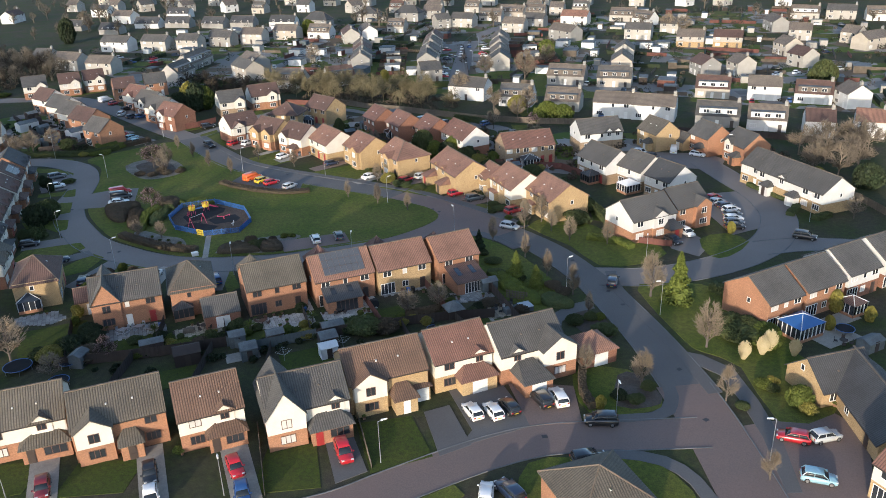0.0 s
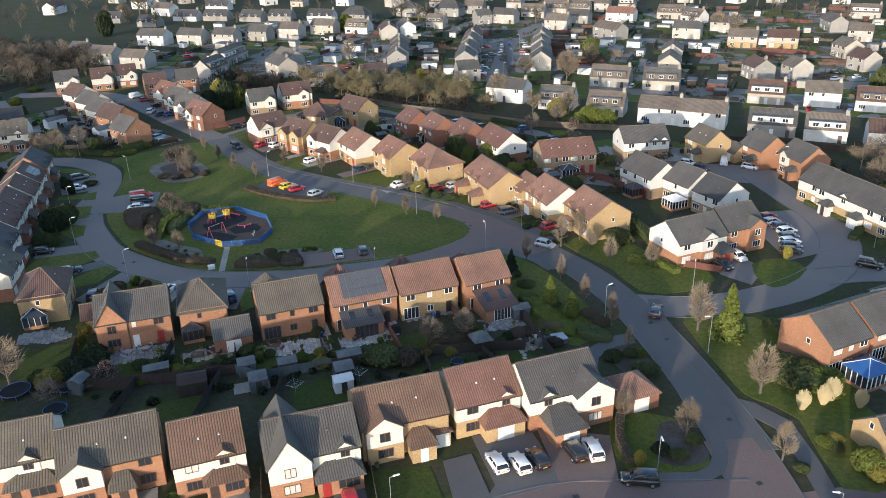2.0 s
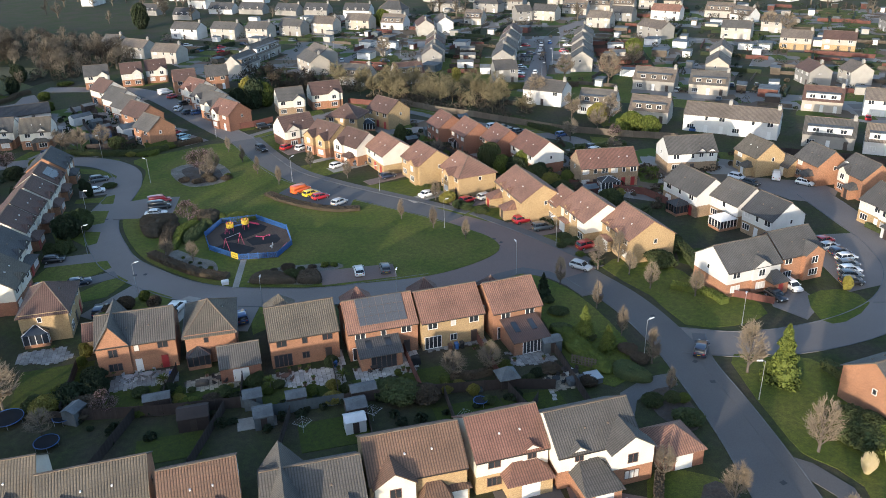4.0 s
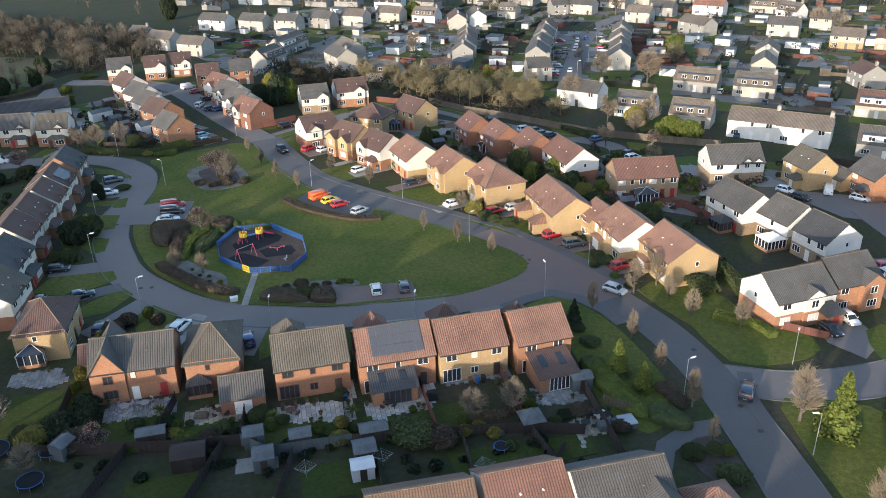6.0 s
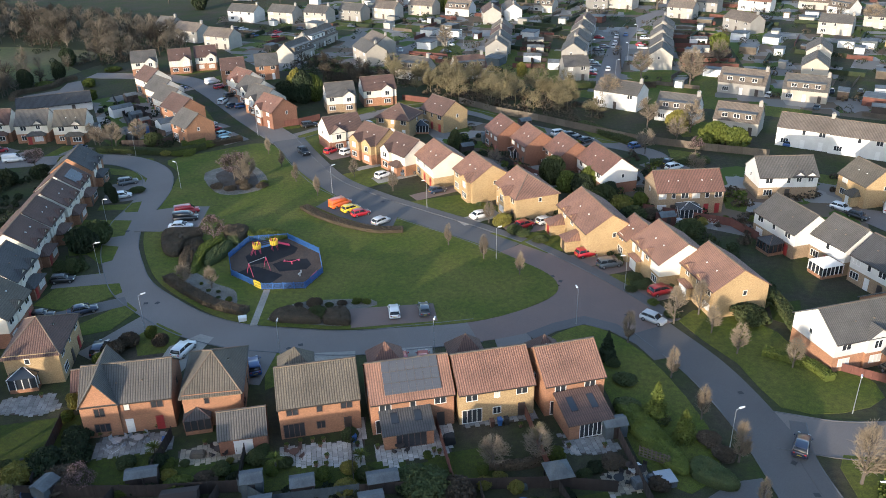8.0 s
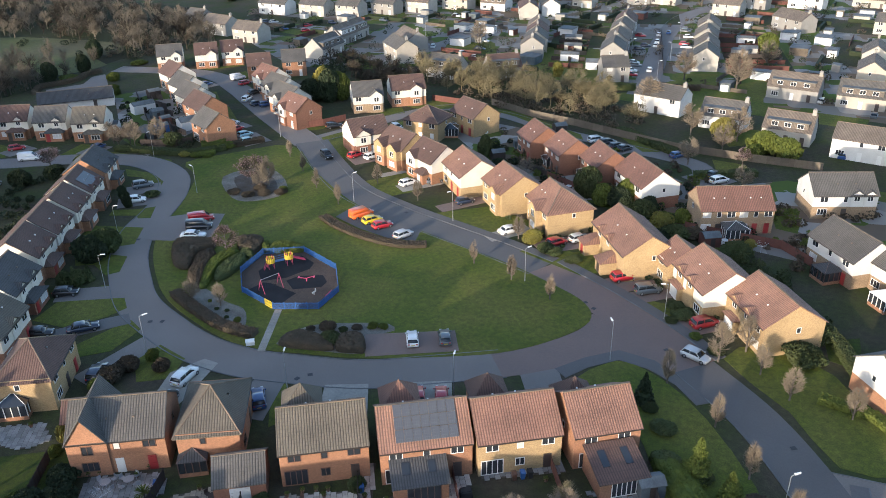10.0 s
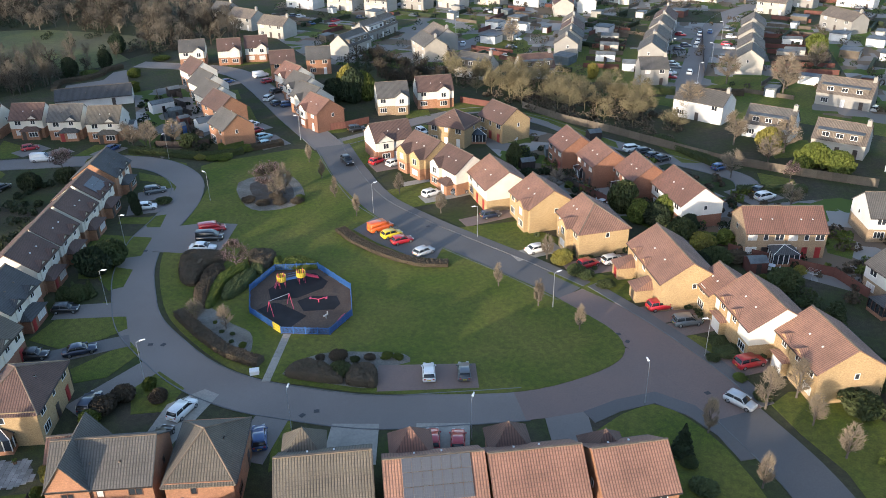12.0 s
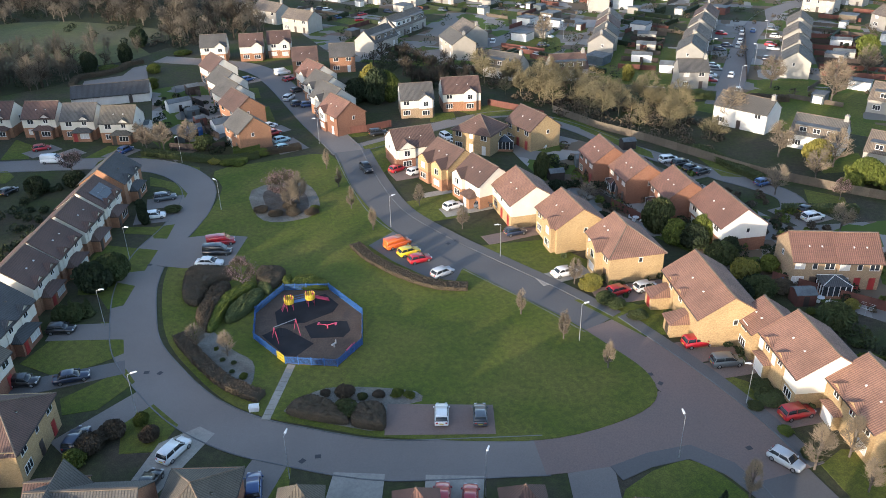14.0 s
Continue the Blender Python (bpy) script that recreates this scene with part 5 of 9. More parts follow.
for i, (tx, ty, th) in enumerate(((-65.8, 104, 8.0), (-57, 98.5, 4.5), (-1, 116.5, 5.0), (-6, 114.5, 5.0), (-114.5, 217.5, 6.5), (-110, 221, 6.5), (-118, 216, 6), (7.5, 268.5, 9.5), (17.5, 249, 8.5), (24, 238, 7), (28, 246, 8.5),
                                  (16, 228, 6.5), (18, 302, 9.5), (32, 292, 12), (34, 300, 9), (44, 322, 9), (-52, 340, 9), (112, 395, 10), (118, 388, 10), (-200, 470, 11), (26, 214, 6), (84, 150, 5.5), (-18, 213, 5))):
    bare_tree(tx, ty, th, 0.8, "twig", "spreading leafless tree with brown twigs", i % 3)
bare_tree(-74.6, 199, 7.6, 0.95, "twig_dark", "cherry tree in thin pink blossom in a planted bed", 0, "blossom")
bare_tree(-71.5, 196.6, 6.0, 0.5, "twig", "pale leafless birch in a planted bed", 1)
bare_tree(-64.9, 167.6, 5.6, 0.95, "twig_dark", "small cherry tree in pink blossom over hedges", 1, "blossom")
bare_tree(-62.5, 150.9, 4.6, 0.5, "twig", "small leafless tree in a shrub bed", 2)
bare_tree(-57.5, 150.7, 4.4, 0.5, "twig", "small leafless tree in a shrub bed", 0)
bare_tree(-51, 103.5, 4.2, 0.8, "twig_dark", "garden cherry in faint pink blossom", 2, "blossom")
bare_tree(-124.5, 199.5, 6.0, 0.95, "twig_dark", "garden cherry tree in pink blossom", 0, "blossom")
bare_tree(27.5, 228.5, 4.6, 0.8, "twig_dark", "garden cherry tree in pink blossom", 1, "blossom")

WOOD = [(-186, 236), (-172, 262), (-176, 292), (-160, 306), (-150, 330), (-165, 350), (-200, 380), (-330, 420), (-420, 380), (-330, 260), (-240, 225)]
HEATH = [(-262, 312), (-243, 326), (-222, 328), (-188, 324), (-178, 309), (-186, 302), (-172, 292), (-178, 277), (-194, 270), (-208, 252), (-232, 262), (-250, 285)]
WOOD_SPOTS = [p for p in scatter(WOOD, 1500, 5) if not inside(*p, HEATH)]
grove("woodland", WOOD_SPOTS[:620], "twig_grey", "dense leafless woodland of grey-brown tangled branches", 6, 4, 9, 130, 0.85, 1.7)
grove("dark_woodland", WOOD_SPOTS[620:860], "twig_dark", "darker leafless trees within the woodland", 61, 5, 10, 90, 0.7, 1.8)
grove("birches", [p for p in scatter(HEATH, 60, 62) if p[0] > -205 and p[1] < 300] + scatter([(-200, 236), (-178, 246), (-176, 262), (-190, 262)], 22, 63), "twig_grey", "pale upright birches at the edge of the heath", 64, 6, 11, 150, 0.35, 1.0)
grove("tree_belt", scatter([(-58, 284), (-40, 270), (-24, 262), (-8, 256), (4, 250), (6, 262), (-4, 274), (-22, 285), (-44, 296), (-62, 298)], 50, 7), "twig_olive", "belt of leafless trees between the two estates", 8, 4.5, 9.5, 400, 0.95, 0.85)
# Invented trees past the left edge of view; their shadow darkens the western houses.
grove("west_wood", scatter([(-128, 134), (-150, 180), (-192, 218), (-240, 200), (-165, 120)], 190, 65), "twig_dark", "tall unseen leafless wood added to shade the west of the estate", 66, 12, 16, 70, 0.9, 2.6)
grove("thicket", scatter([(-100, 300), (-70, 276), (-58, 284), (-62, 300), (-92, 312)], 40, 9), "twig_dark", "thicket of leafless shrubs and trees", 10, 3.5, 6.5, 90)
grove("far_trees", scatter([(-260, 440), (260, 400), (300, 640), (-330, 640)], 150, 11), "twig_grey", "scattered leafless trees among far houses", 12, 6, 11, 60)
grove("east_trees", scatter([(84, 172), (104, 176), (112, 196), (98, 204), (86, 190)], 14, 13), "twig", "group of leafless garden trees", 14, 6, 9.5, 300, 0.9, 1.4)


def undergrowth(name, spots, mat, label, seed, r0, r1, n=26):
    """Low shrubs too many to count."""
    rng = random.Random(seed)
    pts = []
    for x, y in spots:
        r = rng.uniform(r0, r1)
        h = r * rng.uniform(0.7, 1.3)
        pts += [Vector((x + p.x * r, y + p.y * r, p.z * h * 1.2)) for p in blob_points(rng, n * 2, "ball")]
    v, f = leaves(rng, pts, 0.18, 0.42)
    return tagged(put(name, raw_mesh(v, f, mat)), label, "shrubs", kind="stuff")


FAR_PLOT = [(-150, 345), (-100, 306), (-60, 304), (-40, 308), (-6, 294), (-2, 310), (30, 284), (130, 236), (190, 262), (220, 470), (-130, 470), (-170, 400)]
undergrowth("far_garden_shrubs", scatter(FAR_PLOT, 420, 31), "leaf_dark", "dark garden shrubs and hedges among far houses", 32, 0.8, 2.2)
undergrowth("far_bare_shrubs", scatter(FAR_PLOT, 320, 33), "hedge_brown", "bare brown garden shrubs among far houses", 34, 0.8, 2.0)
undergrowth("belt_scrub", scatter([(-58, 284), (-40, 268), (-24, 260), (-8, 254), (4, 248), (6, 260), (-4, 274), (-22, 285), (-44, 296), (-62, 298)], 120, 35), "hedge_brown", "brown scrub under the leafless tree belt", 36, 1.0, 2.4, 40)
undergrowth("wood_scrub", WOOD_SPOTS[860:1180], "hedge_brown", "brown scrub on the woodland floor", 38, 1.2, 3.0, 30)
undergrowth("wood_evergreens", WOOD_SPOTS[1180:1300] + scatter(HEATH, 14, 67), "leaf_dark", "evergreen scrub scattered through the wood", 68, 1.4, 3.2, 60)
# Unseen filler that makes the invented western wood dense enough to stop the sun.
undergrowth("west_scrub", scatter([(-128, 134), (-150, 180), (-192, 218), (-240, 200), (-165, 120)], 70, 69), "leaf_dark", "tall unseen evergreen scrub added to thicken the shading western wood", 70, 5, 8, 90)
undergrowth("thicket_scrub", scatter([(-100, 300), (-70, 276), (-58, 284), (-62, 300), (-92, 312)], 60, 39), "leaf_dark", "evergreen scrub behind the houses", 40, 1.0, 2.6, 40)
undergrowth("garden_scrub", scatter([(-30, 236), (-20, 214), (-4, 206), (10, 196), (26, 188), (36, 190), (26, 206), (2, 226), (-16, 238)], 90, 41), "leaf_dark", "shrubs filling back gardens", 42, 0.6, 1.5, 40)
ROW_GARDENS = [(-32, 238), (-20, 216), (-4, 207), (10, 197), (30, 186), (40, 192), (34, 208), (14, 226), (-8, 238), (-22, 248)]
undergrowth("row_garden_bare_shrubs", scatter(ROW_GARDENS, 110, 91), "hedge_brown", "bare shrubs in the gardens between the rows", 92, 0.5, 1.3, 40)
undergrowth("row_garden_evergreens", scatter(ROW_GARDENS, 80, 93), "leaf_lime", "bright evergreen shrubs in the gardens between the rows", 94, 0.5, 1.3, 40)
undergrowth("front_garden_shrubs", scatter([(-30, 202), (-10, 184), (8, 166), (20, 154), (26, 150), (30, 160), (20, 172), (0, 188), (-20, 206)], 40, 95), "leaf", "low evergreen shrubs along house fronts", 96, 0.4, 0.9, 40)
undergrowth("back_garden_shrubs", scatter([(-62, 101), (-33, 107), (-20, 109), (6, 113), (10, 106), (-6, 103.5), (-20, 103), (-46, 97)], 46, 43), "leaf_dark", "mixed low shrubs along back garden fences", 44, 0.4, 0.9, 40)
undergrowth("park_edge_shrubs", scatter([(-114, 212), (-100, 216), (-98, 232), (-110, 246), (-130, 262), (-140, 250), (-124, 226)], 60, 45), "leaf_dark", "shrubs and clutter in the back gardens", 46, 0.6, 1.4, 36)
undergrowth("court_shrubs", scatter([(30, 176), (34, 196), (50, 220), (84, 206), (90, 180), (84, 196), (60, 214), (40, 196)], 60, 47), "hedge_brown", "bare shrubs in back gardens of the court", 48, 0.6, 1.5, 36)
undergrowth("east_garden_shrubs", scatter([(30, 152), (34, 160), (30, 178), (20, 184), (26, 172)], 36, 49), "leaf", "evergreen shrubs behind the buff houses", 50, 0.8, 1.8, 50)
undergrowth("terrace_garden_shrubs", scatter([(-116, 196), (-110, 176), (-104, 152), (-96, 136), (-108, 130), (-124, 170), (-128, 192)], 60, 51), "leaf_dark", "shrubs in the back gardens of the terrace", 52, 0.6, 1.5, 36)


# ---- drives, paths and beds ----
def drive(pts, mat="asphalt", z=0.05, name="driveway", label="asphalt driveway", category="driveway"):
    return patch(name, pts, mat, z, label, category)


def along(x, y, yaw, l, w):
    c, s = math.cos(radians(yaw)), math.sin(radians(yaw))
    return [(x + c * a - s * b, y + s * a + c * b) for a, b in ((-l / 2, -w / 2), (l / 2, -w / 2), (l / 2, w / 2), (-l / 2, w / 2))]


drive([(-32.7, 147.4), (-31, 141.9), (-18.4, 145.9), (-20.1, 151)], "red_paving", 0.13, "parking_bay", "brown block-paved parking bay", "parking bay")
drive([(-51.4, 186.4), (-49.3, 192.6), (-33.6, 183.4), (-33.5, 179), (-38, 178.8), (-45.5, 182.4)], "dark_asphalt", 0.13, "parking_bay", "dark asphalt parking bay", "parking bay")
drive([(-85.6, 179.2), (-79.4, 182.8), (-73.4, 183.6), (-71.0, 173.5), (-77.6, 170.5), (-82.6, 170)], "asphalt", 0.13, "parking_bay", "grey asphalt parking bay", "parking bay")
drive([(-34.2, 134.6), (-28.6, 136), (-26.6, 129.2), (-32.6, 127.2)], "slab", 0.06, label="pale concrete driveway")
drive([(-24.2, 137.2), (-17.9, 138.9), (-16.2, 131.4), (-22, 129.6)], "slab", 0.06, label="pale concrete driveway")
drive([(-9.2, 142), (-4.4, 144.6), (-2, 136.4), (-6.4, 134)], "asphalt")
drive([(-86, 150.3), (-76, 154.2), (-73.4, 150.4), (-84.6, 146.6)], "asphalt")
drive([(-83, 136.4), (-70.6, 145.9), (-68.6, 143.4), (-80, 134.2)], "dark_asphalt")
drive([(-68.6, 129.4), (-64.6, 140.6), (-61, 139.2), (-64.4, 127.6)], "asphalt")
drive([(-55, 124.4), (-56, 133), (-53, 137), (-50.6, 136.4), (-51.4, 124)], "slab")
drive([(-44, 126), (-44, 135.4), (-39.8, 135.2), (-39.2, 126)], "asphalt")
for dx, dy, l, w, mt in ((4.2, 170.5, 9, 5.0, "red_paving"), (8, 167.4, 8, 3.6, "red_paving"), (15.6, 160.4, 8, 5, "red_paving"), (-6.4, 183.4, 12, 5, "red_paving"), (-17.5, 185.6, 9, 3.4, "slab"),
                        (-28.4, 197.4, 11, 3.4, "red_paving"), (-39, 206, 11, 4, "slab"), (-55.8, 219.4, 8, 6, "red_paving"), (-47, 211, 6, 2, "slab")):
    drive(along(dx, dy, 40 if dx < -10 else 31, l, w), mt, 0.055, label="block-paved driveway")
for dx, dy, yw in ((-88.4, 227, 52), (-96.5, 235.5, 58), (-115, 278.5, 52), (-106, 266, 52), (-99, 256.5, 45), (-124.5, 272, 55), (-134, 208.5, 70), (-141, 209, 70), (-122.5, 212.8, 80), (-96.6, 192.5, 35), (-94.6, 186, 30)):
    drive(along(dx, dy, yw, 7, 8.5 if dx == -88.4 else 5), "asphalt", 0.055)
drive([(0.2, 92.4), (7.4, 94.4), (11, 84), (1.4, 80.2), (3, 83.4)], "dark_asphalt")
drive([(8.4, 94.2), (17.4, 92.6), (17.2, 84.2), (10.4, 84)], "red_paving", 0.06, label="brown block-paved driveway")
drive([(-16, 83.6), (-12.6, 84.4), (-9.8, 76), (-13.4, 74)], "dark_asphalt")
drive([(-3.2, 87.6), (0.2, 89), (2.8, 80.4), (-1.2, 78.4)], "dark_asphalt")
drive(along(-25, 76.4, -69, 14, 3.4), "slab", 0.06)
drive(along(-35.4, 76, -69, 13, 3.2), "slab", 0.06)
drive(along(-48, 75, -69, 13, 3.4), "slab", 0.06)
drive([(37.2, 82.5), (49.5, 85), (52, 80.5), (47.5, 70), (44, 60), (36.5, 60), (37, 74)], "red_paving", 0.052, label="reddish block-paved shared drive")
drive([(55, 166.5), (67, 168.5), (66.6, 148), (57, 143.6)], "asphalt", 0.048, "parking_bay", "asphalt parking court", "parking bay")
drive([(43, 145.6), (49, 147), (51.5, 139.5), (47.5, 134), (43.5, 138)], "asphalt", 0.05)
drive([(50, 201), (69, 197.5), (72, 192), (68, 184), (60, 186), (56, 192)], "asphalt", 0.05)
drive(along(20, 219.8, 42, 8, 8), "asphalt", 0.05)
drive(along(-1.4, 237.4, 42, 5, 12), "asphalt", 0.05, "parking_bay", "asphalt parking bay", "parking bay")
patch("footway_1", [(-4.8, 144.4), (-1.1, 147.8), (3.5, 150.6), (8.4, 149), (12.6, 144.6), (15, 140.8), (13.4, 140), (11, 143.8), (7.6, 146.8), (3.6, 148.2), (-0.4, 145.6), (-3.2, 142.6)], "dark_asphalt", 0.09, "dark asphalt corner footway", "footway")
patch("footway_2", [(34.6, 101), (37.4, 99.6), (40.6, 95.6), (41.2, 88), (41, 80), (39.4, 70), (37.6, 70), (38.8, 80), (38.8, 88), (38.2, 94.2), (35, 98)], "dark_asphalt", 0.07, "asphalt footpath", "footway")
patch("footway_3", [(15.2, 106.5), (16.6, 112.6), (20.6, 116.6), (24, 117.8), (24.6, 115), (21.4, 113.8), (18.6, 111), (17.6, 106.4)], "dark_asphalt", 0.07, "curved asphalt footpath", "footway")
line = smooth([(30.9, 128.8), (30.6, 122), (33, 111.6), (35.2, 101), (37, 90)], 5)
bm = bmesh.new()
strip(bm, line, -1.9, 0.0, -0.1, 0.085)
tagged(put("footway_4", mesh_of(bm, "dark_asphalt")), "dark asphalt footway beside the main road", "footway", kind="structure")
bm = bmesh.new()
strip(bm, line, 0.0, 0.15, -0.1, 0.115)
tagged(put("kerb_1", mesh_of(bm, "kerb")), "pale concrete kerb", "kerb", kind="structure")
path = thing("park_path", -47.0, 145.7, 0, "pale concrete slab path to the playground gate", "path")
for i in range(12):
    put("slab", shared("pathslab", lambda bm: box(bm, -0.55, -0.44, -0.1, 0.55, 0.44, 0.13), "slab"), path, pose(0.95 - 2.0 * i / 11, -4.9 + i * 0.93, 0, 0, 0, 11))
# sunlit verges and lawns
patch("verge_lawn_1", [(33, 121), (36.2, 123.4), (44.4, 122.6), (47.2, 117.6), (53, 106), (50.8, 100), (53.6, 92), (49.6, 84.4), (42, 83.2), (41.8, 96), (37.6, 100.6), (36, 104)], "lawn", 0.05, "sunlit grass verge and garden lawn", "lawn", 2)
patch("verge_lawn_2", [(3, 148), (7.4, 146.4), (12, 141.6), (17, 132), (20, 121), (16, 114), (10.4, 119), (7, 131), (3.6, 137.6), (-2, 136.6), (-2.8, 141.4)], "lawn", 0.045, "grass corner plot with shrubs", "lawn", 2)
patch("verge_lawn_3", [(17.6, 151.4), (24.6, 141), (28.6, 131.6), (36, 131.6), (42, 135.8), (40, 141.4), (34.6, 141.8), (31.6, 150), (24, 156)], "lawn", 0.045, "grass verge beside the main road", "lawn", 2)
patch("verge_lawn_4", [(19, 97), (25.8, 96.4), (28.6, 88.8), (26.6, 86.2), (18.8, 85.8), (17.4, 92.6)], "lawn", 0.045, "corner lawn in front of a house", "lawn", 2)
patch("verge_lawn_5", [(50, 142), (56, 144.6), (59, 140), (53, 133.6), (49.6, 134)], "lawn", 0.05, "small lawn in a cul-de-sac", "lawn", 2)
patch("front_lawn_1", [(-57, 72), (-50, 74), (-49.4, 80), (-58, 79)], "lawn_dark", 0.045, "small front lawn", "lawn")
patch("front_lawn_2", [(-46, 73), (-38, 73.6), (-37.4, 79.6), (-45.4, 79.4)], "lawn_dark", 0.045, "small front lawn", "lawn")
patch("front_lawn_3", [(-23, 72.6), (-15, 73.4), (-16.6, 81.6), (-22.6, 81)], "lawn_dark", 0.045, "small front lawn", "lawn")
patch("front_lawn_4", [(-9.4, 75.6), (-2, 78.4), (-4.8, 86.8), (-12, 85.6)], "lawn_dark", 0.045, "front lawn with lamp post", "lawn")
patch("east_lawn_1", [(-14.6, 178.6), (-3.4, 171.6), (1.6, 174.4), (-2.6, 179.4), (-10, 181)], "lawn", 0.05, "front lawn of a buff house", "lawn")
patch("east_lawn_2", [(-33.4, 191.6), (-20.6, 184.2), (-12, 190), (-23, 197)], "lawn", 0.05, "sunlit front lawn", "lawn")
patch("east_lawn_3", [(-51.6, 205.4), (-44.4, 198.2), (-38, 203), (-44, 212)], "lawn", 0.05, "front lawn", "lawn")
patch("north_green_1", [(-6, 279), (6, 282), (14, 300), (40, 296), (30, 262), (10, 274)], "lawn", 0.03, "grass between the estates", "lawn", 2)
patch("north_green_2", [(-62, 322), (-52, 316), (-44, 330), (-52, 352)], "lawn", 0.03, "grass island", "lawn", 2)
patch("rough_field", [(-186, 238), (-176, 270), (-172, 300), (-160, 330), (-200, 400), (-420, 440), (-460, 300), (-260, 220)], "rough", 0.02, "rough scrubby woodland floor", "field", 2)
patch("heath", HEATH, "heath", 0.035, "pale rough grass of an open heath", "field", 2)
patch("older_estate_plots", [(-108, 300), (-60, 300), (-40, 306), (-6, 292), (30, 278), (130, 232), (190, 260), (200, 460), (-120, 460), (-170, 400), (-150, 345)], "plots", 0.012, "gardens, yards and drives between the older houses", "gardens", 1)
road("road_12", [(-66, 372), (-62, 350), (-70, 330), (-86, 312)], 8, z=0.03)
for gx, gy, yw, l, w in ((-18, 318, 0, 20, 44), (-17, 360, 0, 20, 36), (42, 340, 0, 20, 60), (60, 262, -20, 46, 12), (100, 238, -20, 50, 10), (88, 300, -20, 24, 40), (-130, 374, -15, 70, 12), (-95, 386, -15, 60, 10), (140, 372, -20, 44, 34),
                         (40, 272, -20, 44, 10), (-46, 308, 0, 20, 14), (64, 400, -20, 70, 26), (0, 400, 0, 40, 24), (80, 345, -20, 26, 40), (165, 320, -30, 40, 20), (-120, 350, -15, 50, 14), (120, 270, -20, 30, 12)):
    drive(along(gx, gy, yw, l, w), "garden" if (gx + gy) % 3 else "lawn", 0.035, "back_gardens", "back gardens of grass and soil", "gardens")
patch("play_bed", [(-83.2, 202), (-77, 208.8), (-70.6, 205), (-65.8, 196), (-70.5, 190.6), (-76, 191.6)], "gravel", 0.13, "pale gravel round a planted bed", "flower bed", 3)
patch("tree_bed", [(-80.4, 202), (-76, 205.6), (-71.6, 203), (-68.2, 196.6), (-71, 193), (-75, 194.4)], "soil", 0.15, "dark soil under park trees", "flower bed", 3)
patch("gravel_bed", [(-64.6, 154.6), (-62.3, 155.2), (-57.6, 152.2), (-53.6, 150.6), (-51.6, 147.4), (-51.4, 145.4), (-54.3, 145.8), (-58.5, 148.4), (-62.5, 151.2)], "gravel", 0.14, "pale gravel bed with low plants", "flower bed", 3)
patch("shrub_bed", [(-44.6, 142.4), (-42.6, 147.0), (-40.0, 148.8), (-34.8, 150.2), (-30.2, 150.8), (-28.8, 149.2), (-31.2, 147.2), (-31.2, 142.8), (-36, 142.0)], "gravel", 0.125, "gravel and soil shrub bed", "flower bed", 2)
patch("corner_bed", [(20, 112), (22.4, 114.8), (25.4, 111.6), (26, 106.8), (24.2, 104.8), (21, 107.8)], "soil", 0.06, "corner bed of soil and shrubs", "flower bed", 2)
patch("corner_bed_2", [(24, 95), (27, 95), (28.8, 89.2), (26.8, 87.2), (22.4, 87.6)], "soil", 0.07, "corner bed of soil and stones", "flower bed", 2)
def paving(name, outline, mat, z, label, size=0.62):
    """Square slabs with open joints over an outline, laid a little uneven on a bed of grit."""
    o = ccw(outline)
    rng = random.Random(int(abs(o[0][0] * 17)))
    patch(name + "_bed", o, "soil", z - 0.03, "grit bed under patio slabs", "patio")
    a = math.radians(21)
    c, s = math.cos(a), math.sin(a)
    bm = bmesh.new()
    for i in range(-16, 17):
        for j in range(-16, 17):
            u, v = i * size, j * size + (size / 2 if i % 2 else 0)
            mx, my = sum(p[0] for p in o) / len(o), sum(p[1] for p in o) / len(o)
            x, y = mx + c * u - s * v, my + s * u + c * v
            if not inside(x, y, o):
                continue
            h, t = size / 2 - 0.02, z + rng.uniform(0, 0.012)
            q = [(x + c * p - s * r, y + s * p + c * r) for p, r in ((-h, -h), (h, -h), (h, h), (-h, h))]
            solid(bm, [(*k, z - 0.08) for k in q], [(*k, t) for k in q])
    return tagged(put(name, mesh_of(bm, mat)), label, "paving", kind="stuff")


paving("patio_slabs", [(-53.2, 108.7), (-44.5, 111.9), (-46.4, 115.2), (-54.4, 112.5)], "slab_grey", 0.07, "grey stone patio slabs behind a house")
paving("patio_slabs", [(-42.4, 109.3), (-33.4, 111.9), (-34.6, 115.6), (-39.5, 114.3), (-43.7, 111.7)], "slab_tan", 0.07, "tan stone patio slabs behind a house")
paving("patio_slabs", [(-30.6, 111.1), (-20.9, 112.5), (-23.1, 121.6), (-24.2, 121.4), (-23.4, 117.0), (-31.8, 114.4)], "slab_pale", 0.07, "pale stone patio slabs behind a house")
paving("patio_slabs", [(-20.1, 114.5), (-17.0, 111.8), (-17.0, 114.0), (-13.0, 115.8), (-11.2, 116.4), (-12.1, 122.1), (-14.7, 120.6), (-20.4, 116.4)], "slab_pale", 0.07, "pale stone patio slabs behind a house")
paving("patio_slabs", [(1.3, 121.2), (7.2, 123.2), (7.3, 124.0), (1.0, 122.0)], "slab_grey", 0.07, "grey stone patio slabs behind a house")
paving("patio_slabs", [(2.2, 118.7), (5.5, 118.8), (8.4, 120.2), (7.2, 122.9), (1.5, 120.9)], "slab_grey", 0.07, "grey stone patio slabs behind a house")
paving("patio_slabs", [(6.1, 114.6), (7.1, 112.1), (11.7, 114.2), (11.3, 117.8), (6.3, 115.8)], "slab_tan", 0.07, "tan stone patio slabs behind a house")
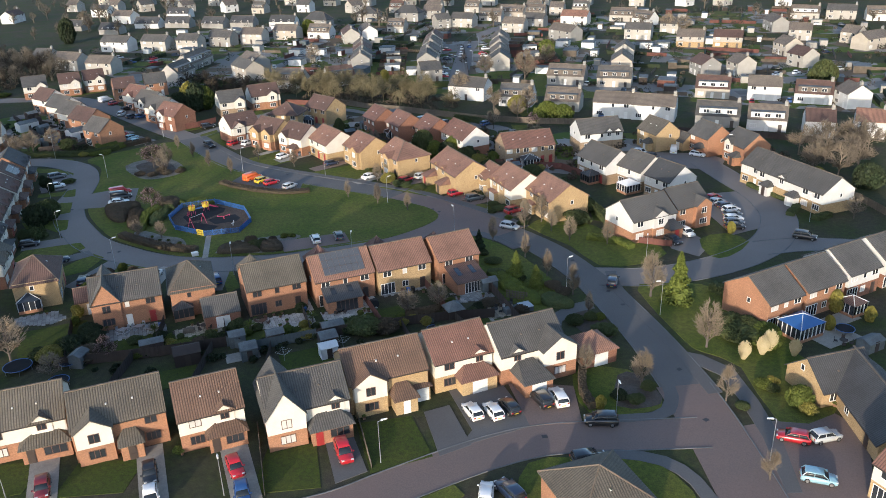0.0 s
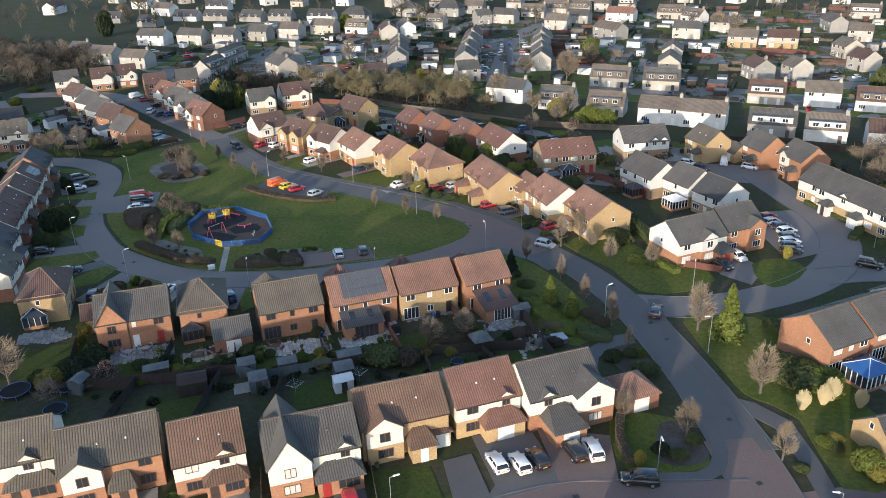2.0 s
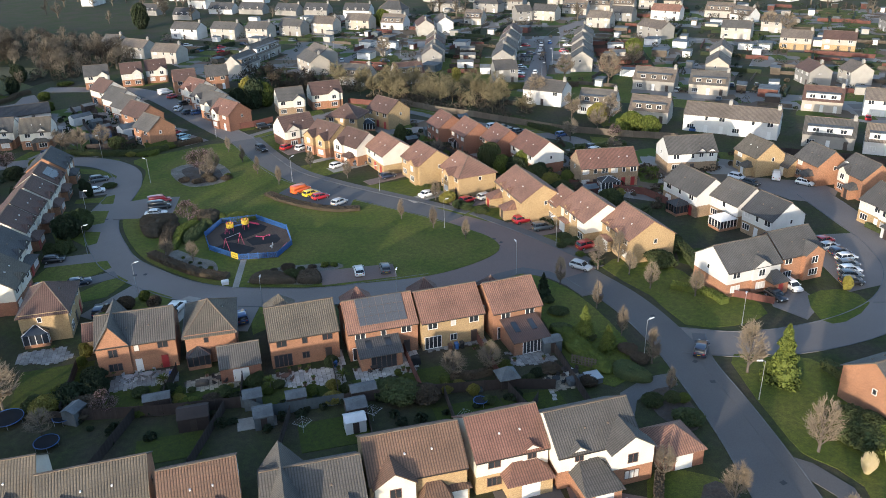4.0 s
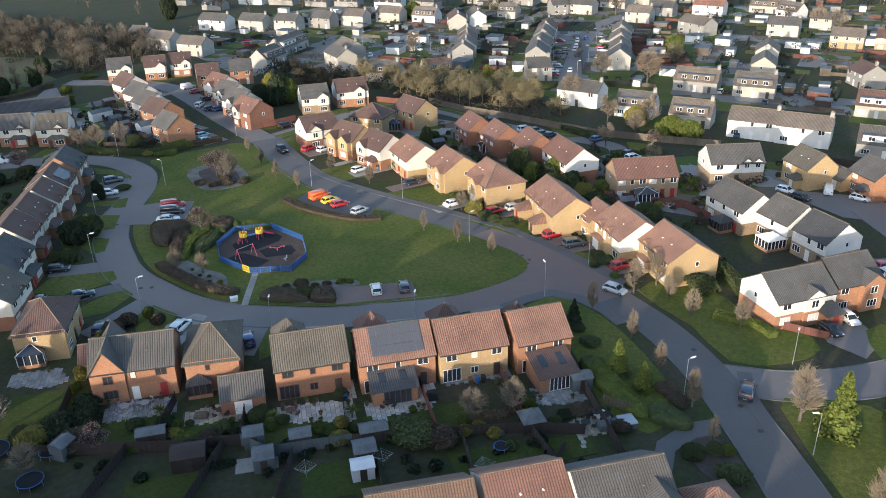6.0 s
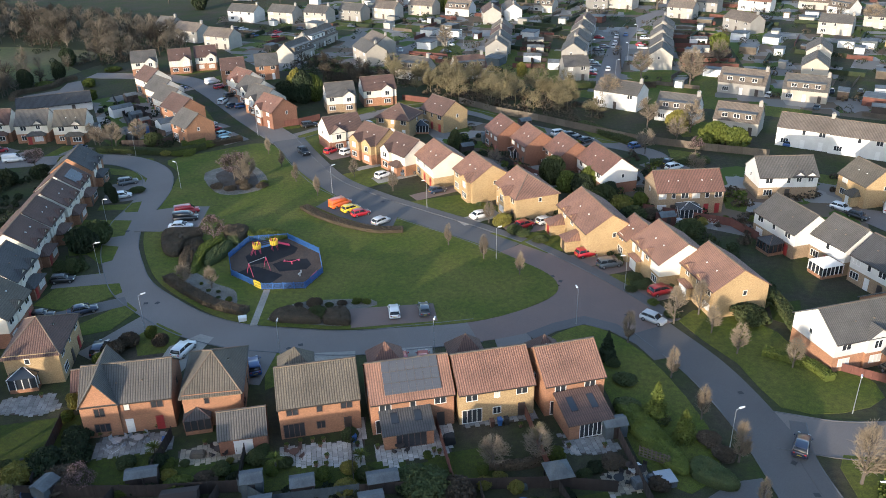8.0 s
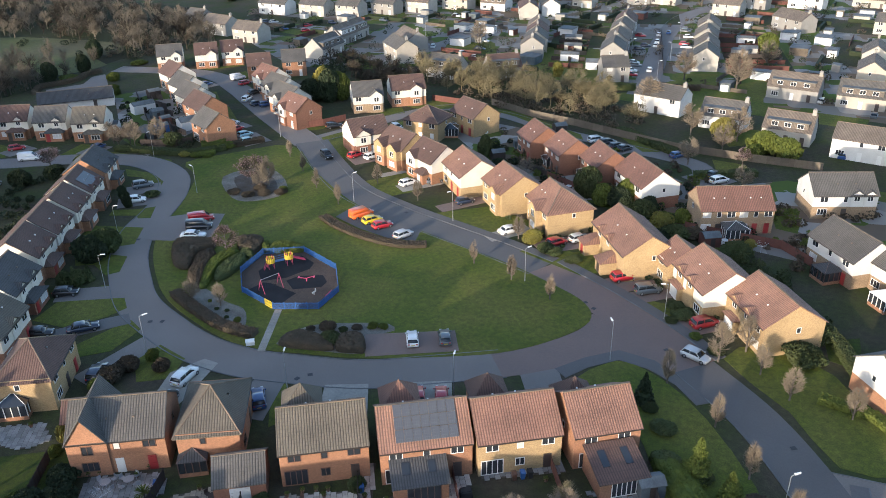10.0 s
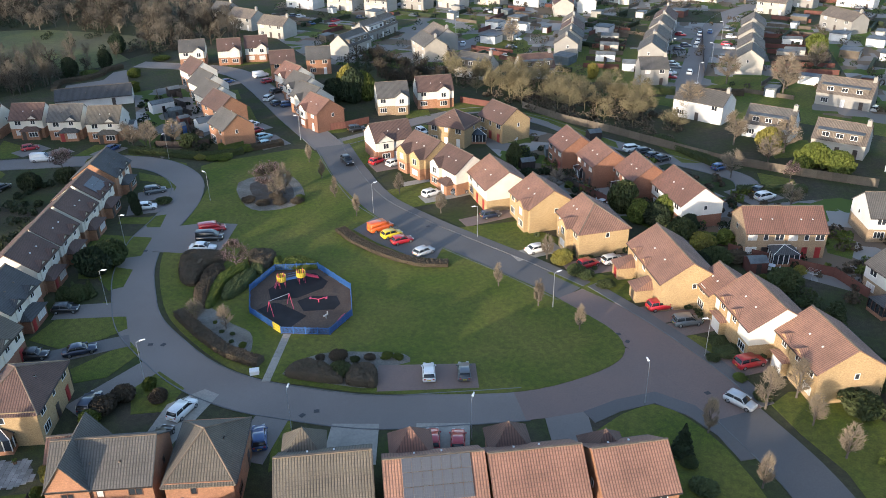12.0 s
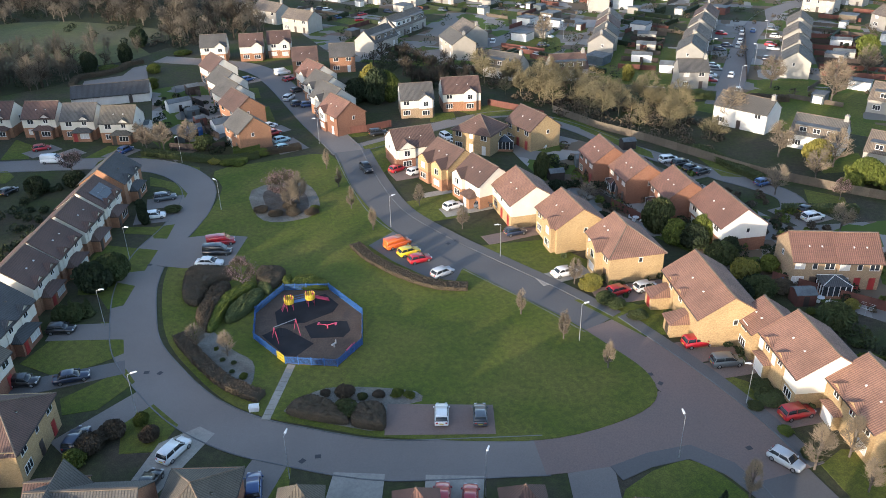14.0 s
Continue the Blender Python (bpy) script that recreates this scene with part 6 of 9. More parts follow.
paving("patio_slabs", [(-10.7, 121.5), (-1.5, 124.6), (-2.3, 126.6), (-11.0, 123.9)], "slab_grey", 0.07, "grey stone patio slabs behind a house")
paving("patio_slabs", [(-70.6, 114.8), (-65.3, 115.2), (-62.8, 117.4), (-66.1, 120.1), (-71.7, 117.7)], "slab_grey", 0.07, "grey stone patio slabs behind a house")
for px, py, yw, l, w in ((-30.6, 103.4, 20, 5, 2.6), (58.6, 103.6, 27, 7, 4), (62, 109, 27, 6, 3)):
    drive(along(px, py, yw, l, w), "slab", 0.06, "patio", "pale slab patio", "patio")
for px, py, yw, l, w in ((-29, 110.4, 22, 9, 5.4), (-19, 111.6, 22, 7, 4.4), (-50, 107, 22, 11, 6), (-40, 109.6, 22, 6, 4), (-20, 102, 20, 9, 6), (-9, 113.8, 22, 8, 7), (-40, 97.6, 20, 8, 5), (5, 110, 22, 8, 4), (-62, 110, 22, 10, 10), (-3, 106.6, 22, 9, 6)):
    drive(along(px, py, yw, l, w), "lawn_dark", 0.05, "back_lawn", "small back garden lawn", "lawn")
patch("south_lawn_1", [(9.4, 76.6), (14.4, 77.4), (14.6, 73.6), (10.4, 70.4), (7.6, 71.4)], "lawn", 0.05, "small corner lawn by the street", "lawn", 2)
patch("south_lawn_2", [(19.8, 77.2), (23.4, 76.6), (26.2, 73.6), (27.4, 68), (20.6, 66.4)], "lawn", 0.05, "corner lawn by the street", "lawn", 2)
patch("south_lawn_3", [(-6, 69.6), (0.4, 73.2), (1.6, 71.4), (-3, 66.8)], "lawn", 0.05, "lawn strip by the street", "lawn", 1)
patch("footway_5", [(15, 78.2), (20.6, 78.6), (26, 77), (29, 73), (30.2, 66), (28.6, 66), (27.4, 72), (24.8, 75.4), (20.2, 76.9), (15.2, 76.9)], "dark_asphalt", 0.075, "dark asphalt corner footway", "footway", 2)
patch("footway_6", [(19, 85.6), (26.4, 85.9), (28.8, 88.4), (29.4, 92), (28.6, 97), (30, 97), (31.2, 91.6), (30.4, 87.4), (27.6, 84.4), (19, 84.3)], "dark_asphalt", 0.075, "dark asphalt corner footway", "footway", 2)
# ironwork and worn paint in the roads
for gx, gy in ((-2, 163), (-0.6, 161.4), (-66, 144.4), (-64.2, 144.8), (-37, 136.4), (-38.4, 135.2), (28, 121), (29.4, 116), (33, 96), (33, 84), (12, 81.6), (-38.5, 191), (10, 152), (24, 134), (-84, 170)):
    put_lid = put("manhole_cover", shared("lid", lambda bm: box(bm, -0.35, -0.3, -0.02, 0.35, 0.3, 0.012), "iron"), None, pose(gx, gy, 0.058, 0, 0, (gx * 31) % 90))
    tagged(put_lid, "dark iron manhole cover set in the road", "manhole cover", "manhole covers")


# ---- street lamps ----
def street_lamp(x, y, yaw, h=6.0):
    if "lamp" in MADE:
        return copy_thing(MADE["lamp"], pose(x, y, 0.03, 0, 0, yaw))
    l = thing("street_lamp", x, y, yaw, "slim grey steel street lamp with white head", "street lamp", "street lamps", 0.03)
    bm = bmesh.new()
    rod(bm, (0, 0, 0), (0, 0, 1.2), 0.065, 0.065, 8)
    rod(bm, (0, 0, 1.2), (0, 0, h), 0.042, 0.032, 8)
    part("pole", bm, "steel", l)
    bm = bmesh.new()
    rod(bm, (0, 0, h - 0.04), (0.5, 0, h + 0.12), 0.04, 0.035, 6)
    part("arm", bm, "steel", l)
    bm = bmesh.new()
    solid(bm, [(0.40, -0.13, h + 0.05), (1.15, -0.09, h + 0.12), (1.15, 0.09, h + 0.12), (0.40, 0.13, h + 0.05)], [(0.42, -0.09, h + 0.2), (1.1, -0.05, h + 0.22), (1.1, 0.05, h + 0.22), (0.42, 0.09, h + 0.2)])
    part("lamp_head", bm, "lamp_head", l)
    MADE["lamp"] = l
    return l


for lx, ly, lw in ((2.4, 148, 110), (-12.1, 168, 40), (-79, 152.4, 20), (-61.9, 136.8, 40), (-38.5, 132.3, 100), (-17, 136, 90), (9.8, 160.3, 200), (-50.4, 194.4, 50), (-84.2, 192.4, 160), (-88.6, 170.8, 0), (-28.7, 188.9, 220), (-105.8, 211.6, 270), (-81.8, 230.2, 200),
                   (-8.3, 77.5, 20), (37.9, 75.6, 180), (34.5, 112.1, 190), (-26, 72.5, -70), (-51.5, 73.3, -60), (73.8, 193, 180), (37, 131.6, 250), (21.6, 84.8, -90), (21, 122, 30), (74.5, 149, 180), (10, 300, 0), (14.5, 326, 180), (2, 330, 0), (-46, 345, 180), (95, 280, 0), (18.6, 360, 180), (-75, 352, 0)):
    street_lamp(lx, ly, lw)


# ---- playground ----
OCT = [(-58.4, 168.6), (-51.6, 170.8), (-43.8, 165.6), (-40.8, 158.5), (-42.0, 152.8), (-49.0, 151.4), (-56.1, 155.4), (-59.2, 161.4)]
patch("play_surface", OCT, "bark_chip", 0.14, "playground surface of brown bark chippings", "play surface")
for k, pts in enumerate(([(-56.6, 162.5), (-55.7, 166.3), (-51.6, 169.4), (-48.4, 167.2), (-48.3, 165), (-51, 161.2), (-54.6, 159.4)], [(-55.4, 156.4), (-54, 159), (-52.8, 159), (-47.4, 156.7), (-48.4, 153.2), (-50, 153)],
                         [(-50.6, 160.3), (-49.2, 162.2), (-45.3, 163.3), (-43.8, 161.2), (-44.1, 159.4), (-48.4, 157.8)], [(-45.9, 156.4), (-45.2, 157.6), (-43.8, 158.1), (-42.7, 157.2), (-42.9, 155.8), (-44.2, 154.9)])):
    patch(f"play_mat_{k + 1}", pts, "rubber", 0.16, "black rubber safety mat", "rubber mat")
fence_ = thing("playground_fence", -50.4, 161, 0, "blue painted steel playground fence with vertical bars", "fence", z=0.10)


def bar_panel(bm):
    xs = []
    for q in range(15):
        c = 0.04 + q * 0.92 / 14
        xs += [c - 0.014, c + 0.014]
    lattice(bm, xs, [0.12, 0.18, 1.02, 1.08, 1.2], lambda i, j: i % 2 == 0 or j in (0, 2), -0.02, 0.02)


for i, (a, b) in enumerate(zip(OCT, OCT[1:] + OCT[:1])):
    l = math.hypot(b[0] - a[0], b[1] - a[1])
    yw = math.degrees(math.atan2(b[1] - a[1], b[0] - a[0]))
    n = max(2, round(l / 1.7))
    for k in range(n):
        px, py = a[0] + (b[0] - a[0]) * k / n + 50.4, a[1] + (b[1] - a[1]) * k / n - 161
        put("post", shared("fpost", lambda bm: box(bm, -0.05, -0.05, 0, 0.05, 0.05, 1.28), "blue_paint"), fence_, pose(px, py, 0))
        if i == 5 and k == 0:
            continue
        put("bar_panel", shared("barpanel", bar_panel, "blue_paint"), fence_, pose(px, py, 0, 0, 0, yw) @ Matrix.Diagonal((l / n, 1, 1, 1)))
gate = thing("playground_gate", -49.1, 151.4, math.degrees(math.atan2(3.6, -6.7)), "bright yellow painted playground gate", "gate", z=0.10)
bm = bmesh.new()
for z0 in (0.1, 0.6, 1.15):
    box(bm, 0.06, -0.04, z0, 1.8, 0.04, z0 + 0.1)
for q in (0.06, 1.72):
    box(bm, q, -0.042, 0.1, q + 0.1, 0.042, 1.25)
part("gate_frame", bm, "yellow_paint", gate)
for q in range(11):
    put("bar", shared("gatebar", lambda bm: box(bm, -0.025, -0.02, 0.2, 0.025, 0.02, 1.34), "yellow_paint"), gate, pose(0.22 + q * 0.145, 0, 0))
swing = thing("swing_set", -51.9, 157.2, 55, "pink-red steel swing frame with two seats", "swing", z=0.16)
for s in (-1.7, 1.7):
    for q in (-1, 1):
        bm = bmesh.new()
        rod(bm, (s, q * 1.0, 0), (s, 0, 2.3), 0.04, 0.04, 8)
        part("leg", bm, "pink_paint", swing)
bm = bmesh.new()
rod(bm, (-1.75, 0, 2.3), (1.75, 0, 2.3), 0.04, 0.04, 8)
part("crossbar", bm, "steel", swing)
for s in (-0.7, 0.7):
    bm = bmesh.new()
    box(bm, s - 0.24, -0.1, 0.5, s + 0.24, 0.1, 0.54)
    for q in (-0.22, 0.22):
        rod(bm, (s + q, 0, 0.52), (s + q, 0, 2.3), 0.012, 0.012, 4)
    part("swing_seat", bm, "rubber", swing)
tower = thing("climbing_frame", -53.6, 164.9, 40, "play tower with two yellow round decks, blue bridge and pink slide", "climbing frame", z=0.16)
for cx in (-1.6, 1.6):
    bm = bmesh.new()
    rod(bm, (cx, 0, 1.15), (cx, 0, 1.25), 0.72, 0.72, 16)
    part("deck", bm, "yellow_paint", tower)
    for k in range(14):
        a = k * 2 * math.pi / 14
        put("baluster", shared("balu", lambda bm: box(bm, -0.10, -0.025, 1.2, 0.10, 0.025, 2.05), "yellow_paint"), tower, pose(cx + 0.72 * math.cos(a), 0.72 * math.sin(a), 0, 0, 0, math.degrees(a) + 90))
    for k in range(4):
        a = k * math.pi / 2 + 0.78
        put("support_leg", shared("tleg", lambda bm: rod(bm, (0, 0, 0), (0, 0, 2.3), 0.05, 0.05, 6), "pink_paint"), tower, pose(cx + 0.66 * math.cos(a), 0.66 * math.sin(a), 0))
bm = bmesh.new()
box(bm, -0.9, -0.35, 1.14, 0.9, 0.35, 1.22)
for q in (-0.36, 0.36):
    rod(bm, (-0.95, q, 1.9), (0.95, q, 1.9), 0.03, 0.03, 6)
part("bridge", bm, "blue_paint", tower)
bm = bmesh.new()
for q in (-0.3, 0.24):
    slab(bm, [(2.2, q, 1.5), (4.4, q, 0.45), (4.4, q + 0.06, 0.45), (2.2, q + 0.06, 1.5)], 0.2)
slab(bm, [(2.2, -0.3, 1.28), (4.4, -0.3, 0.25), (4.4, 0.3, 0.25), (2.2, 0.3, 1.28)], 0.05)
part("slide", bm, "pink_paint", tower)
bm = bmesh.new()
for k in range(6):
    rod(bm, (-2.3 - k * 0.09, -0.3, 1.1 - k * 0.2), (-2.3 - k * 0.09, 0.3, 1.1 - k * 0.2), 0.03, 0.03, 6)
for q in (-0.3, 0.3):
    rod(bm, (-2.25, q, 1.3), (-2.85, q, 0), 0.035, 0.035, 6)
part("ladder", bm, "pink_paint", tower)
rocker = thing("seesaw", -47.2, 160.8, 15, "pink-red see-saw on a centre post", "seesaw", z=0.16)
bm = bmesh.new()
rod(bm, (0, 0, 0), (0, 0, 0.6), 0.09, 0.07, 8)
part("centre_post", bm, "pink_paint", rocker)
bm = bmesh.new()
rod(bm, (-1.3, 0, 0.75), (0, 0, 0.55), 0.06, 0.06, 6)
rod(bm, (1.3, 0.3, 0.8), (0, 0, 0.55), 0.06, 0.06, 6)
part("beam", bm, "pink_paint", rocker)
for s in (-1.25, 1.25):
    bm = bmesh.new()
    box(bm, s - 0.12, -0.3, 0.76, s + 0.12, 0.3, 0.84)
    part("handle_bar", bm, "pink_paint", rocker)
spring = thing("spring_rider", -44.3, 156.8, 70, "small grey playground spring rider", "spring rider", z=0.16)
bm = bmesh.new()
rod(bm, (0, 0, 0), (0, 0, 0.45), 0.12, 0.12, 8)
part("spring", bm, "steel", spring)
bm = bmesh.new()
box(bm, -0.45, -0.1, 0.45, 0.4, 0.1, 0.62)
box(bm, 0.3, -0.08, 0.62, 0.42, 0.08, 1.0)
part("seat", bm, "steel", spring)
bench = thing("park_bench", -41.9, 156.8, 85, "pink-red steel park bench", "bench", z=0.14)
bm = bmesh.new()
box(bm, -0.8, -0.25, 0.4, 0.8, 0.2, 0.47)
part("seat", bm, "pink_paint", bench)
bm = bmesh.new()
box(bm, -0.8, -0.31, 0.5, 0.8, -0.26, 0.9)
part("backrest", bm, "pink_paint", bench)
for s in (-0.65, 0.65):
    bm = bmesh.new()
    box(bm, s - 0.04, -0.3, 0, s + 0.04, 0.18, 0.4)
    part("leg", bm, "pink_paint", bench)
box_ = thing("grit_bin", -48.2, 141.6, 25, "white plastic grit bin at the path", "grit bin", z=0.1)
bm = bmesh.new()
box(bm, -0.6, -0.4, 0, 0.6, 0.4, 0.6)
part("body", bm, "upvc", box_)
bm = bmesh.new()
solid(bm, [(-0.65, -0.45, 0.6), (0.65, -0.45, 0.6), (0.65, 0.45, 0.6), (-0.65, 0.45, 0.6)], [(-0.6, -0.2, 0.78), (0.6, -0.2, 0.78), (0.6, 0.4, 0.7), (-0.6, 0.4, 0.7)])
part("lid", bm, "upvc", box_)
# shrubs and hedges of the green
hb, hg = "low brown leafless clipped hedge", "clipped green hedge beside lawns"
def mound(outline, height, mat, label, z=0.1):
    """A clipped mass of shrubs over an outline, with upright flanks and a rounded, uneven top."""
    o = ccw(smooth(outline, 4, True))
    cx, cy = sum(p[0] for p in o) / len(o), sum(p[1] for p in o) / len(o)
    rng = random.Random(int(abs(cx * 13 + cy * 7)))
    rings = []
    for k, h in ((0.96, -0.1), (0.98, 0.35), (0.93, 0.74), (0.80, 0.94), (0.5, 1.0), (0.15, 1.02)):
        rings.append([Vector((cx + (x - cx) * k, cy + (y - cy) * k, z + height * h * (1 + (0.07 * math.sin(x * 2.1 + y * 1.7) if h > 0 else 0)))) for x, y in o])
    n = len(o)
    verts = [v for r in rings for v in r]
    faces = [(a * n + i, a * n + (i + 1) % n, a * n + n + (i + 1) % n, a * n + n + i) for a in range(len(rings) - 1) for i in range(n)]
    faces.append(tuple((len(rings) - 1) * n + i for i in range(n)))
    pts = []
    for f in faces[:-1]:
        a, b, c, d = (verts[q] for q in f)
        for _ in range(int(((b - a).length + (c - d).length) * (d - a).length * 42) + 1):
            u, w = rng.random(), rng.random()
            pts.append(a.lerp(b, u).lerp(d.lerp(c, u), w) + Vector((rng.gauss(0, 0.04), rng.gauss(0, 0.04), rng.gauss(0, 0.045))))
    lv, lf = leaves(rng, pts, 0.07, 0.17)
    k = len(verts)
    return tagged(put("hedge", raw_mesh(verts + lv, faces + [tuple(k + q for q in f) for f in lf], mat)), label, "hedge", "hedges")


mound([(-72.2, 161.9), (-76.2, 170.0), (-70.2, 171.8), (-68.0, 169.2), (-69.6, 166.2), (-68.7, 160.6)], 1.3, "hedge_brown", "dense brown leafless park hedge clipped into a mound")
mound([(-66.8, 157.3), (-68.1, 161.3), (-69.2, 165.7), (-67.9, 167.9), (-66.1, 166.0), (-65.7, 162.6), (-64.4, 158.0), (-63.5, 154.6)], 1.3, "hedge_brown", "dense brown leafless park hedge clipped into a mound")
mound([(-63.5, 154.9), (-65.0, 158.9), (-66.0, 163.7), (-65.0, 167.6), (-63.1, 168.5), (-62.6, 166.7), (-63.7, 163.2), (-63.3, 159.4), (-62.5, 155.5)], 1.2, "leaf_lime", "clipped yellow-green park hedge with rounded top")
mound([(-62.3, 157.8), (-63.4, 161.0), (-63.2, 164.5), (-61.7, 167.7), (-60.3, 165.7), (-60.1, 162.0), (-60.9, 158.5)], 1.1, "leaf", "clipped grey-green park hedge with rounded top")
mound([(-63.4, 169.3), (-65.1, 172.6), (-63.7, 173.9), (-60.8, 173.8), (-59.8, 170.9), (-60.3, 168.3)], 1.3, "hedge_brown", "dense brown leafless park hedge clipped into a mound")
mound([(-59.2, 169.9), (-59.9, 172.1), (-59.0, 172.4), (-57.9, 170.0)], 0.9, "leaf_lime", "clipped yellow-green park hedge with rounded top")
mound([(-57.6, 169.3), (-58.0, 172.1), (-55.2, 173.2), (-52.1, 171.9), (-51.7, 170.6), (-55.4, 169.5)], 1.1, "leaf_lime", "clipped yellow-green park hedge with rounded top")
mound([(-61.9, 167.2), (-62.9, 169.0), (-61.9, 169.3), (-60.3, 168.3), (-59.5, 166.4)], 1.0, "leaf", "clipped grey-green park hedge with rounded top")
mound([(-44.1, 142.1), (-43.1, 145.1), (-40.7, 145.4), (-38.8, 144.8), (-35.7, 142.4), (-40.0, 141.8)], 1.2, "hedge_brown", "dense brown leafless park hedge clipped into a mound")
mound([(-35.5, 142.4), (-35.9, 145.7), (-33.0, 146.5), (-31.3, 143.0), (-32.5, 142.3)], 1.2, "hedge_brown", "dense brown leafless park hedge clipped into a mound")
hedge([(-66.4, 152.6), (-62.8, 150.0), (-58.4, 147.2), (-54.2, 145.0), (-51.4, 144.3)], 1.9, 1.0, "hedge_brown", hb)
hedge([(-52.4, 144.5), (-50.4, 144.0), (-48.4, 143.8)], 2.0, 0.9, "hedge_brown", hb)
bush(-37.0, 144.2, 1.5, 1.7, "leaf", label="round olive-green clipped shrub")
bush(-38.6, 147.6, 1.2, 1.3, "hedge_brown", label="bare grey-brown leafless shrub")
for bx, by, r, h, mt in ((-32.2, 149.4, 0.9, 0.8, "leaf_lime"), (-30.6, 149.6, 0.8, 0.7, "leaf_lime"), (-34.4, 148.6, 0.8, 0.6, "hedge_brown"), (-36.2, 147.6, 0.7, 0.7, "leaf"), (-41.0, 146.9, 0.7, 0.6, "hedge_brown"), (-52.8, 147.0, 0.6, 0.7, "leaf_lime"), (-57.6, 149.6, 0.4, 0.4, "leaf"), (-55.8, 149.4, 0.4, 0.4, "leaf"), (-59.8, 151.6, 0.4, 0.4, "leaf_lime"), (-55.0, 147.6, 0.4, 0.35, "leaf")):
    bush(bx, by, r, h, mt, label="low clump of planting in a gravel bed", z=0.1)
hedge([(-53.6, 185.6), (-49, 181.8), (-42.4, 178.4), (-36, 176.6), (-31, 177.4)], 2.0, 0.7, "hedge_brown", "low scrubby shrubs round parked cars")
for bx, by in ((-73, 193), (-70, 194.4), (-66.8, 195.6), (-76.4, 193.8), (-72, 197)):
    bush(bx, by, 1.4, 1.0, "hedge_brown", label="low brown shrub in a bed")
bush(-67, 197.4, 1.0, 0.9, "leaf_lime", label="small bright green shrub")


# ---- fences, sheds, conservatories ----
def fence(pts, h, mat, label):
    f = tagged(new("fence"), label, "fence", "garden fences")
    x0, y0 = pts[0]
    f.matrix_basis = pose(x0, y0, 0)

    def panel(bm):
        a = [(q / 16, 0.014 * (1 if q // 2 % 2 else -1)) for q in range(17)]
        solid(bm, [(x, y - 0.014, 0.04) for x, y in a] + [(x, y + 0.014, 0.04) for x, y in a[::-1]], [(x, y - 0.014, 1.0) for x, y in a] + [(x, y + 0.014, 1.0) for x, y in a[::-1]])
    for (ax, ay), (bx, by) in zip(pts, pts[1:]):
        l = math.hypot(bx - ax, by - ay)
        n = max(1, round(l / 2.9))
        yw = math.degrees(math.atan2(by - ay, bx - ax))
        for k in range(n):
            px, py = ax + (bx - ax) * k / n - x0, ay + (by - ay) * k / n - y0
            if y0 < 215:
                put("post", shared(("post", mat), lambda bm: box(bm, -0.05, -0.05, 0, 0.05, 0.05, 1.06), mat), f, pose(px, py, 0) @ Matrix.Diagonal((1, 1, h, 1)))
            put("panel", shared(("panel", mat), panel, mat), f, pose(px, py, 0, 0, 0, yw) @ Matrix.Diagonal((l / n, 1, h, 1)))
    return f


D, RD, PL = "dark brown timber garden fence", "red-stained timber garden fence", "pale timber garden fence"
fence([(-58, 101.6), (-43.4, 104), (-33.6, 106.4)], 1.8, "wood_dark", D)
fence([(-33.6, 106.4), (-29.6, 104.6), (-20, 108)], 1.8, "shed_blue", "blue-grey timber garden fence")
fence([(-20, 108), (-9.4, 110.6), (1, 112.6), (8, 113)], 1.7, "wood_dark", D)
for p, q in (((-47.6, 90), (-47, 103.4)), ((-36, 91), (-35.6, 105.6)), ((-25.6, 91.6), (-26.6, 105)), ((-13.4, 96), (-17.4, 108)), ((-4, 101), (-7, 110.8)), ((6, 104), (1.6, 112))):
    fence([p, q], 1.7, "wood_dark", D)
for p, q in (((-60.6, 114), (-57, 103)), ((-45.6, 114), (-44.4, 105)), ((-35.4, 112.4), (-33.8, 106.6)), ((-24, 118), (-21, 109)), ((3.4, 104), (5.6, 110))):
    fence([p, q], 1.7, "wood_dark", D)
fence([(-14.8, 123.4), (-10, 111)], 1.7, "wood_red", RD)
fence([(-4.4, 128), (1.2, 112.6)], 1.7, "wood_red", RD)
fence([(5.6, 130.6), (10.6, 114.4), (12.6, 108)], 1.7, "wood_dark", D)
fence([(-12.8, 90.4), (-9.3, 76.4)], 1.1, "wood_pale", PL)
fence([(-24.6, 85), (-21.2, 72)], 1.1, "wood_pale", PL)
fence([(34.8, 151.4), (36.8, 141.6), (43.8, 138.8)], 1.3, "wood_red", "orange-red garden wall boards")
fence([(46.4, 118.4), (51, 110.6), (52.4, 107)], 1.4, "wood_red", RD)
fence([(-34.7, 266.4), (-22, 257), (-11, 251.6), (4, 242.6), (14, 236.8), (30, 232), (44, 229)], 1.9, "wood_pale", PL)
fence([(-79.6, 236.8), (-74.4, 240.6), (-70, 245.6)], 1.8, "wood_red", RD)
fence([(-52, 268), (-44, 265.6), (-36, 262)], 1.7, "wood_red", RD)
fence([(-113, 217.6), (-104, 219), (-101.4, 222)], 1.7, "wood_dark", D)
fence([(-13.6, 214), (-3, 205), (2, 200)], 1.7, "wood_red", RD)
fence([(-20.4, 221), (-13.6, 214)], 1.7, "wood_dark", D)
fence([(14, 193), (22, 190.4), (30, 188), (34, 182)], 1.7, "wood_red", RD)
fence([(60, 220), (84, 212), (100, 204)], 1.7, "wood_dark", D)
fence([(84, 176), (90, 160), (92, 146)], 1.7, "wood_pale", PL)
fence([(36, 190), (44, 186), (52, 178)], 1.7, "wood_red", RD)
for p, q in (((12, 308), (12.2, 372)), ((-17.5, 310), (-17, 370)), ((44, 318), (45, 372))):
    fence([p, q], 1.6, "wood_dark", D)
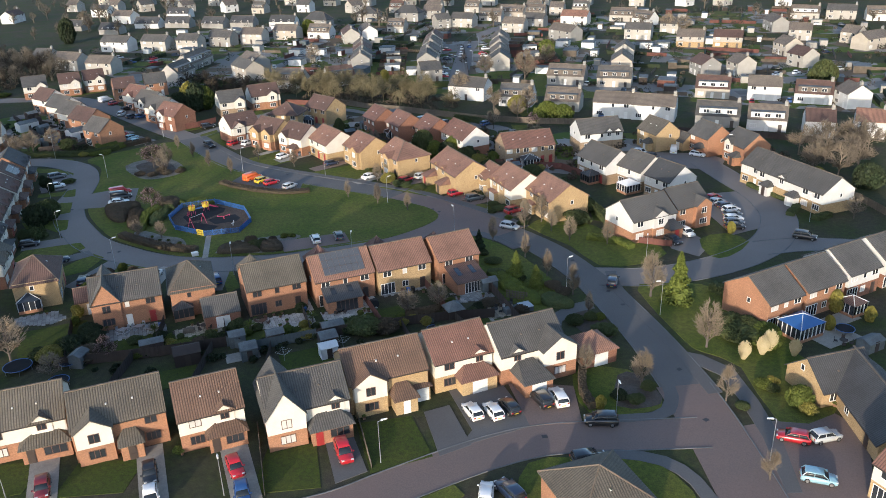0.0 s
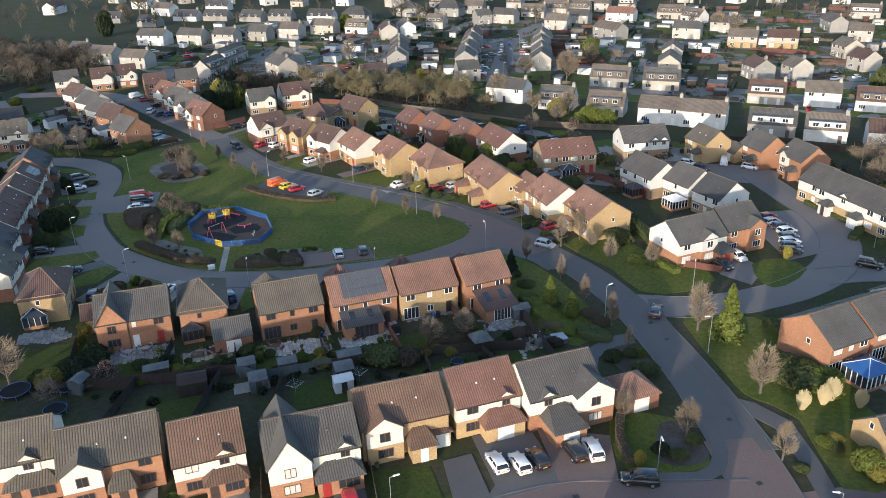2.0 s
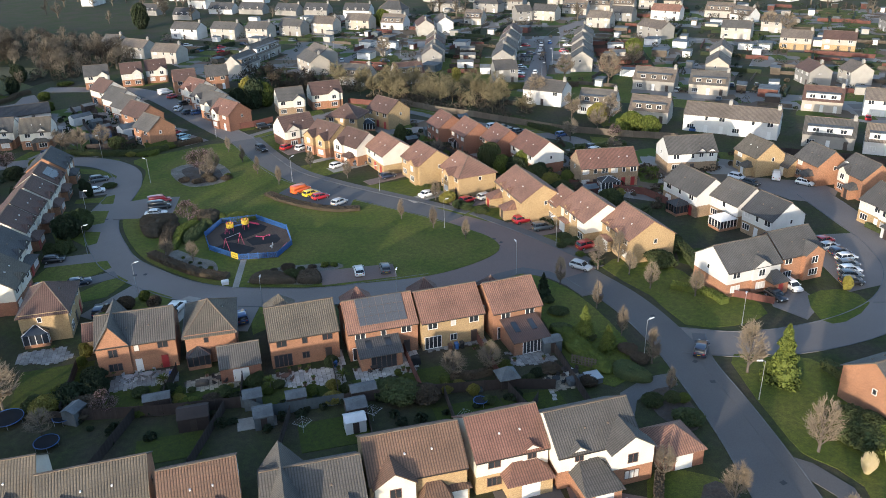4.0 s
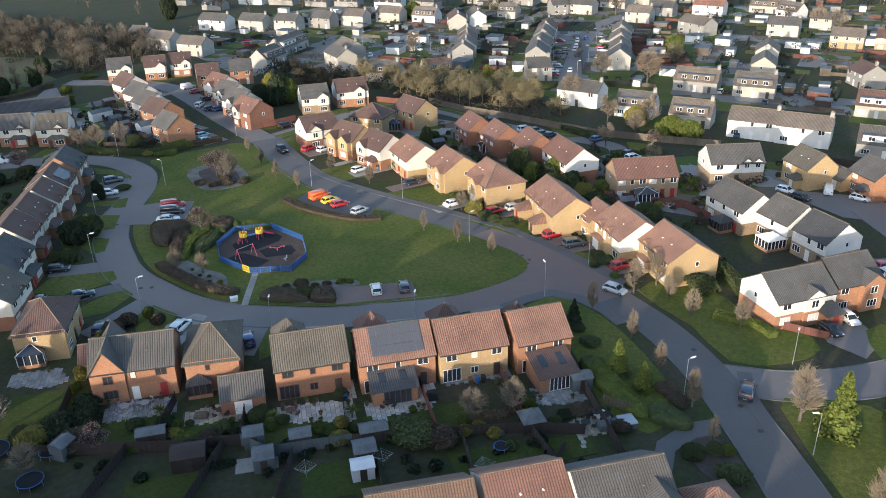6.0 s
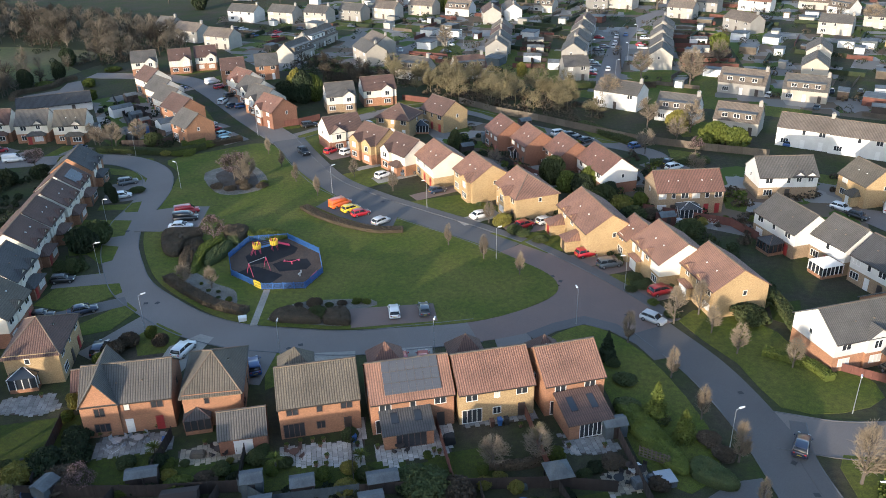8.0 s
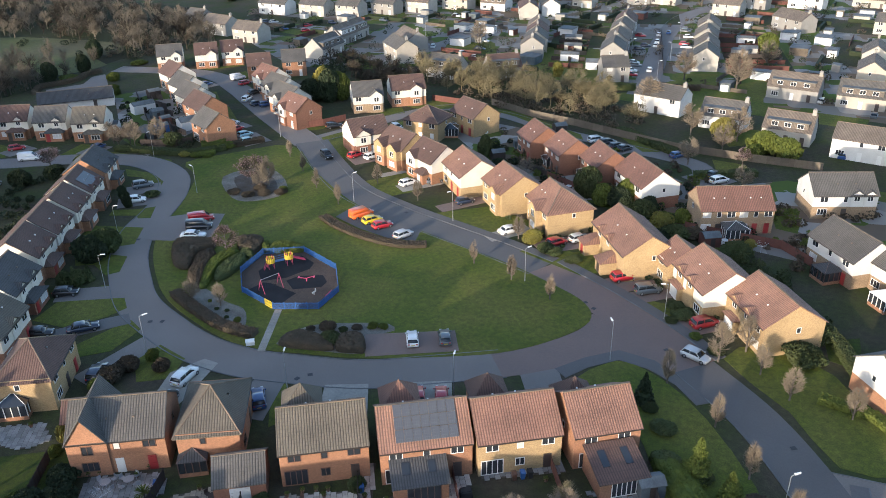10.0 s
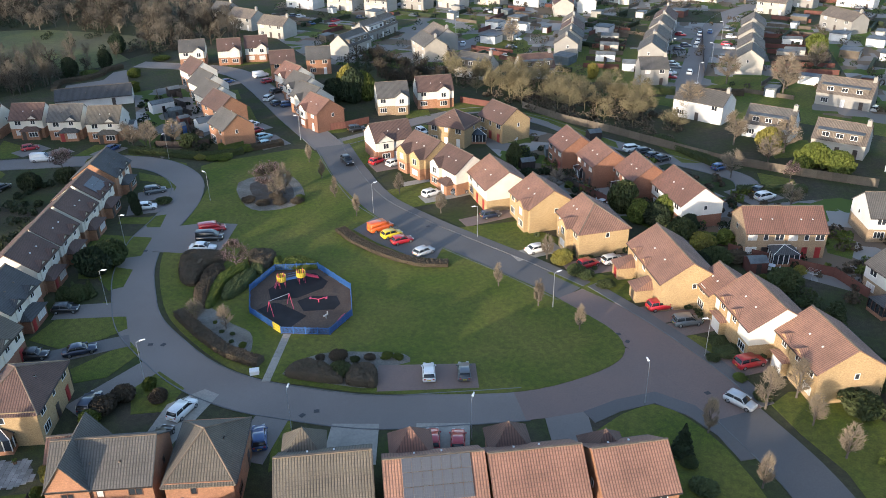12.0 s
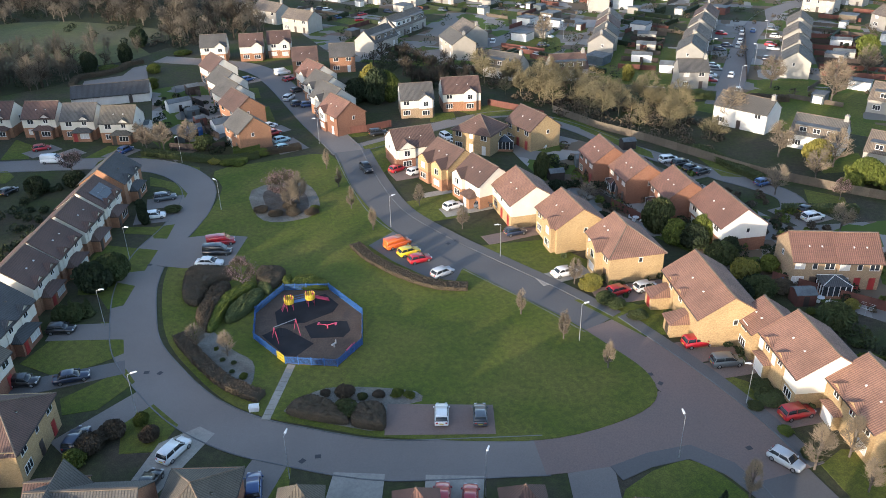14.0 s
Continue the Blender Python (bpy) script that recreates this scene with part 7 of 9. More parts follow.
for k in range(7):
    fence([(-13, 312 + k * 9), (-24, 312 + k * 9)], 1.5, ("wood_red", "wood_dark", "wood_pale")[k % 3], "timber fence dividing back gardens")
    fence([(32, 318 + k * 8), (50, 318 + k * 8)], 1.5, ("wood_red", "wood_red", "wood_dark")[k % 3], "timber fence dividing back gardens")


def shed(x, y, yaw, w, d, h, mat, roof, label):
    s = thing("shed", x, y, yaw, label, "shed", "garden sheds")
    bm = bmesh.new()
    gable_body(bm, -w / 2, w / 2, d, 0, h, d * 0.22)
    part("wall", bm, mat, s)
    bm, _ = roof_bm(w, d, d * 0.22, 0.12, 0.1, th=0.05)
    part("roof", bm, roof, s, "", pose(0, 0, h))
    door(s, 0, -d / 2, 0, 0, 0.8, 1.7, "wood_dark")
    return s


for sx, sy, yw, w, d, h, mt, rf, lb in ((-45, 106, 22, 3.4, 1.8, 1.7, "wood_dark", "felt", "low dark shed with grey felt roof"), (-38.6, 102.6, 20, 3.8, 3.0, 2.0, "wood_dark", "wood_dark", "dark brown timber summerhouse"), (-32.2, 107, 22, 2.4, 2.2, 2.0, "shed_blue", "felt", "blue-grey shed with pale roof"),
                                        (-29.6, 103.2, 22, 2.4, 2.6, 2.0, "shed_blue", "felt", "blue-grey timber garden shed"), (-17.8, 109.6, 22, 3.4, 2.0, 1.8, "wood_dark", "felt", "low grey garden shed"), (-18, 105.6, 22, 2.6, 2.6, 2.1, "wood_dark", "felt", "garden shed with felt roof"), (-17.6, 102.8, 22, 2.6, 2.0, 1.9, "upvc", "upvc", "small white garden greenhouse"),
                                        (-54.6, 102.4, 80, 2.4, 2.0, 2.0, "felt", "felt", "grey metal garden shed"), (7.6, 123.2, 22, 2.8, 2.0, 1.9, "shed_blue", "felt", "blue-grey timber garden shed"), (-26.4, 107.4, 22, 2.6, 2, 1.9, "wood_dark", "felt", "dark timber garden shed"), (-113, 224, 40, 4, 3, 2.2, "shed_blue", "felt", "blue painted garden shed"),
                                        (-108, 233, 50, 6, 4, 2.4, "upvc", "felt", "white flat-roofed garden room"), (-26, 224, 30, 3, 2.4, 2, "wood_dark", "felt", "dark timber garden shed"), (18, 187.6, 20, 3, 2.6, 2, "wood_red", "felt", "red-brown timber garden shed"), (-22, 233, 20, 3, 2.4, 2, "shed_blue", "felt", "grey timber garden shed"),
                                        (62, 100, 27, 3.4, 2.2, 1.6, "felt", "felt", "covered grey garden store"), (-14, 246, 30, 3, 2.4, 2, "wood_dark", "felt", "dark timber garden shed"), (-18, 322, 0, 6, 3, 2.3, "upvc", "felt", "pale flat-roofed garden garage"), (-18, 336, 0, 6, 3, 2.3, "harl", "felt", "pale flat-roofed garden garage"), (40, 340, 0, 6, 3, 2.3, "harl", "felt", "pale flat-roofed garden garage"),
                                        (41, 356, 0, 6, 3, 2.3, "upvc", "felt", "pale flat-roofed garden garage"), (-8, 312, 0, 8, 4, 2.4, "upvc", "felt", "long white garage roof"), (-19, 350, 0, 6, 3, 2.3, "harl", "felt", "pale flat-roofed garden garage")):
    shed(sx, sy, yw, w, d, h, mt, rf, lb)


def conservatory(x, y, yaw, w, d, h, roof, frame_mat, label):
    c = thing("conservatory", x, y, yaw, label, "conservatory", "conservatories")
    bm = bmesh.new()
    box(bm, -w / 2, -d / 2, 0, w / 2, d / 2, 0.55)
    part("dwarf_wall", bm, "orange", c)
    bm = bmesh.new()
    box(bm, -w / 2 + 0.05, -d / 2 + 0.05, 0.55, w / 2 - 0.05, d / 2 - 0.05, h)
    part("glazing", bm, "glass", c)
    for n, a, o, turn in ((max(2, round(w / 0.8)), w, -d / 2, 0), (max(2, round(w / 0.8)), w, d / 2, 0), (max(2, round(d / 0.8)), d, -w / 2, 90), (max(2, round(d / 0.8)), d, w / 2, 90)):
        for k in range(n + 1):
            q = -a / 2 + a * k / n
            put("mullion", shared(("mull", frame_mat, h), lambda bm: box(bm, -0.045, -0.045, 0.5, 0.045, 0.045, h), frame_mat), c, pose(q, o, 0) if turn == 0 else pose(o, q, 0))
    bm, (r0, r1, rz) = roof_bm(w, d, d * 0.28, 0.1, 0.1, (1, 1), 0.05)
    rf = part("roof", bm, roof, c, "", pose(0, 0, h))
    bm = bmesh.new()
    box(bm, r0 - 0.1, -0.06, rz, r1 + 0.1, 0.06, rz + 0.09)
    k = d * 0.28 / (d / 2)
    for s in (-1, 1):
        for q in (-1, 1):
            rod(bm, (r1 if s > 0 else r0, 0, rz + 0.02), (s * (w / 2 + 0.08), q * (d / 2 + 0.08), 0), 0.05, 0.05, 5)
        for i in range(1, 5):
            q = -w / 2 + w * i / 5
            if r0 < q < r1:
                rod(bm, (q, 0, rz + 0.02), (q, s * (d / 2 + 0.08), 0.0), 0.035, 0.035, 4)
    part("glazing_bar", bm, frame_mat, rf)
    return c


conservatory(-70.6, 121.2, 22, 3.6, 3.4, 2.2, "glass", "upvc", "white-framed conservatory with glass roof")
conservatory(-43.2, 116.6, 22, 3.2, 3.0, 2.2, "roof_slate", "brown_frame", "dark-framed conservatory with slate-grey roof")
conservatory(53.8, 104.8, 27, 5.2, 4.2, 2.4, "blue_paint", "upvc", "conservatory with bright blue roof panels")
conservatory(64.5, 111, 27, 3.2, 3.2, 2.2, "roof_brown", "upvc", "white conservatory with brown roof")
conservatory(-40.2, 238.4, 10, 4.0, 3.6, 2.3, "glass", "upvc", "large white-framed conservatory with glass roof")
conservatory(-13.6, 221.6, 30, 3.4, 3.0, 2.2, "glass", "upvc", "white-framed conservatory with glass roof")
conservatory(-5.2, 214.4, 30, 3.4, 3.0, 2.2, "glass", "upvc", "white-framed conservatory with glass roof")
conservatory(22.4, 191.4, 14, 4.2, 3.4, 2.3, "roof_slate", "upvc", "conservatory with slate-dark roof")
conservatory(35.4, 178, 27, 3.6, 3.4, 2.2, "roof_slate", "brown_frame", "dark-framed garden conservatory with slate roof")
conservatory(42.6, 170.4, 27, 4.0, 3.4, 2.2, "upvc", "upvc", "conservatory with white panel roof")


def extension(x, y, yaw, w, d, roof, label, panes=4):
    """A single-storey room with a roof that leans on the house; its front looks along -y of its own frame."""
    e = thing("house_extension", x, y, yaw, label, "extension", "house extensions")
    bm = bmesh.new()
    box(bm, -w / 2, -d / 2, 0, w / 2, d / 2, 2.35)
    for s in (-1, 1):
        o = [(s * w / 2, -d / 2, 2.34), (s * w / 2, d / 2, 2.34), (s * w / 2, d / 2, 3.5)]
        i = [(s * (w / 2 - 0.25), *p[1:]) for p in o]
        solid(bm, o if s < 0 else o[::-1], i if s < 0 else i[::-1])
    part("wall", bm, "orange", e)
    bm = bmesh.new()
    slab(bm, [(-w / 2 - 0.2, -d / 2 - 0.3, 2.34), (w / 2 + 0.2, -d / 2 - 0.3, 2.34), (w / 2 + 0.2, d / 2, 3.6), (-w / 2 - 0.2, d / 2, 3.6)], 0.12)
    rf = part("roof", bm, "roof_" + roof, e)
    k = 1.26 / (d + 0.3)
    for q in (-0.24, 0.24):
        bm = bmesh.new()
        z = lambda yy: 2.34 + (yy + d / 2 + 0.3) * k + 0.06
        slab(bm, [(q * w - 0.42, -d * 0.15, z(-d * 0.15)), (q * w + 0.42, -d * 0.15, z(-d * 0.15)), (q * w + 0.42, d * 0.28, z(d * 0.28)), (q * w - 0.42, d * 0.28, z(d * 0.28))], 0.07)
        part("roof_window", bm, "glass", rf)
    window(e, 0.3, -d / 2, 0.08, 0, w * 0.62, 2.05, "upvc" if roof == "brown" else "brown_frame", "glass", panes)
    return e


extension(-17.0, 118.4, 22, 6.0, 3.4, "slate", "single-storey rear extension with dark slate roof and rooflights")
extension(3.8, 124.4, 25, 5.6, 5.0, "brown", "rear extension with brown tiled roof and white folding doors", 5)

# ---- planting of the gardens and verges ----
for cx, cy, r, h, mt in ((6.9, 139.3, 1.6, 4.6, "leaf_dark"), (12.8, 127.0, 1.9, 5.4, "leaf_lime"), (15.9, 123.6, 1.7, 4.2, "leaf_lime")):
    bush(cx, cy, r, h, mt, "cone", "dense green conical garden conifer", "conifer", "tree")
bush(38.6, 116.8, 2.7, 8.8, "leaf_lime", "cone", "tall bright green cypress tree", "conifer", "tree")
mound([(7.8, 128.3), (9.6, 129.0), (11.1, 127.3), (13.8, 123.0), (16.0, 118.5), (15.7, 116.6), (13.4, 117.5), (11.2, 120.7), (9.6, 123.5), (8.4, 126.2)], 1.3, "leaf_lime", "broad clipped green hedge beside a lawn", 0.05)
mound([(16.3, 119.1), (18.3, 119.4), (21.3, 116.2), (20.0, 114.9), (16.4, 116.4)], 1.2, "leaf", "broad clipped dark green hedge by a footpath", 0.05)
mound([(7.6, 128.7), (9.0, 129.5), (11.1, 128.7), (10.8, 127.2), (8.5, 127.2)], 1.2, "leaf", "grey-green shrub mass beside a hedge", 0.05)
bush(9.4, 134.4, 1.6, 0.9, "leaf", label="low spreading green shrub")
for bx, by, r, h, mt in ((20.6, 110.4, 1.5, 1.2, "leaf"), (24.6, 107.2, 2.0, 1.3, "leaf"), (23.2, 111.4, 1.2, 1.3, "leaf"), (24.6, 111.2, 0.8, 1.2, "leaf_lime"), (23, 89.4, 1.2, 1.2, "leaf_dark"), (25, 88.4, 1.2, 1.1, "leaf"), (27.4, 91.4, 1.1, 1.3, "leaf"), (20, 87, 0.7, 2.2, "leaf_yellow"),
                         (44, 107.6, 2.6, 2.0, "leaf"), (46.2, 106.6, 2.4, 2.2, "leaf"), (45, 103.8, 2.8, 2.0, "leaf"), (48, 104.4, 2.4, 2.0, "leaf_lime"), (43.4, 104.2, 2.0, 1.8, "leaf"), (47.4, 102, 2.2, 1.8, "leaf_lime"),
                         (43, 91, 1.2, 1.2, "leaf_lime"), (44.2, 91.4, 1.0, 1.3, "leaf_yellow"), (43.8, 90, 1.0, 1.0, "leaf"), (46, 86.4, 1.8, 2.8, "leaf_lime"), (46.4, 84.6, 1.1, 1.6, "leaf_yellow"), (38.4, 86.4, 1.0, 0.8, "leaf"),
                         (62.4, 111.6, 1.2, 3.6, "leaf_yellow"), (66, 108, 0.9, 2.6, "leaf_yellow"), (58.6, 105.8, 0.9, 2.4, "leaf_yellow"), (57, 144.6, 0.9, 2.4, "leaf_yellow"), (-32.8, 82.6, 0.8, 1.8, "leaf_lime"), (-33.6, 80.6, 0.7, 1.0, "leaf_lime"),
                         (-57, 119.4, 1.0, 2.6, "leaf_lime"), (-14.6, 110.4, 2.4, 1.8, "leaf"), (-11.6, 109.6, 1.6, 1.6, "hedge_brown"), (-25, 110.2, 1.0, 1.2, "leaf_lime"), (-22.4, 111.6, 1.0, 1.3, "leaf_yellow"), (-33.4, 111.4, 1.2, 1.6, "leaf"), (-41, 105.8, 1.4, 1.2, "leaf_lime"),
                         (-55, 108, 2.2, 2.2, "leaf_dark"), (-58.6, 106.4, 1.8, 2.2, "leaf_lime"), (-61.6, 104.6, 1.6, 1.6, "leaf"), (-48.6, 108.4, 1.2, 1.2, "leaf"), (-36.8, 109, 1.2, 1.4, "leaf"), (-43.6, 109, 1.0, 1.0, "leaf_lime"), (-30, 111.4, 0.9, 1.1, "leaf"), (-23.8, 117, 1.0, 1.6, "leaf"),
                         (-3, 111.4, 1.0, 1.4, "leaf_yellow"), (-1, 109.4, 0.9, 1.0, "leaf"), (-63, 129.8, 1.8, 2.0, "hedge_brown"), (-62, 132.6, 1.5, 1.8, "hedge_brown"), (-63.2, 127.4, 1.6, 1.7, "leaf_lime"), (-57.4, 133.4, 1.2, 1.8, "hedge_brown"), (-60, 135.4, 1.0, 1.6, "leaf_lime"),
                         (-87, 160.6, 3.0, 4.6, "leaf_dark"), (-86, 151.8, 1.5, 2.6, "leaf"), (-84.2, 152.6, 1.4, 2.6, "leaf"), (-97.6, 186.4, 1.0, 3.0, "leaf_dark"), (-92.8, 189.4, 1.6, 1.1, "leaf"), (-118, 202.4, 2.0, 2.6, "leaf_lime"), (-116, 196, 1.8, 2.0, "leaf_dark"),
                         (-4.6, 205.6, 2.6, 6.2, "leaf"), (-1.4, 202, 2.2, 4.2, "leaf_lime"), (1.6, 201.4, 2.6, 3.8, "leaf_dark"), (6, 196.4, 2.6, 3.8, "leaf"), (9.6, 193, 2.2, 3.0, "leaf_yellow"), (12, 187.6, 2.4, 3.0, "leaf"), (9, 186, 2.2, 2.6, "leaf_dark"), (22, 182, 2.6, 3.2, "leaf"),
                         (-12.6, 183.4, 1.8, 1.9, "leaf_yellow"), (-9.8, 179.4, 1.6, 1.5, "leaf"), (-4.6, 176.4, 1.2, 1.1, "leaf"), (11.4, 163.6, 1.4, 1.2, "leaf"), (-29, 224, 1.6, 5.4, "leaf"), (-24.4, 218.6, 2.0, 2.0, "leaf_dark"), (-20, 210.4, 2.0, 2.4, "leaf"), (-14, 205.4, 2.2, 2.4, "leaf_dark"),
                         (24.8, 246, 2.8, 5.4, "leaf_yellow"), (33, 239, 3.6, 5.0, "leaf_lime"), (37.4, 236, 3.4, 4.6, "leaf_lime"), (30, 234, 2.2, 3.2, "leaf_lime"), (-84, 266, 2.8, 8.4, "leaf_yellow"), (-80.4, 262.4, 3.4, 8.8, "leaf_dark"), (-77.4, 264.6, 2.8, 7.4, "leaf_lime"), (-86, 262, 3.2, 6, "leaf_dark"),
                         (-20, 300, 1.9, 4.4, "leaf_yellow"), (46.6, 343, 3.6, 6.4, "leaf_lime"), (130, 268, 4.6, 9.0, "leaf"), (96, 168, 3.6, 5.6, "leaf_dark"), (88, 176, 1.6, 2.6, "leaf_yellow"), (-189, 420, 4.2, 12, "leaf_dark"), (-66, 421, 4, 8, "leaf_lime"), (-182, 300, 2.6, 6, "leaf_dark"), (-176, 268, 2.4, 6, "leaf_dark"), (-172, 280, 2.2, 6, "leaf_dark"),
                         (27, 165, 2.8, 3.2, "leaf_lime"), (24.6, 169.6, 2.6, 3.6, "leaf_lime"), (30, 160, 3.0, 3.0, "leaf"), (27.6, 152.4, 2.6, 2.6, "leaf"), (-104.6, 220.6, 1.6, 2.2, "leaf")):
    bush(bx, by, r, h, mt, label={"leaf": "dense evergreen garden shrub", "leaf_lime": "rounded yellow-green evergreen garden shrub", "leaf_yellow": "bright golden-yellow flowering garden shrub", "leaf_dark": "dense dark evergreen garden shrub", "hedge_brown": "bare brown leafless garden shrub"}[mt])
hedge([(34.4, 150), (33, 158), (30, 166)], 1.8, 1.5, "leaf", hg)
hedge([(28.4, 144), (34, 141.6), (36, 138.4)], 1.6, 1.0, "leaf_lime", hg)
hedge([(-117, 213.4), (-106, 213.6), (-98, 214), (-91, 219)], 2.0, 1.2, "leaf", hg)
hedge([(-97.4, 219), (-92.4, 222)], 3.0, 1.3, "leaf_lime", hg)
hedge([(-91, 220.6), (-84.6, 226.4)], 2.2, 1.1, "hedge_brown", hb)
hedge([(-170.9, 253.9), (-174.2, 261.0), (-170.4, 265.9), (-168.2, 271.4), (-169.5, 277.1), (-167.4, 281.9)], 1.8, 1.2, "hedge_brown", "low red-brown leafless hedge")
hedge([(0.6, 249), (8, 240), (14, 233.6)], 2.4, 1.3, "leaf", hg)
hedge([(17, 220.4), (24, 222.4), (30, 224)], 2.0, 1.2, "leaf", hg)
hedge([(-14, 287), (-2, 288), (4, 288)], 2.4, 1.8, "leaf", hg)
hedge([(12, 290), (22, 291)], 2.2, 1.4, "hedge_brown", "clipped copper-brown beech hedge")
hedge([(72, 152.6), (75.4, 158), (73, 166), (70.6, 172)], 1.6, 0.9, "leaf", hg)
hedge([(76, 150), (80, 152)], 1.6, 0.9, "leaf", hg)
hedge([(45.4, 120.6), (47, 117.4), (46.6, 112)], 1.6, 1.4, "leaf", hg)
hedge([(19.2, 96), (18.4, 91), (19, 87)], 1.0, 1.2, "hedge_brown", hb)


def pampas(x, y, s):
    rng = random.Random(int(x * 10))
    if "pampas" not in BUSHES:
        segs = []
        for _ in range(420):
            a, o = rng.uniform(0, 6.28), rng.uniform(0.3, 1.0)
            e = Vector((math.cos(a) * o * 0.75, math.sin(a) * o * 0.75, rng.uniform(1.2, 2.3) * (1.15 - o * 0.4)))
            segs.append((Vector((math.cos(a) * 0.25 * o, math.sin(a) * 0.25 * o, 0)), e, 0.012, 0.03))
        BUSHES["pampas"] = raw_mesh(*prisms(segs, 3), "pampas")
    ob = put("pampas_grass", BUSHES["pampas"], None, pose(x, y, 0.04) @ Matrix.Scale(s, 4))
    return tagged(ob, "straw-coloured clump of pampas grass", "grass clump", "pampas clumps")


for px, py, s in ((42.9, 98.3, 1.3), (47.4, 100.4, 1.5), (50.4, 98.7, 1.2), (46.0, 99.4, 1.3)):
    pampas(px, py, s)


# ---- cars of the older estate, small in the distance ----
def far_car(x, y, yaw, colour):
    key = ("far", colour)
    if key not in MADE:
        body = tube_body([(-2.0, 0.75, 0.30, 0.85), (-1.85, 0.86, 0.2, 0.95), (0.8, 0.87, 0.2, 0.92), (1.95, 0.72, 0.28, 0.65)])
        cab = tube_body([(-1.85, 0.76, 0.8, 0.97), (-1.4, 0.70, 0.8, 1.36), (0.2, 0.70, 0.8, 1.4), (0.95, 0.78, 0.8, 0.94)])
        roof = tube_body([(-1.5, 0.64, 1.3, 1.40), (0.25, 0.64, 1.3, 1.44)])
        MADE[key] = (mesh_of(body, "paint_" + colour), mesh_of(cab, "car_glass"), mesh_of(roof, "paint_" + colour))
    c = thing("car", x, y, yaw, f"{colour} car parked on the older estate", "car", "distant parked cars", -0.12)
    put("body", MADE[key][0], c)
    put("cabin", MADE[key][1], c)
    put("roof", MADE[key][2], c)
    return c


CR = random.Random(21)
TONES = ("white", "white", "silver", "grey", "black", "blue", "red", "navy")
for cx, cy in [(4.8, 363.9), (6.6, 346.6), (4.5, 341.3), (2.9, 320.7), (3.5, 317.1), (2.2, 310.3), (2.4, 305.1), (21.3, 374.3), (22.1, 364.0), (20.1, 351.8), (20.5, 346.4), (18.6, 332.7)]:
    far_car(cx, cy, -5 + CR.uniform(-5, 5), CR.choice(TONES))
for cx, cy in [(11.4, 366.3), (15.0, 370.6), (10.7, 354.1), (10.0, 347.4), (7.9, 311.7), (9.6, 297.0), (-51.4, 346.0), (-50.5, 333.2), (-49.4, 320.7), (-135.0, 356.7), (-125.0, 355.5), (-148.7, 370.9), (-145.3, 370.1)]:
    far_car(cx, cy, 84 if cx > 0 else -8 if cx > -80 else 40, CR.choice(TONES))
for cx, cy, yw in ((-55, 326, 15), (-68, 335, 100), (-80, 330, 20), (-60, 360, 10), (-58, 371, 10), (-110, 378, -15), (-100, 380, -15), (-86, 388, -15),
                   (-72, 394, -15), (-120, 372, -15), (-128, 365, 60), (33, 246, 70), (50, 239, 70), (53.5, 284, 70), (55, 243, 70), (80, 290, 75), (84, 285, 75), (72, 290, 75), (88, 232, 70), (112, 250, 70), (110, 214, 80), (100, 250, 70), (128, 300, -30), (132, 292, 40), (124, 290, 30), (150, 296, 10), (160, 330, 20), (190, 405, -20), (200, 400, -20), (182, 398, 40), (64, 272, 70)):
    far_car(cx, cy, yw, CR.choice(TONES))


# ---- small things in the gardens ----
def trampoline(x, y, r):
    t = thing("trampoline", x, y, 0, "dark round garden trampoline on steel legs", "trampoline", "trampolines")
    bm = bmesh.new()
    rod(bm, (0, 0, 0.72), (0, 0, 0.76), r, r, 24)
    part("mat", bm, "rubber", t)
    bm = bmesh.new()
    for k in range(24):
        a, b = k * math.pi / 12, (k + 1) * math.pi / 12
        rod(bm, (r * math.cos(a), r * math.sin(a), 0.78), (r * math.cos(b), r * math.sin(b), 0.78), 0.06, 0.06, 5)
    part("rim", bm, "blue_paint", t)
    for k in range(6):
        a = k * math.pi / 3
        put("leg", shared("trleg", lambda bm: rod(bm, (0, 0, 0), (0, 0, 0.75), 0.03, 0.03, 5), "steel"), t, pose(r * math.cos(a), r * math.sin(a), 0))
    return t


trampoline(-63.4, 101.4, 2.0)
trampoline(-55.5, 97.0, 1.5)
trampoline(60.6, 104.8, 1.4)


def wheelie_bin(x, y, yaw, mat="blue_paint", colour="blue"):
    b = thing("wheelie_bin", x, y, yaw, f"{colour} plastic wheelie bin beside a house wall", "wheelie bin", "wheelie bins", 0.06)
    put("body", shared(("bin", mat), lambda bm: solid(bm, [(-0.22, -0.25, 0), (0.22, -0.25, 0), (0.22, 0.25, 0), (-0.22, 0.25, 0)], [(-0.29, -0.34, 0.95), (0.29, -0.34, 0.95), (0.29, 0.34, 0.95), (-0.29, 0.34, 0.95)]), mat), b)
    put("lid", shared(("binlid", mat), lambda bm: solid(bm, [(-0.31, -0.38, 0.95), (0.31, -0.38, 0.95), (0.31, 0.36, 0.95), (-0.31, 0.36, 0.95)], [(-0.26, -0.3, 1.04), (0.26, -0.3, 1.04), (0.26, 0.3, 1.08), (-0.26, 0.3, 1.08)]), mat), b)
    return b


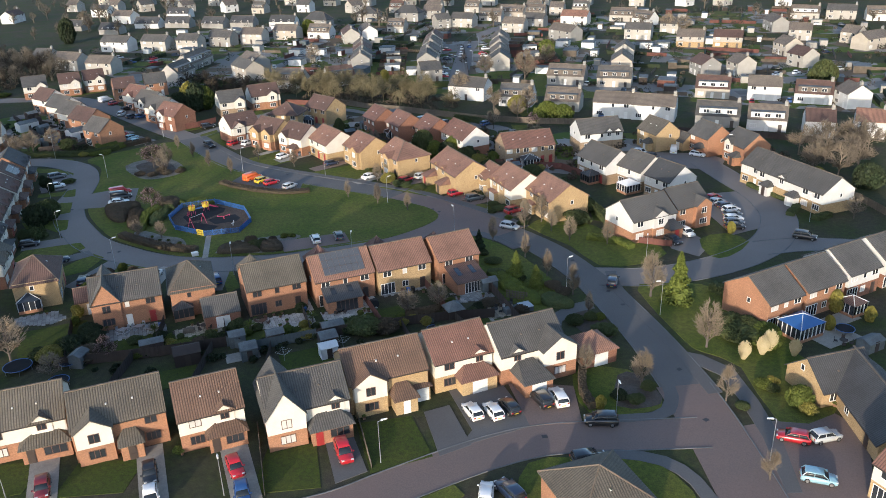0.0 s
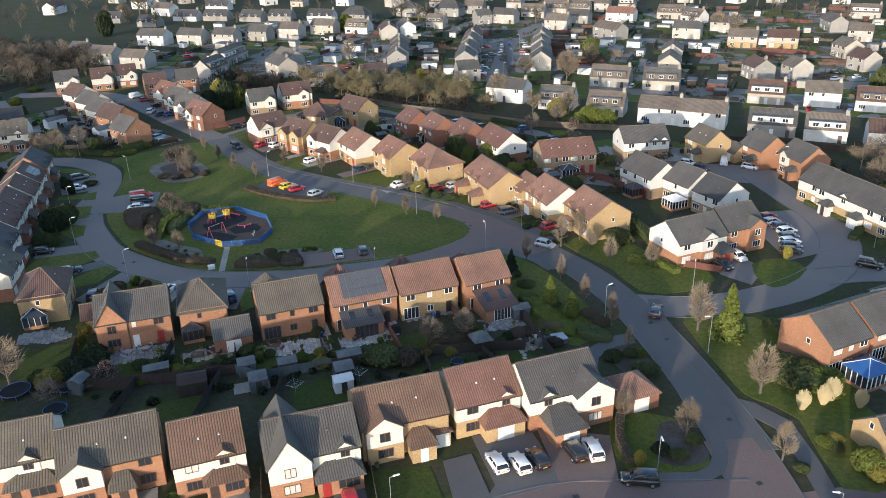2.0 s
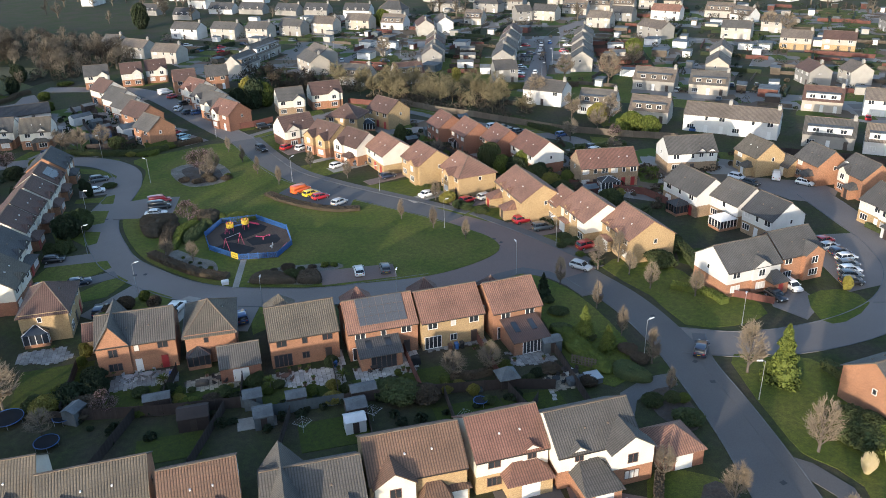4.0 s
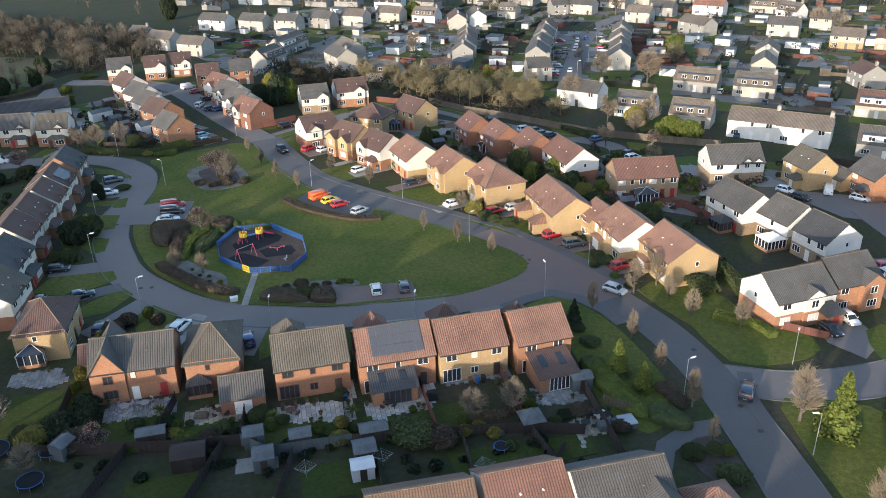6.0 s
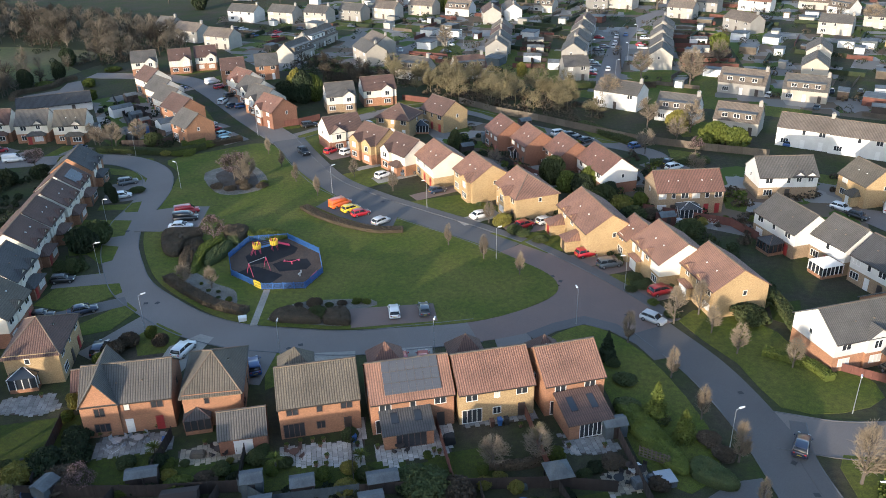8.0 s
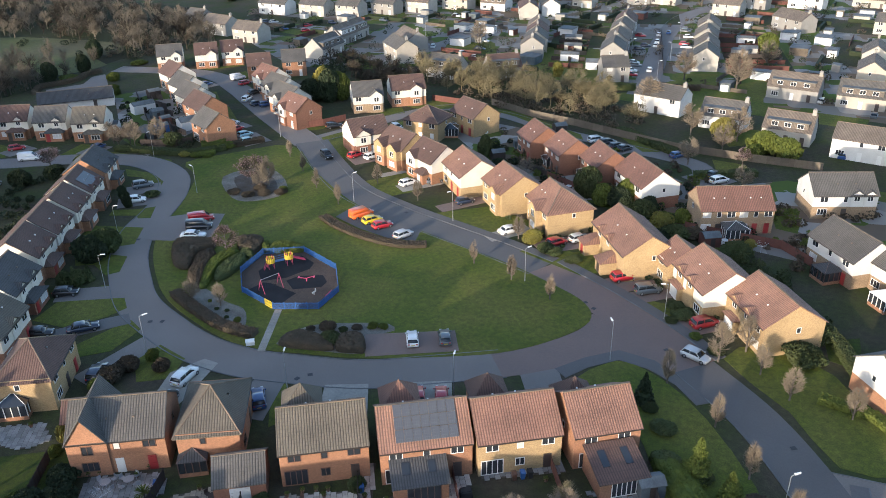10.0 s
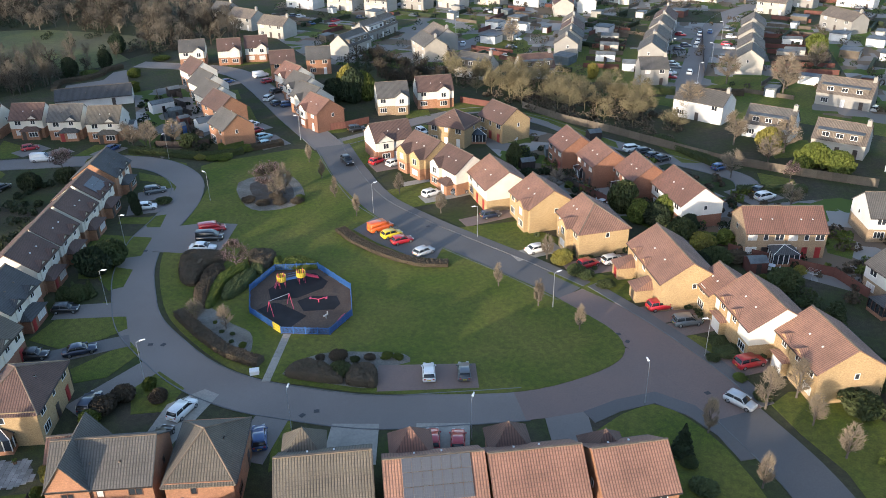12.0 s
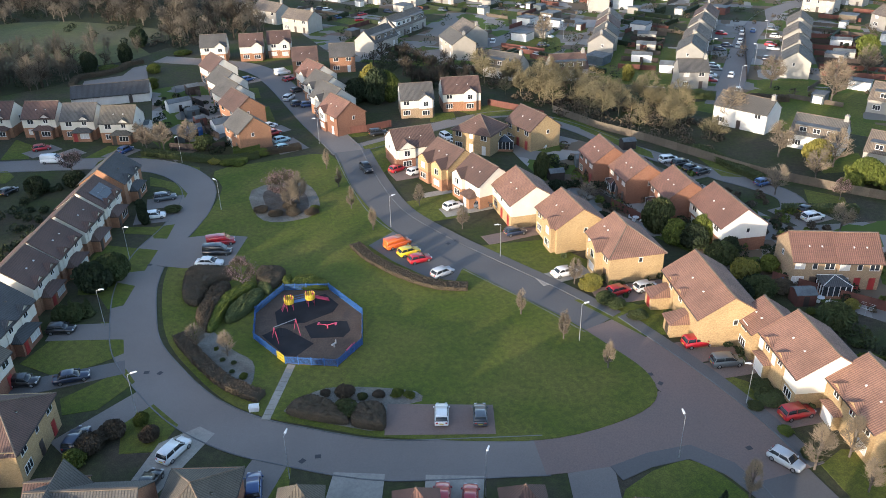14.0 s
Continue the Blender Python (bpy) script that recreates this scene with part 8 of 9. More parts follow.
for bx, by, mt, cl in ((-23.2, 116.8, "blue_paint", "blue"), (-6.2, 122.6, "blue_paint", "blue"), (-5.4, 122.9, "tyre", "black"), (-7.1, 122.2, "brown_frame", "brown"), (-45.8, 112.6, "blue_paint", "blue"), (15.6, 192.4, "blue_paint", "blue"), (56.4, 107.6, "blue_paint", "blue")):
    wheelie_bin(bx, by, 22, mt, cl)


def rotary_dryer(x, y):
    d = thing("rotary_dryer", x, y, 20, "folding steel rotary clothes dryer on lawn", "clothes dryer", "clothes dryers")
    bm = bmesh.new()
    rod(bm, (0, 0, 0), (0, 0, 1.7), 0.03, 0.03, 6)
    part("pole", bm, "steel", d)
    for k in range(4):
        a = k * math.pi / 2
        put("arm", shared("rdarm", lambda bm: rod(bm, (0, 0, 1.1), (1.3, 0, 1.75), 0.018, 0.018, 5), "steel"), d, pose(0, 0, 0, 0, 0, 90 * k))
    for q in (0.6, 0.95, 1.25):
        bm = bmesh.new()
        c = [(q * math.cos(k * math.pi / 2), q * math.sin(k * math.pi / 2), 1.1 + q * 0.5) for k in range(4)]
        for k in range(4):
            rod(bm, c[k], c[(k + 1) % 4], 0.008, 0.008, 3)
        part("line", bm, "upvc", d)
    return d


for rx, ry in ((-24.0, 101.6), (-15.6, 104.6), (-3.6, 104.4), (26.4, 186), (-50.4, 109.4)):
    rotary_dryer(rx, ry)


def table_set(x, y, yaw, mat="wood_dark", label="dark garden table with four chairs on patio"):
    t = thing("garden_table", x, y, yaw, label.replace(" with four chairs", ""), "table", "garden tables", 0.08)
    put("tabletop", shared(("gt", mat), lambda bm: rod(bm, (0, 0, 0.68), (0, 0, 0.73), 0.6, 0.6, 14), mat), t)
    put("pedestal", shared(("gp", mat), lambda bm: rod(bm, (0, 0, 0), (0, 0, 0.68), 0.07, 0.05, 6), mat), t)
    for k in range(4):
        a = radians(yaw + 45 + 90 * k)
        c = thing("garden_chair", x + math.cos(a) * 1.05, y + math.sin(a) * 1.05, math.degrees(a), "garden chair set round a patio table", "chair", "garden chairs", 0.08)
        put("seat", shared(("gs", mat), lambda bm: box(bm, -0.25, -0.25, 0.38, 0.25, 0.25, 0.44), mat), c)
        put("backrest", shared(("gb", mat), lambda bm: box(bm, 0.2, -0.25, 0.44, 0.26, 0.25, 0.92), mat), c)
        put("leg_frame", shared(("gl", mat), lambda bm: lattice(bm, [-0.24, -0.2, 0.2, 0.24], [0, 0.3, 0.38], lambda i, j: i != 1 or j == 1, -0.24, -0.2), mat), c)
    return t


for tx, ty, mt in ((-38.6, 112.2, "wood_dark"), (-46.6, 111.8, "steel"), (-51.5, 111.6, "steel"), (-17.4, 116.2, "wood_dark"), (10.6, 116.4, "wood_dark"), (-32.4, 241, "upvc"), (20.6, 188.4, "upvc"), (58.8, 101.4, "wood_dark")):
    table_set(tx, ty, 22, mt)
hot = thing("covered_hot_tub", 13.2, 115.4, 22, "grey covered hot tub on a slab patio", "hot tub", z=0.06)
bm = bmesh.new()
box(bm, -1, -1, 0, 1, 1, 0.8)
part("shell", bm, "felt", hot)
bm = bmesh.new()
box(bm, -1.05, -1.05, 0.8, 1.05, 1.05, 0.9)
part("cover", bm, "steel", hot)
gz = thing("gazebo", 1.4, 113.6, 22, "dark timber gazebo with felt pyramid roof", "gazebo")
for a in (-1.2, 1.2):
    for b in (-1.2, 1.2):
        put("post", shared("gzpost", lambda bm: box(bm, -0.06, -0.06, 0, 0.06, 0.06, 2.0), "wood_dark"), gz, pose(a, b, 0))
bm, _ = roof_bm(2.6, 2.6, 1.1, 0.2, 0.2, (1, 1), 0.06)
part("roof", bm, "felt", gz, "", pose(0, 0, 2.0))
toilet = thing("portable_toilet", 40.6, 120.6, 20, "turquoise plastic portable toilet on the verge", "portable toilet", z=0.05)
bm = bmesh.new()
box(bm, -0.55, -0.55, 0, 0.55, 0.55, 2.1)
part("cabin", bm, "paint_lightblue", toilet)
bm = bmesh.new()
solid(bm, [(-0.6, -0.6, 2.1), (0.6, -0.6, 2.1), (0.6, 0.6, 2.1), (-0.6, 0.6, 2.1)], [(-0.45, -0.3, 2.35), (0.45, -0.3, 2.35), (0.45, 0.3, 2.35), (-0.45, 0.3, 2.35)])
part("roof", bm, "upvc", toilet)
door(toilet, 0, -0.55, 0.1, 0, 0.7, 1.8, "door_white")
pots = ((-31, 114.4), (-27, 115.2), (-25.6, 113.4), (-22.6, 116), (-15, 118.6), (-41, 113.4), (-55, 113.6), (-49, 113.8), (2.4, 119.6), (6.6, 120.4), (-33, 80.2), (-14.8, 82.2), (49.6, 88.6), (49.8, 87.2), (50.4, 86), (-11, 86.4), (-67, 119), (-3.6, 122.6))
for px, py in pots:
    p = thing("plant_pot", px, py, 0, "terracotta plant pot with a small green plant", "plant pot", "plant pots", 0.06)
    put("pot", shared("pot", lambda bm: rod(bm, (0, 0, 0), (0, 0, 0.4), 0.18, 0.26, 10), "roof_terracotta"), p)
    if "potplant" not in BUSHES:
        rr = random.Random(3)
        BUSHES["potplant"] = raw_mesh(*leaves(rr, [q * 0.32 + Vector((0, 0, 0.35)) for q in blob_points(rr, 90, "ball")], 0.06, 0.16), "leaf_lime")
    put("plant", BUSHES["potplant"], p)


# ---- lawns of the gardens and verges ----
GARDEN_LAWNS = [
    (0, [(-146.3, 202.0), (-152.9, 213.7), (-145.0, 211.2), (-140.7, 204.4)]),
    (0, [(-128.7, 207.2), (-128.6, 216.2), (-122.2, 216.5), (-121.1, 210.3)]),
    (0, [(-118.3, 212.3), (-114.0, 212.2), (-107.5, 211.0), (-100.4, 210.1), (-99.2, 208.2), (-107.5, 209.1)]),
    (0, [(-121.5, 265.7), (-118.1, 266.5), (-112.6, 258.3), (-115.4, 258.0)]),
    (0, [(-110.1, 250.9), (-107.2, 252.8), (-99.1, 241.5), (-101.8, 239.6)]),
    (0, [(-136.0, 292.3), (-125.8, 301.8), (-123.9, 298.2), (-133.4, 290.3)]),
    (0, [(-125.1, 283.0), (-120.3, 291.3), (-112.0, 278.5), (-120.3, 281.8)]),
    (0, [(-116.2, 272.6), (-111.3, 274.7), (-104.4, 266.1), (-109.5, 264.7)]),
    (0, [(-136.1, 249.6), (-132.8, 251.4), (-130.3, 247.6), (-133.1, 245.9)]),
    (0, [(-91.4, 242.4), (-84.9, 247.4), (-78.5, 238.8), (-73.5, 240.1), (-73.4, 238.2), (-78.5, 234.9)]),
    (0, [(-99.0, 251.5), (-94.1, 255.1), (-89.1, 248.5), (-94.0, 245.6)]),
    (0, [(-71.5, 231.3), (-67.7, 236.9), (-62.8, 225.0), (-59.9, 222.5), (-61.6, 217.3)]),
    (0, [(-64.3, 257.3), (-58.7, 259.9), (-56.5, 255.0), (-62.0, 251.4)]),
    (0, [(-57.7, 261.3), (-50.0, 270.3), (-44.1, 266.7), (-44.3, 261.5), (-51.8, 258.4)]),
    (0, [(-56.6, 246.7), (-53.2, 248.6), (-51.5, 243.2), (-55.4, 245.0)]),
    (0, [(-64.0, 339.9), (-51.3, 351.3), (-49.2, 358.3), (-49.8, 341.4), (-46.8, 314.9), (-51.6, 315.3), (-63.0, 328.5)]),
    (0, [(-141.3, 360.3), (-123.9, 356.7), (-120.0, 352.8), (-124.1, 347.0), (-134.0, 351.8)]),
    (0, [(-33.7, 263.3), (-26.6, 260.9), (-21.7, 256.1), (-21.3, 253.3), (-26.6, 256.8), (-33.6, 261.2)]),
    (0, [(14.8, 309.3), (28.4, 311.4), (26.7, 297.9), (19.1, 292.2), (14.7, 302.5)]),
    (0, [(20.8, 287.9), (26.4, 294.1), (43.5, 307.3), (40.5, 289.7), (36.9, 280.1), (30.1, 284.7), (23.3, 286.2)]),
    (0, [(46.8, 343.5), (53.1, 348.4), (49.3, 322.5), (41.8, 309.5)]),
    (0, [(-6.1, 289.3), (7.6, 293.4), (7.0, 289.8), (-5.5, 285.7)]),
    (0, [(-3.0, 283.3), (5.6, 287.0), (5.1, 280.3), (-0.8, 277.6)]),
    (0, [(-26.5, 258.9), (-21.5, 256.2), (-8.7, 244.9), (-7.8, 241.0), (-12.7, 243.8), (-26.0, 256.0)]),
    (0, [(1.1, 244.3), (6.1, 242.3), (13.6, 238.2), (13.0, 235.8), (6.2, 234.7)]),
    (0, [(-107.6, 202.7), (-100.0, 201.3), (-94.9, 197.3), (-94.2, 195.3), (-96.9, 196.7), (-101.2, 198.6), (-104.6, 198.6)]),
    (0, [(-96.7, 181.2), (-92.1, 182.5), (-89.1, 184.5), (-87.0, 179.1), (-89.3, 178.5), (-90.6, 179.7), (-95.9, 178.7)]),
    (0, [(-96.7, 173.8), (-85.9, 174.9), (-83.6, 168.1), (-85.8, 166.8), (-93.0, 164.0)]),
    (0, [(-91.7, 162.2), (-88.4, 163.6), (-82.0, 163.4), (-80.0, 157.9), (-81.6, 156.3), (-85.9, 159.4), (-89.0, 158.5)]),
    (0, [(-80.3, 153.0), (-77.7, 153.4), (-76.9, 152.4), (-78.8, 151.7)]),
    (0, [(-140.9, 196.4), (-139.5, 197.1), (-135.7, 194.9), (-134.8, 191.5), (-135.9, 191.2)]),
    (0, [(-73.2, 136.4), (-69.2, 144.3), (-66.2, 142.2), (-67.2, 136.1), (-70.7, 133.9)]),
    (0, [(-64.8, 138.2), (-61.9, 139.4), (-55.7, 136.5), (-55.4, 131.7), (-59.4, 130.1)]),
    (0, [(-84.0, 141.1), (-83.9, 147.7), (-74.0, 150.1), (-71.8, 147.3), (-73.4, 144.4), (-76.9, 140.1)]),
    (1, [(-55.2, 107.5), (-46.9, 110.1), (-43.7, 107.8), (-45.4, 103.7), (-52.3, 103.3)]),
    (1, [(-41.8, 108.8), (-32.8, 111.5), (-31.3, 107.7), (-39.4, 105.9)]),
    (1, [(-30.1, 110.8), (-21.6, 113.8), (-19.8, 110.7), (-28.0, 107.5)]),
    (1, [(-17.2, 113.1), (-11.4, 115.6), (-10.9, 112.6), (-16.3, 111.2)]),
    (1, [(-68.1, 111.5), (-60.2, 114.2), (-57.1, 110.1), (-60.5, 105.4)]),
    (0, [(-41.4, 133.7), (-39.4, 134.6), (-36.3, 127.0), (-38.0, 125.0)]),
    (0, [(23.1, 254.9), (34.1, 256.0), (34.8, 245.9), (25.9, 241.8)]),
    (0, [(21.5, 232.2), (28.5, 230.0), (28.8, 224.5), (21.9, 225.1)]),
    (1, [(31.8, 158.6), (36.8, 160.5), (35.4, 151.9), (31.5, 153.7)]),
    (0, [(-1.8, 193.9), (8.2, 193.0), (8.2, 189.7), (3.0, 189.0)]),
    (0, [(52.1, 219.4), (57.3, 217.5), (54.5, 212.5), (50.2, 214.3)]),
    (0, [(5.7, 166.0), (9.9, 165.1), (14.1, 161.5), (12.8, 159.3), (7.9, 162.1)]),
    (0, [(-6.2, 179.0), (-1.3, 183.2), (-0.2, 173.8), (-3.7, 173.4)]),
    (0, [(30.4, 203.0), (35.7, 202.5), (33.8, 195.1), (30.3, 196.7)]),
]
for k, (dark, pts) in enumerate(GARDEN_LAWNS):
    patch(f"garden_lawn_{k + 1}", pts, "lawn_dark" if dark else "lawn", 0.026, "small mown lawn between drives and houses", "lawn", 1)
for k, pts in enumerate(([(14.4, 372), (21.8, 374), (19.6, 332), (14, 330), (12.6, 340)], [(1.6, 304), (5.6, 304), (8.4, 346), (9, 368), (5, 368)])):
    patch(f"drive_strip_{k + 1}", pts, "slab", 0.02, "row of pale paved front drives", "driveway")
patch("back_garden_plots", [(-146.7, 257.7), (-136.2, 268.8), (-105.4, 233.5), (-107.5, 211.5), (-120.7, 221.5)], "plots", 0.012, "small fenced back gardens with paving and grass", "garden")
patch("row_garden_plots", [(-40, 240), (-24, 216), (-4, 203), (12, 192), (34, 183), (54, 186), (60, 212), (36, 222), (18, 214), (0, 232), (-20, 246), (-30, 250)], "plots", 0.012, "small fenced gardens with paving, gravel and grass", "garden")
patch("cottage_drive", [(-171.4, 259.7), (-164.2, 267.5), (-166.9, 276.2), (-164.7, 280), (-154.8, 266.9), (-168.3, 254.8)], "asphalt", 0.04, "asphalt drive beside the long cottage", "driveway", 1)
patch("junction_paving", [(-4.4, 143.4), (3.3, 155.1), (4.8, 155.5), (11.8, 145.9), (9.6, 145.3), (3.5, 149.6), (-1.0, 146.6)], "red_paving", 0.03, "reddish paving at the mouth of the loop road", "road")

# Sheds, garden rooms and fences of the plots behind the gabled row
shed(-128.3, 243.7, 53, 6.0, 3.2, 2.5, "white", "felt", "white garden room with flat grey roof")
shed(-113.2, 228.0, 53, 3.0, 2.4, 2.2, "blue_paint", "felt", "bright blue timber garden shed with felt roof")
shed(-133.1, 257.2, 53, 3.4, 2.6, 2.3, "wood_dark", "felt", "dark timber garden shed")
shed(-121.5, 239.5, 53, 3.2, 2.4, 2.2, "shed_blue", "felt", "blue-grey garden shed with felt roof")
shed(-126.5, 226.5, 20, 3.6, 3.0, 2.4, "upvc", "felt", "white flat-roofed garage store")
shed(-116, 234.5, 53, 2.6, 2.2, 2.1, "wood_red", "felt", "red-brown timber garden shed")
for a, b in (((-138, 262), (-129, 255)), ((-131.5, 253.5), (-123, 247)), ((-126, 247.5), (-117.6, 241)), ((-119.6, 240), (-111, 233.4)), ((-114, 233), (-105.6, 226.5))):
    fence([a, ((a[0] + b[0]) / 2 - 1, (a[1] + b[1]) / 2 - 0.6), b], 1.7, "wood_dark", D)
fence([(-140.4, 259.4), (-128, 243.4), (-117.6, 229.6), (-113, 219.6)], 1.8, "wood_dark", D)
hedge([(-103.8, 214.4), (-98, 214.6), (-92, 215.4)], 1.4, 0.9, "leaf_lime", hg)
bush(-86.5, 164.2, 2.6, 4.4, "leaf", label="large rounded olive-green garden tree", name="tree", category="tree")
for bx, by, r, h in ((-84.9, 152.8, 1.3, 3.2), (-83.2, 154.2, 1.2, 3.0), (-94.5, 183.5, 0.9, 3.2), (-124.1, 189.8, 1.5, 4.0)):
    bush(bx, by, r, h, "leaf", "cone", "conical dark green garden conifer", "conifer", "tree")
bush(-84, 268, 3.4, 9.0, "leaf_yellow", "cone", "tall golden-green conifer behind houses", "conifer", "tree")
bush(-80, 267, 3.0, 7.0, "leaf_lime", "ball", "bright yellow-green evergreen behind houses", "tree", "tree")


# ---- sheds and garages of the older estate ----
def clear(x, y, r):
    if any((x - a) ** 2 + (y - b) ** 2 < r * r for a, b in FARS):
        return False
    rx = 7.5 + (y - 300) * 0.09 if y < 370 else 14 + (y - 368) * 0.45
    return abs(x - rx) > 16


SHEDS = {}
FS = random.Random(77)
TONE = ("white", "harl", "wood_dark", "wood_pale", "greyharl", "shed_blue", "upvc", "wood_red")
placed = []
for x, y in scatter(FAR_PLOT, 900, 78):
    if len(placed) == 105:
        break
    if not clear(x, y, 8.5) or any((x - a) ** 2 + (y - b) ** 2 < 36 for a, b in placed):
        continue
    placed.append((x, y))
    kind = (FS.choice(TONE), FS.choice(((2.4, 3.0, 2.1), (2.9, 5.4, 2.4), (3.2, 4.2, 2.3), (5.6, 5.8, 2.5))))
    if kind not in SHEDS:
        w, d, h = kind[1]
        b1, b2, b3 = bmesh.new(), bmesh.new(), bmesh.new()
        box(b1, -w / 2, -d / 2, -0.1, w / 2, d / 2, h)
        solid(b2, [(-w / 2 - .15, -d / 2 - .15, h), (w / 2 + .15, -d / 2 - .15, h), (w / 2 + .15, d / 2 + .15, h), (-w / 2 - .15, d / 2 + .15, h)],
              [(-w / 2 - .15, -d / 2 - .15, h + .12), (w / 2 + .15, -d / 2 - .15, h + .3), (w / 2 + .15, d / 2 + .15, h + .3), (-w / 2 - .15, d / 2 + .15, h + .12)])
        box(b3, -w * 0.36, -d / 2 - 0.05, 0, w * 0.36, -d / 2 + 0.02, 1.95)
        SHEDS[kind] = (mesh_of(b1, kind[0]), mesh_of(b2, "felt"), mesh_of(b3, "door_white"))
    g = thing("shed", x, y, FS.choice((-20, 70, 160, 250)) + FS.uniform(-4, 4), {"w": "small flat-roofed timber garden shed", "h": "pale harled garage with flat roof", "g": "grey harled garage with flat roof", "s": "blue-grey garden shed with felt roof", "u": "white garden building with flat roof"}[kind[0][0]] if kind[0] != "white" else "white flat-roofed garage with white door", "shed", "sheds of the older estate")
    for nm, me in zip(("body", "roof", "door"), SHEDS[kind]):
        put(nm, me, g)

# Low fences and hedges between their plots, past counting
for name, mat, n, seed, h, label in (("plot_fences", "wood_red", 70, 80, 1.5, "red-brown garden fences among far houses"), ("plot_walls", "wood_pale", 150, 81, 1.2, "pale timber fences and low walls among far houses"), ("plot_hedges", "leaf_dark", 150, 82, 1.5, "dark clipped hedges among far houses")):
    bm = bmesh.new()
    rg = random.Random(seed)
    for x, y in scatter(FAR_PLOT, n, seed):
        if not clear(x, y, 9.5):
            continue
        a = radians(rg.choice((-20, 70)) + rg.uniform(-4, 4))
        l, w = rg.uniform(4, 9), 0.9 if mat == "leaf_dark" else 0.12
        c, s = math.cos(a), math.sin(a)
        o = [(x + c * u - s * v, y + s * u + c * v) for u, v in ((-l, -w / 2), (l, -w / 2), (l, w / 2), (-l, w / 2))]
        solid(bm, [(*q, -0.1) for q in o], [(*q, h) for q in o])
    tagged(put(name, mesh_of(bm, mat)), label, "hedges" if mat == "leaf_dark" else "fences", kind="stuff")


# ---- planting and clutter of the back gardens ----
def cabbage_palm(x, y, s):
    """A rosette of long arching leaves on a short stem."""
    rng = random.Random(int(abs(x * 10)))
    p = thing("cabbage_palm", x, y, 0, "spiky green cabbage palm in a garden bed", "palm", "garden palms")
    if "palmleaf" not in BUSHES:
        v, f = [], []
        for k in range(70):
            a, up = rng.uniform(0, 6.28), rng.uniform(0.1, 1.3)
            d, w = Vector((math.cos(a) * math.cos(up), math.sin(a) * math.cos(up), math.sin(up))), Vector((-math.sin(a), math.cos(a), 0)) * 0.05
            q = [Vector((0, 0, 0.9)), Vector((0, 0, 0.9)) + d * 0.6, Vector((0, 0, 0.9)) + d * 1.15 - Vector((0, 0, 0.28))]
            n = len(v)
            v += [q[0] - w * 0.5, q[0] + w * 0.5, q[1] - w, q[1] + w, q[2]]
            f += [(n, n + 1, n + 3, n + 2), (n + 2, n + 3, n + 4)]
        BUSHES["palmleaf"] = raw_mesh(v, f, "leaf_lime")
    put("stem", shared("palmstem", lambda bm: rod(bm, (0, 0, 0), (0, 0, 0.95), 0.10, 0.08, 6), "bark"), p)
    put("leaf_rosette", BUSHES["palmleaf"], p)
    p.matrix_basis = pose(x, y, 0.04) @ Matrix.Scale(s, 4)
    return p


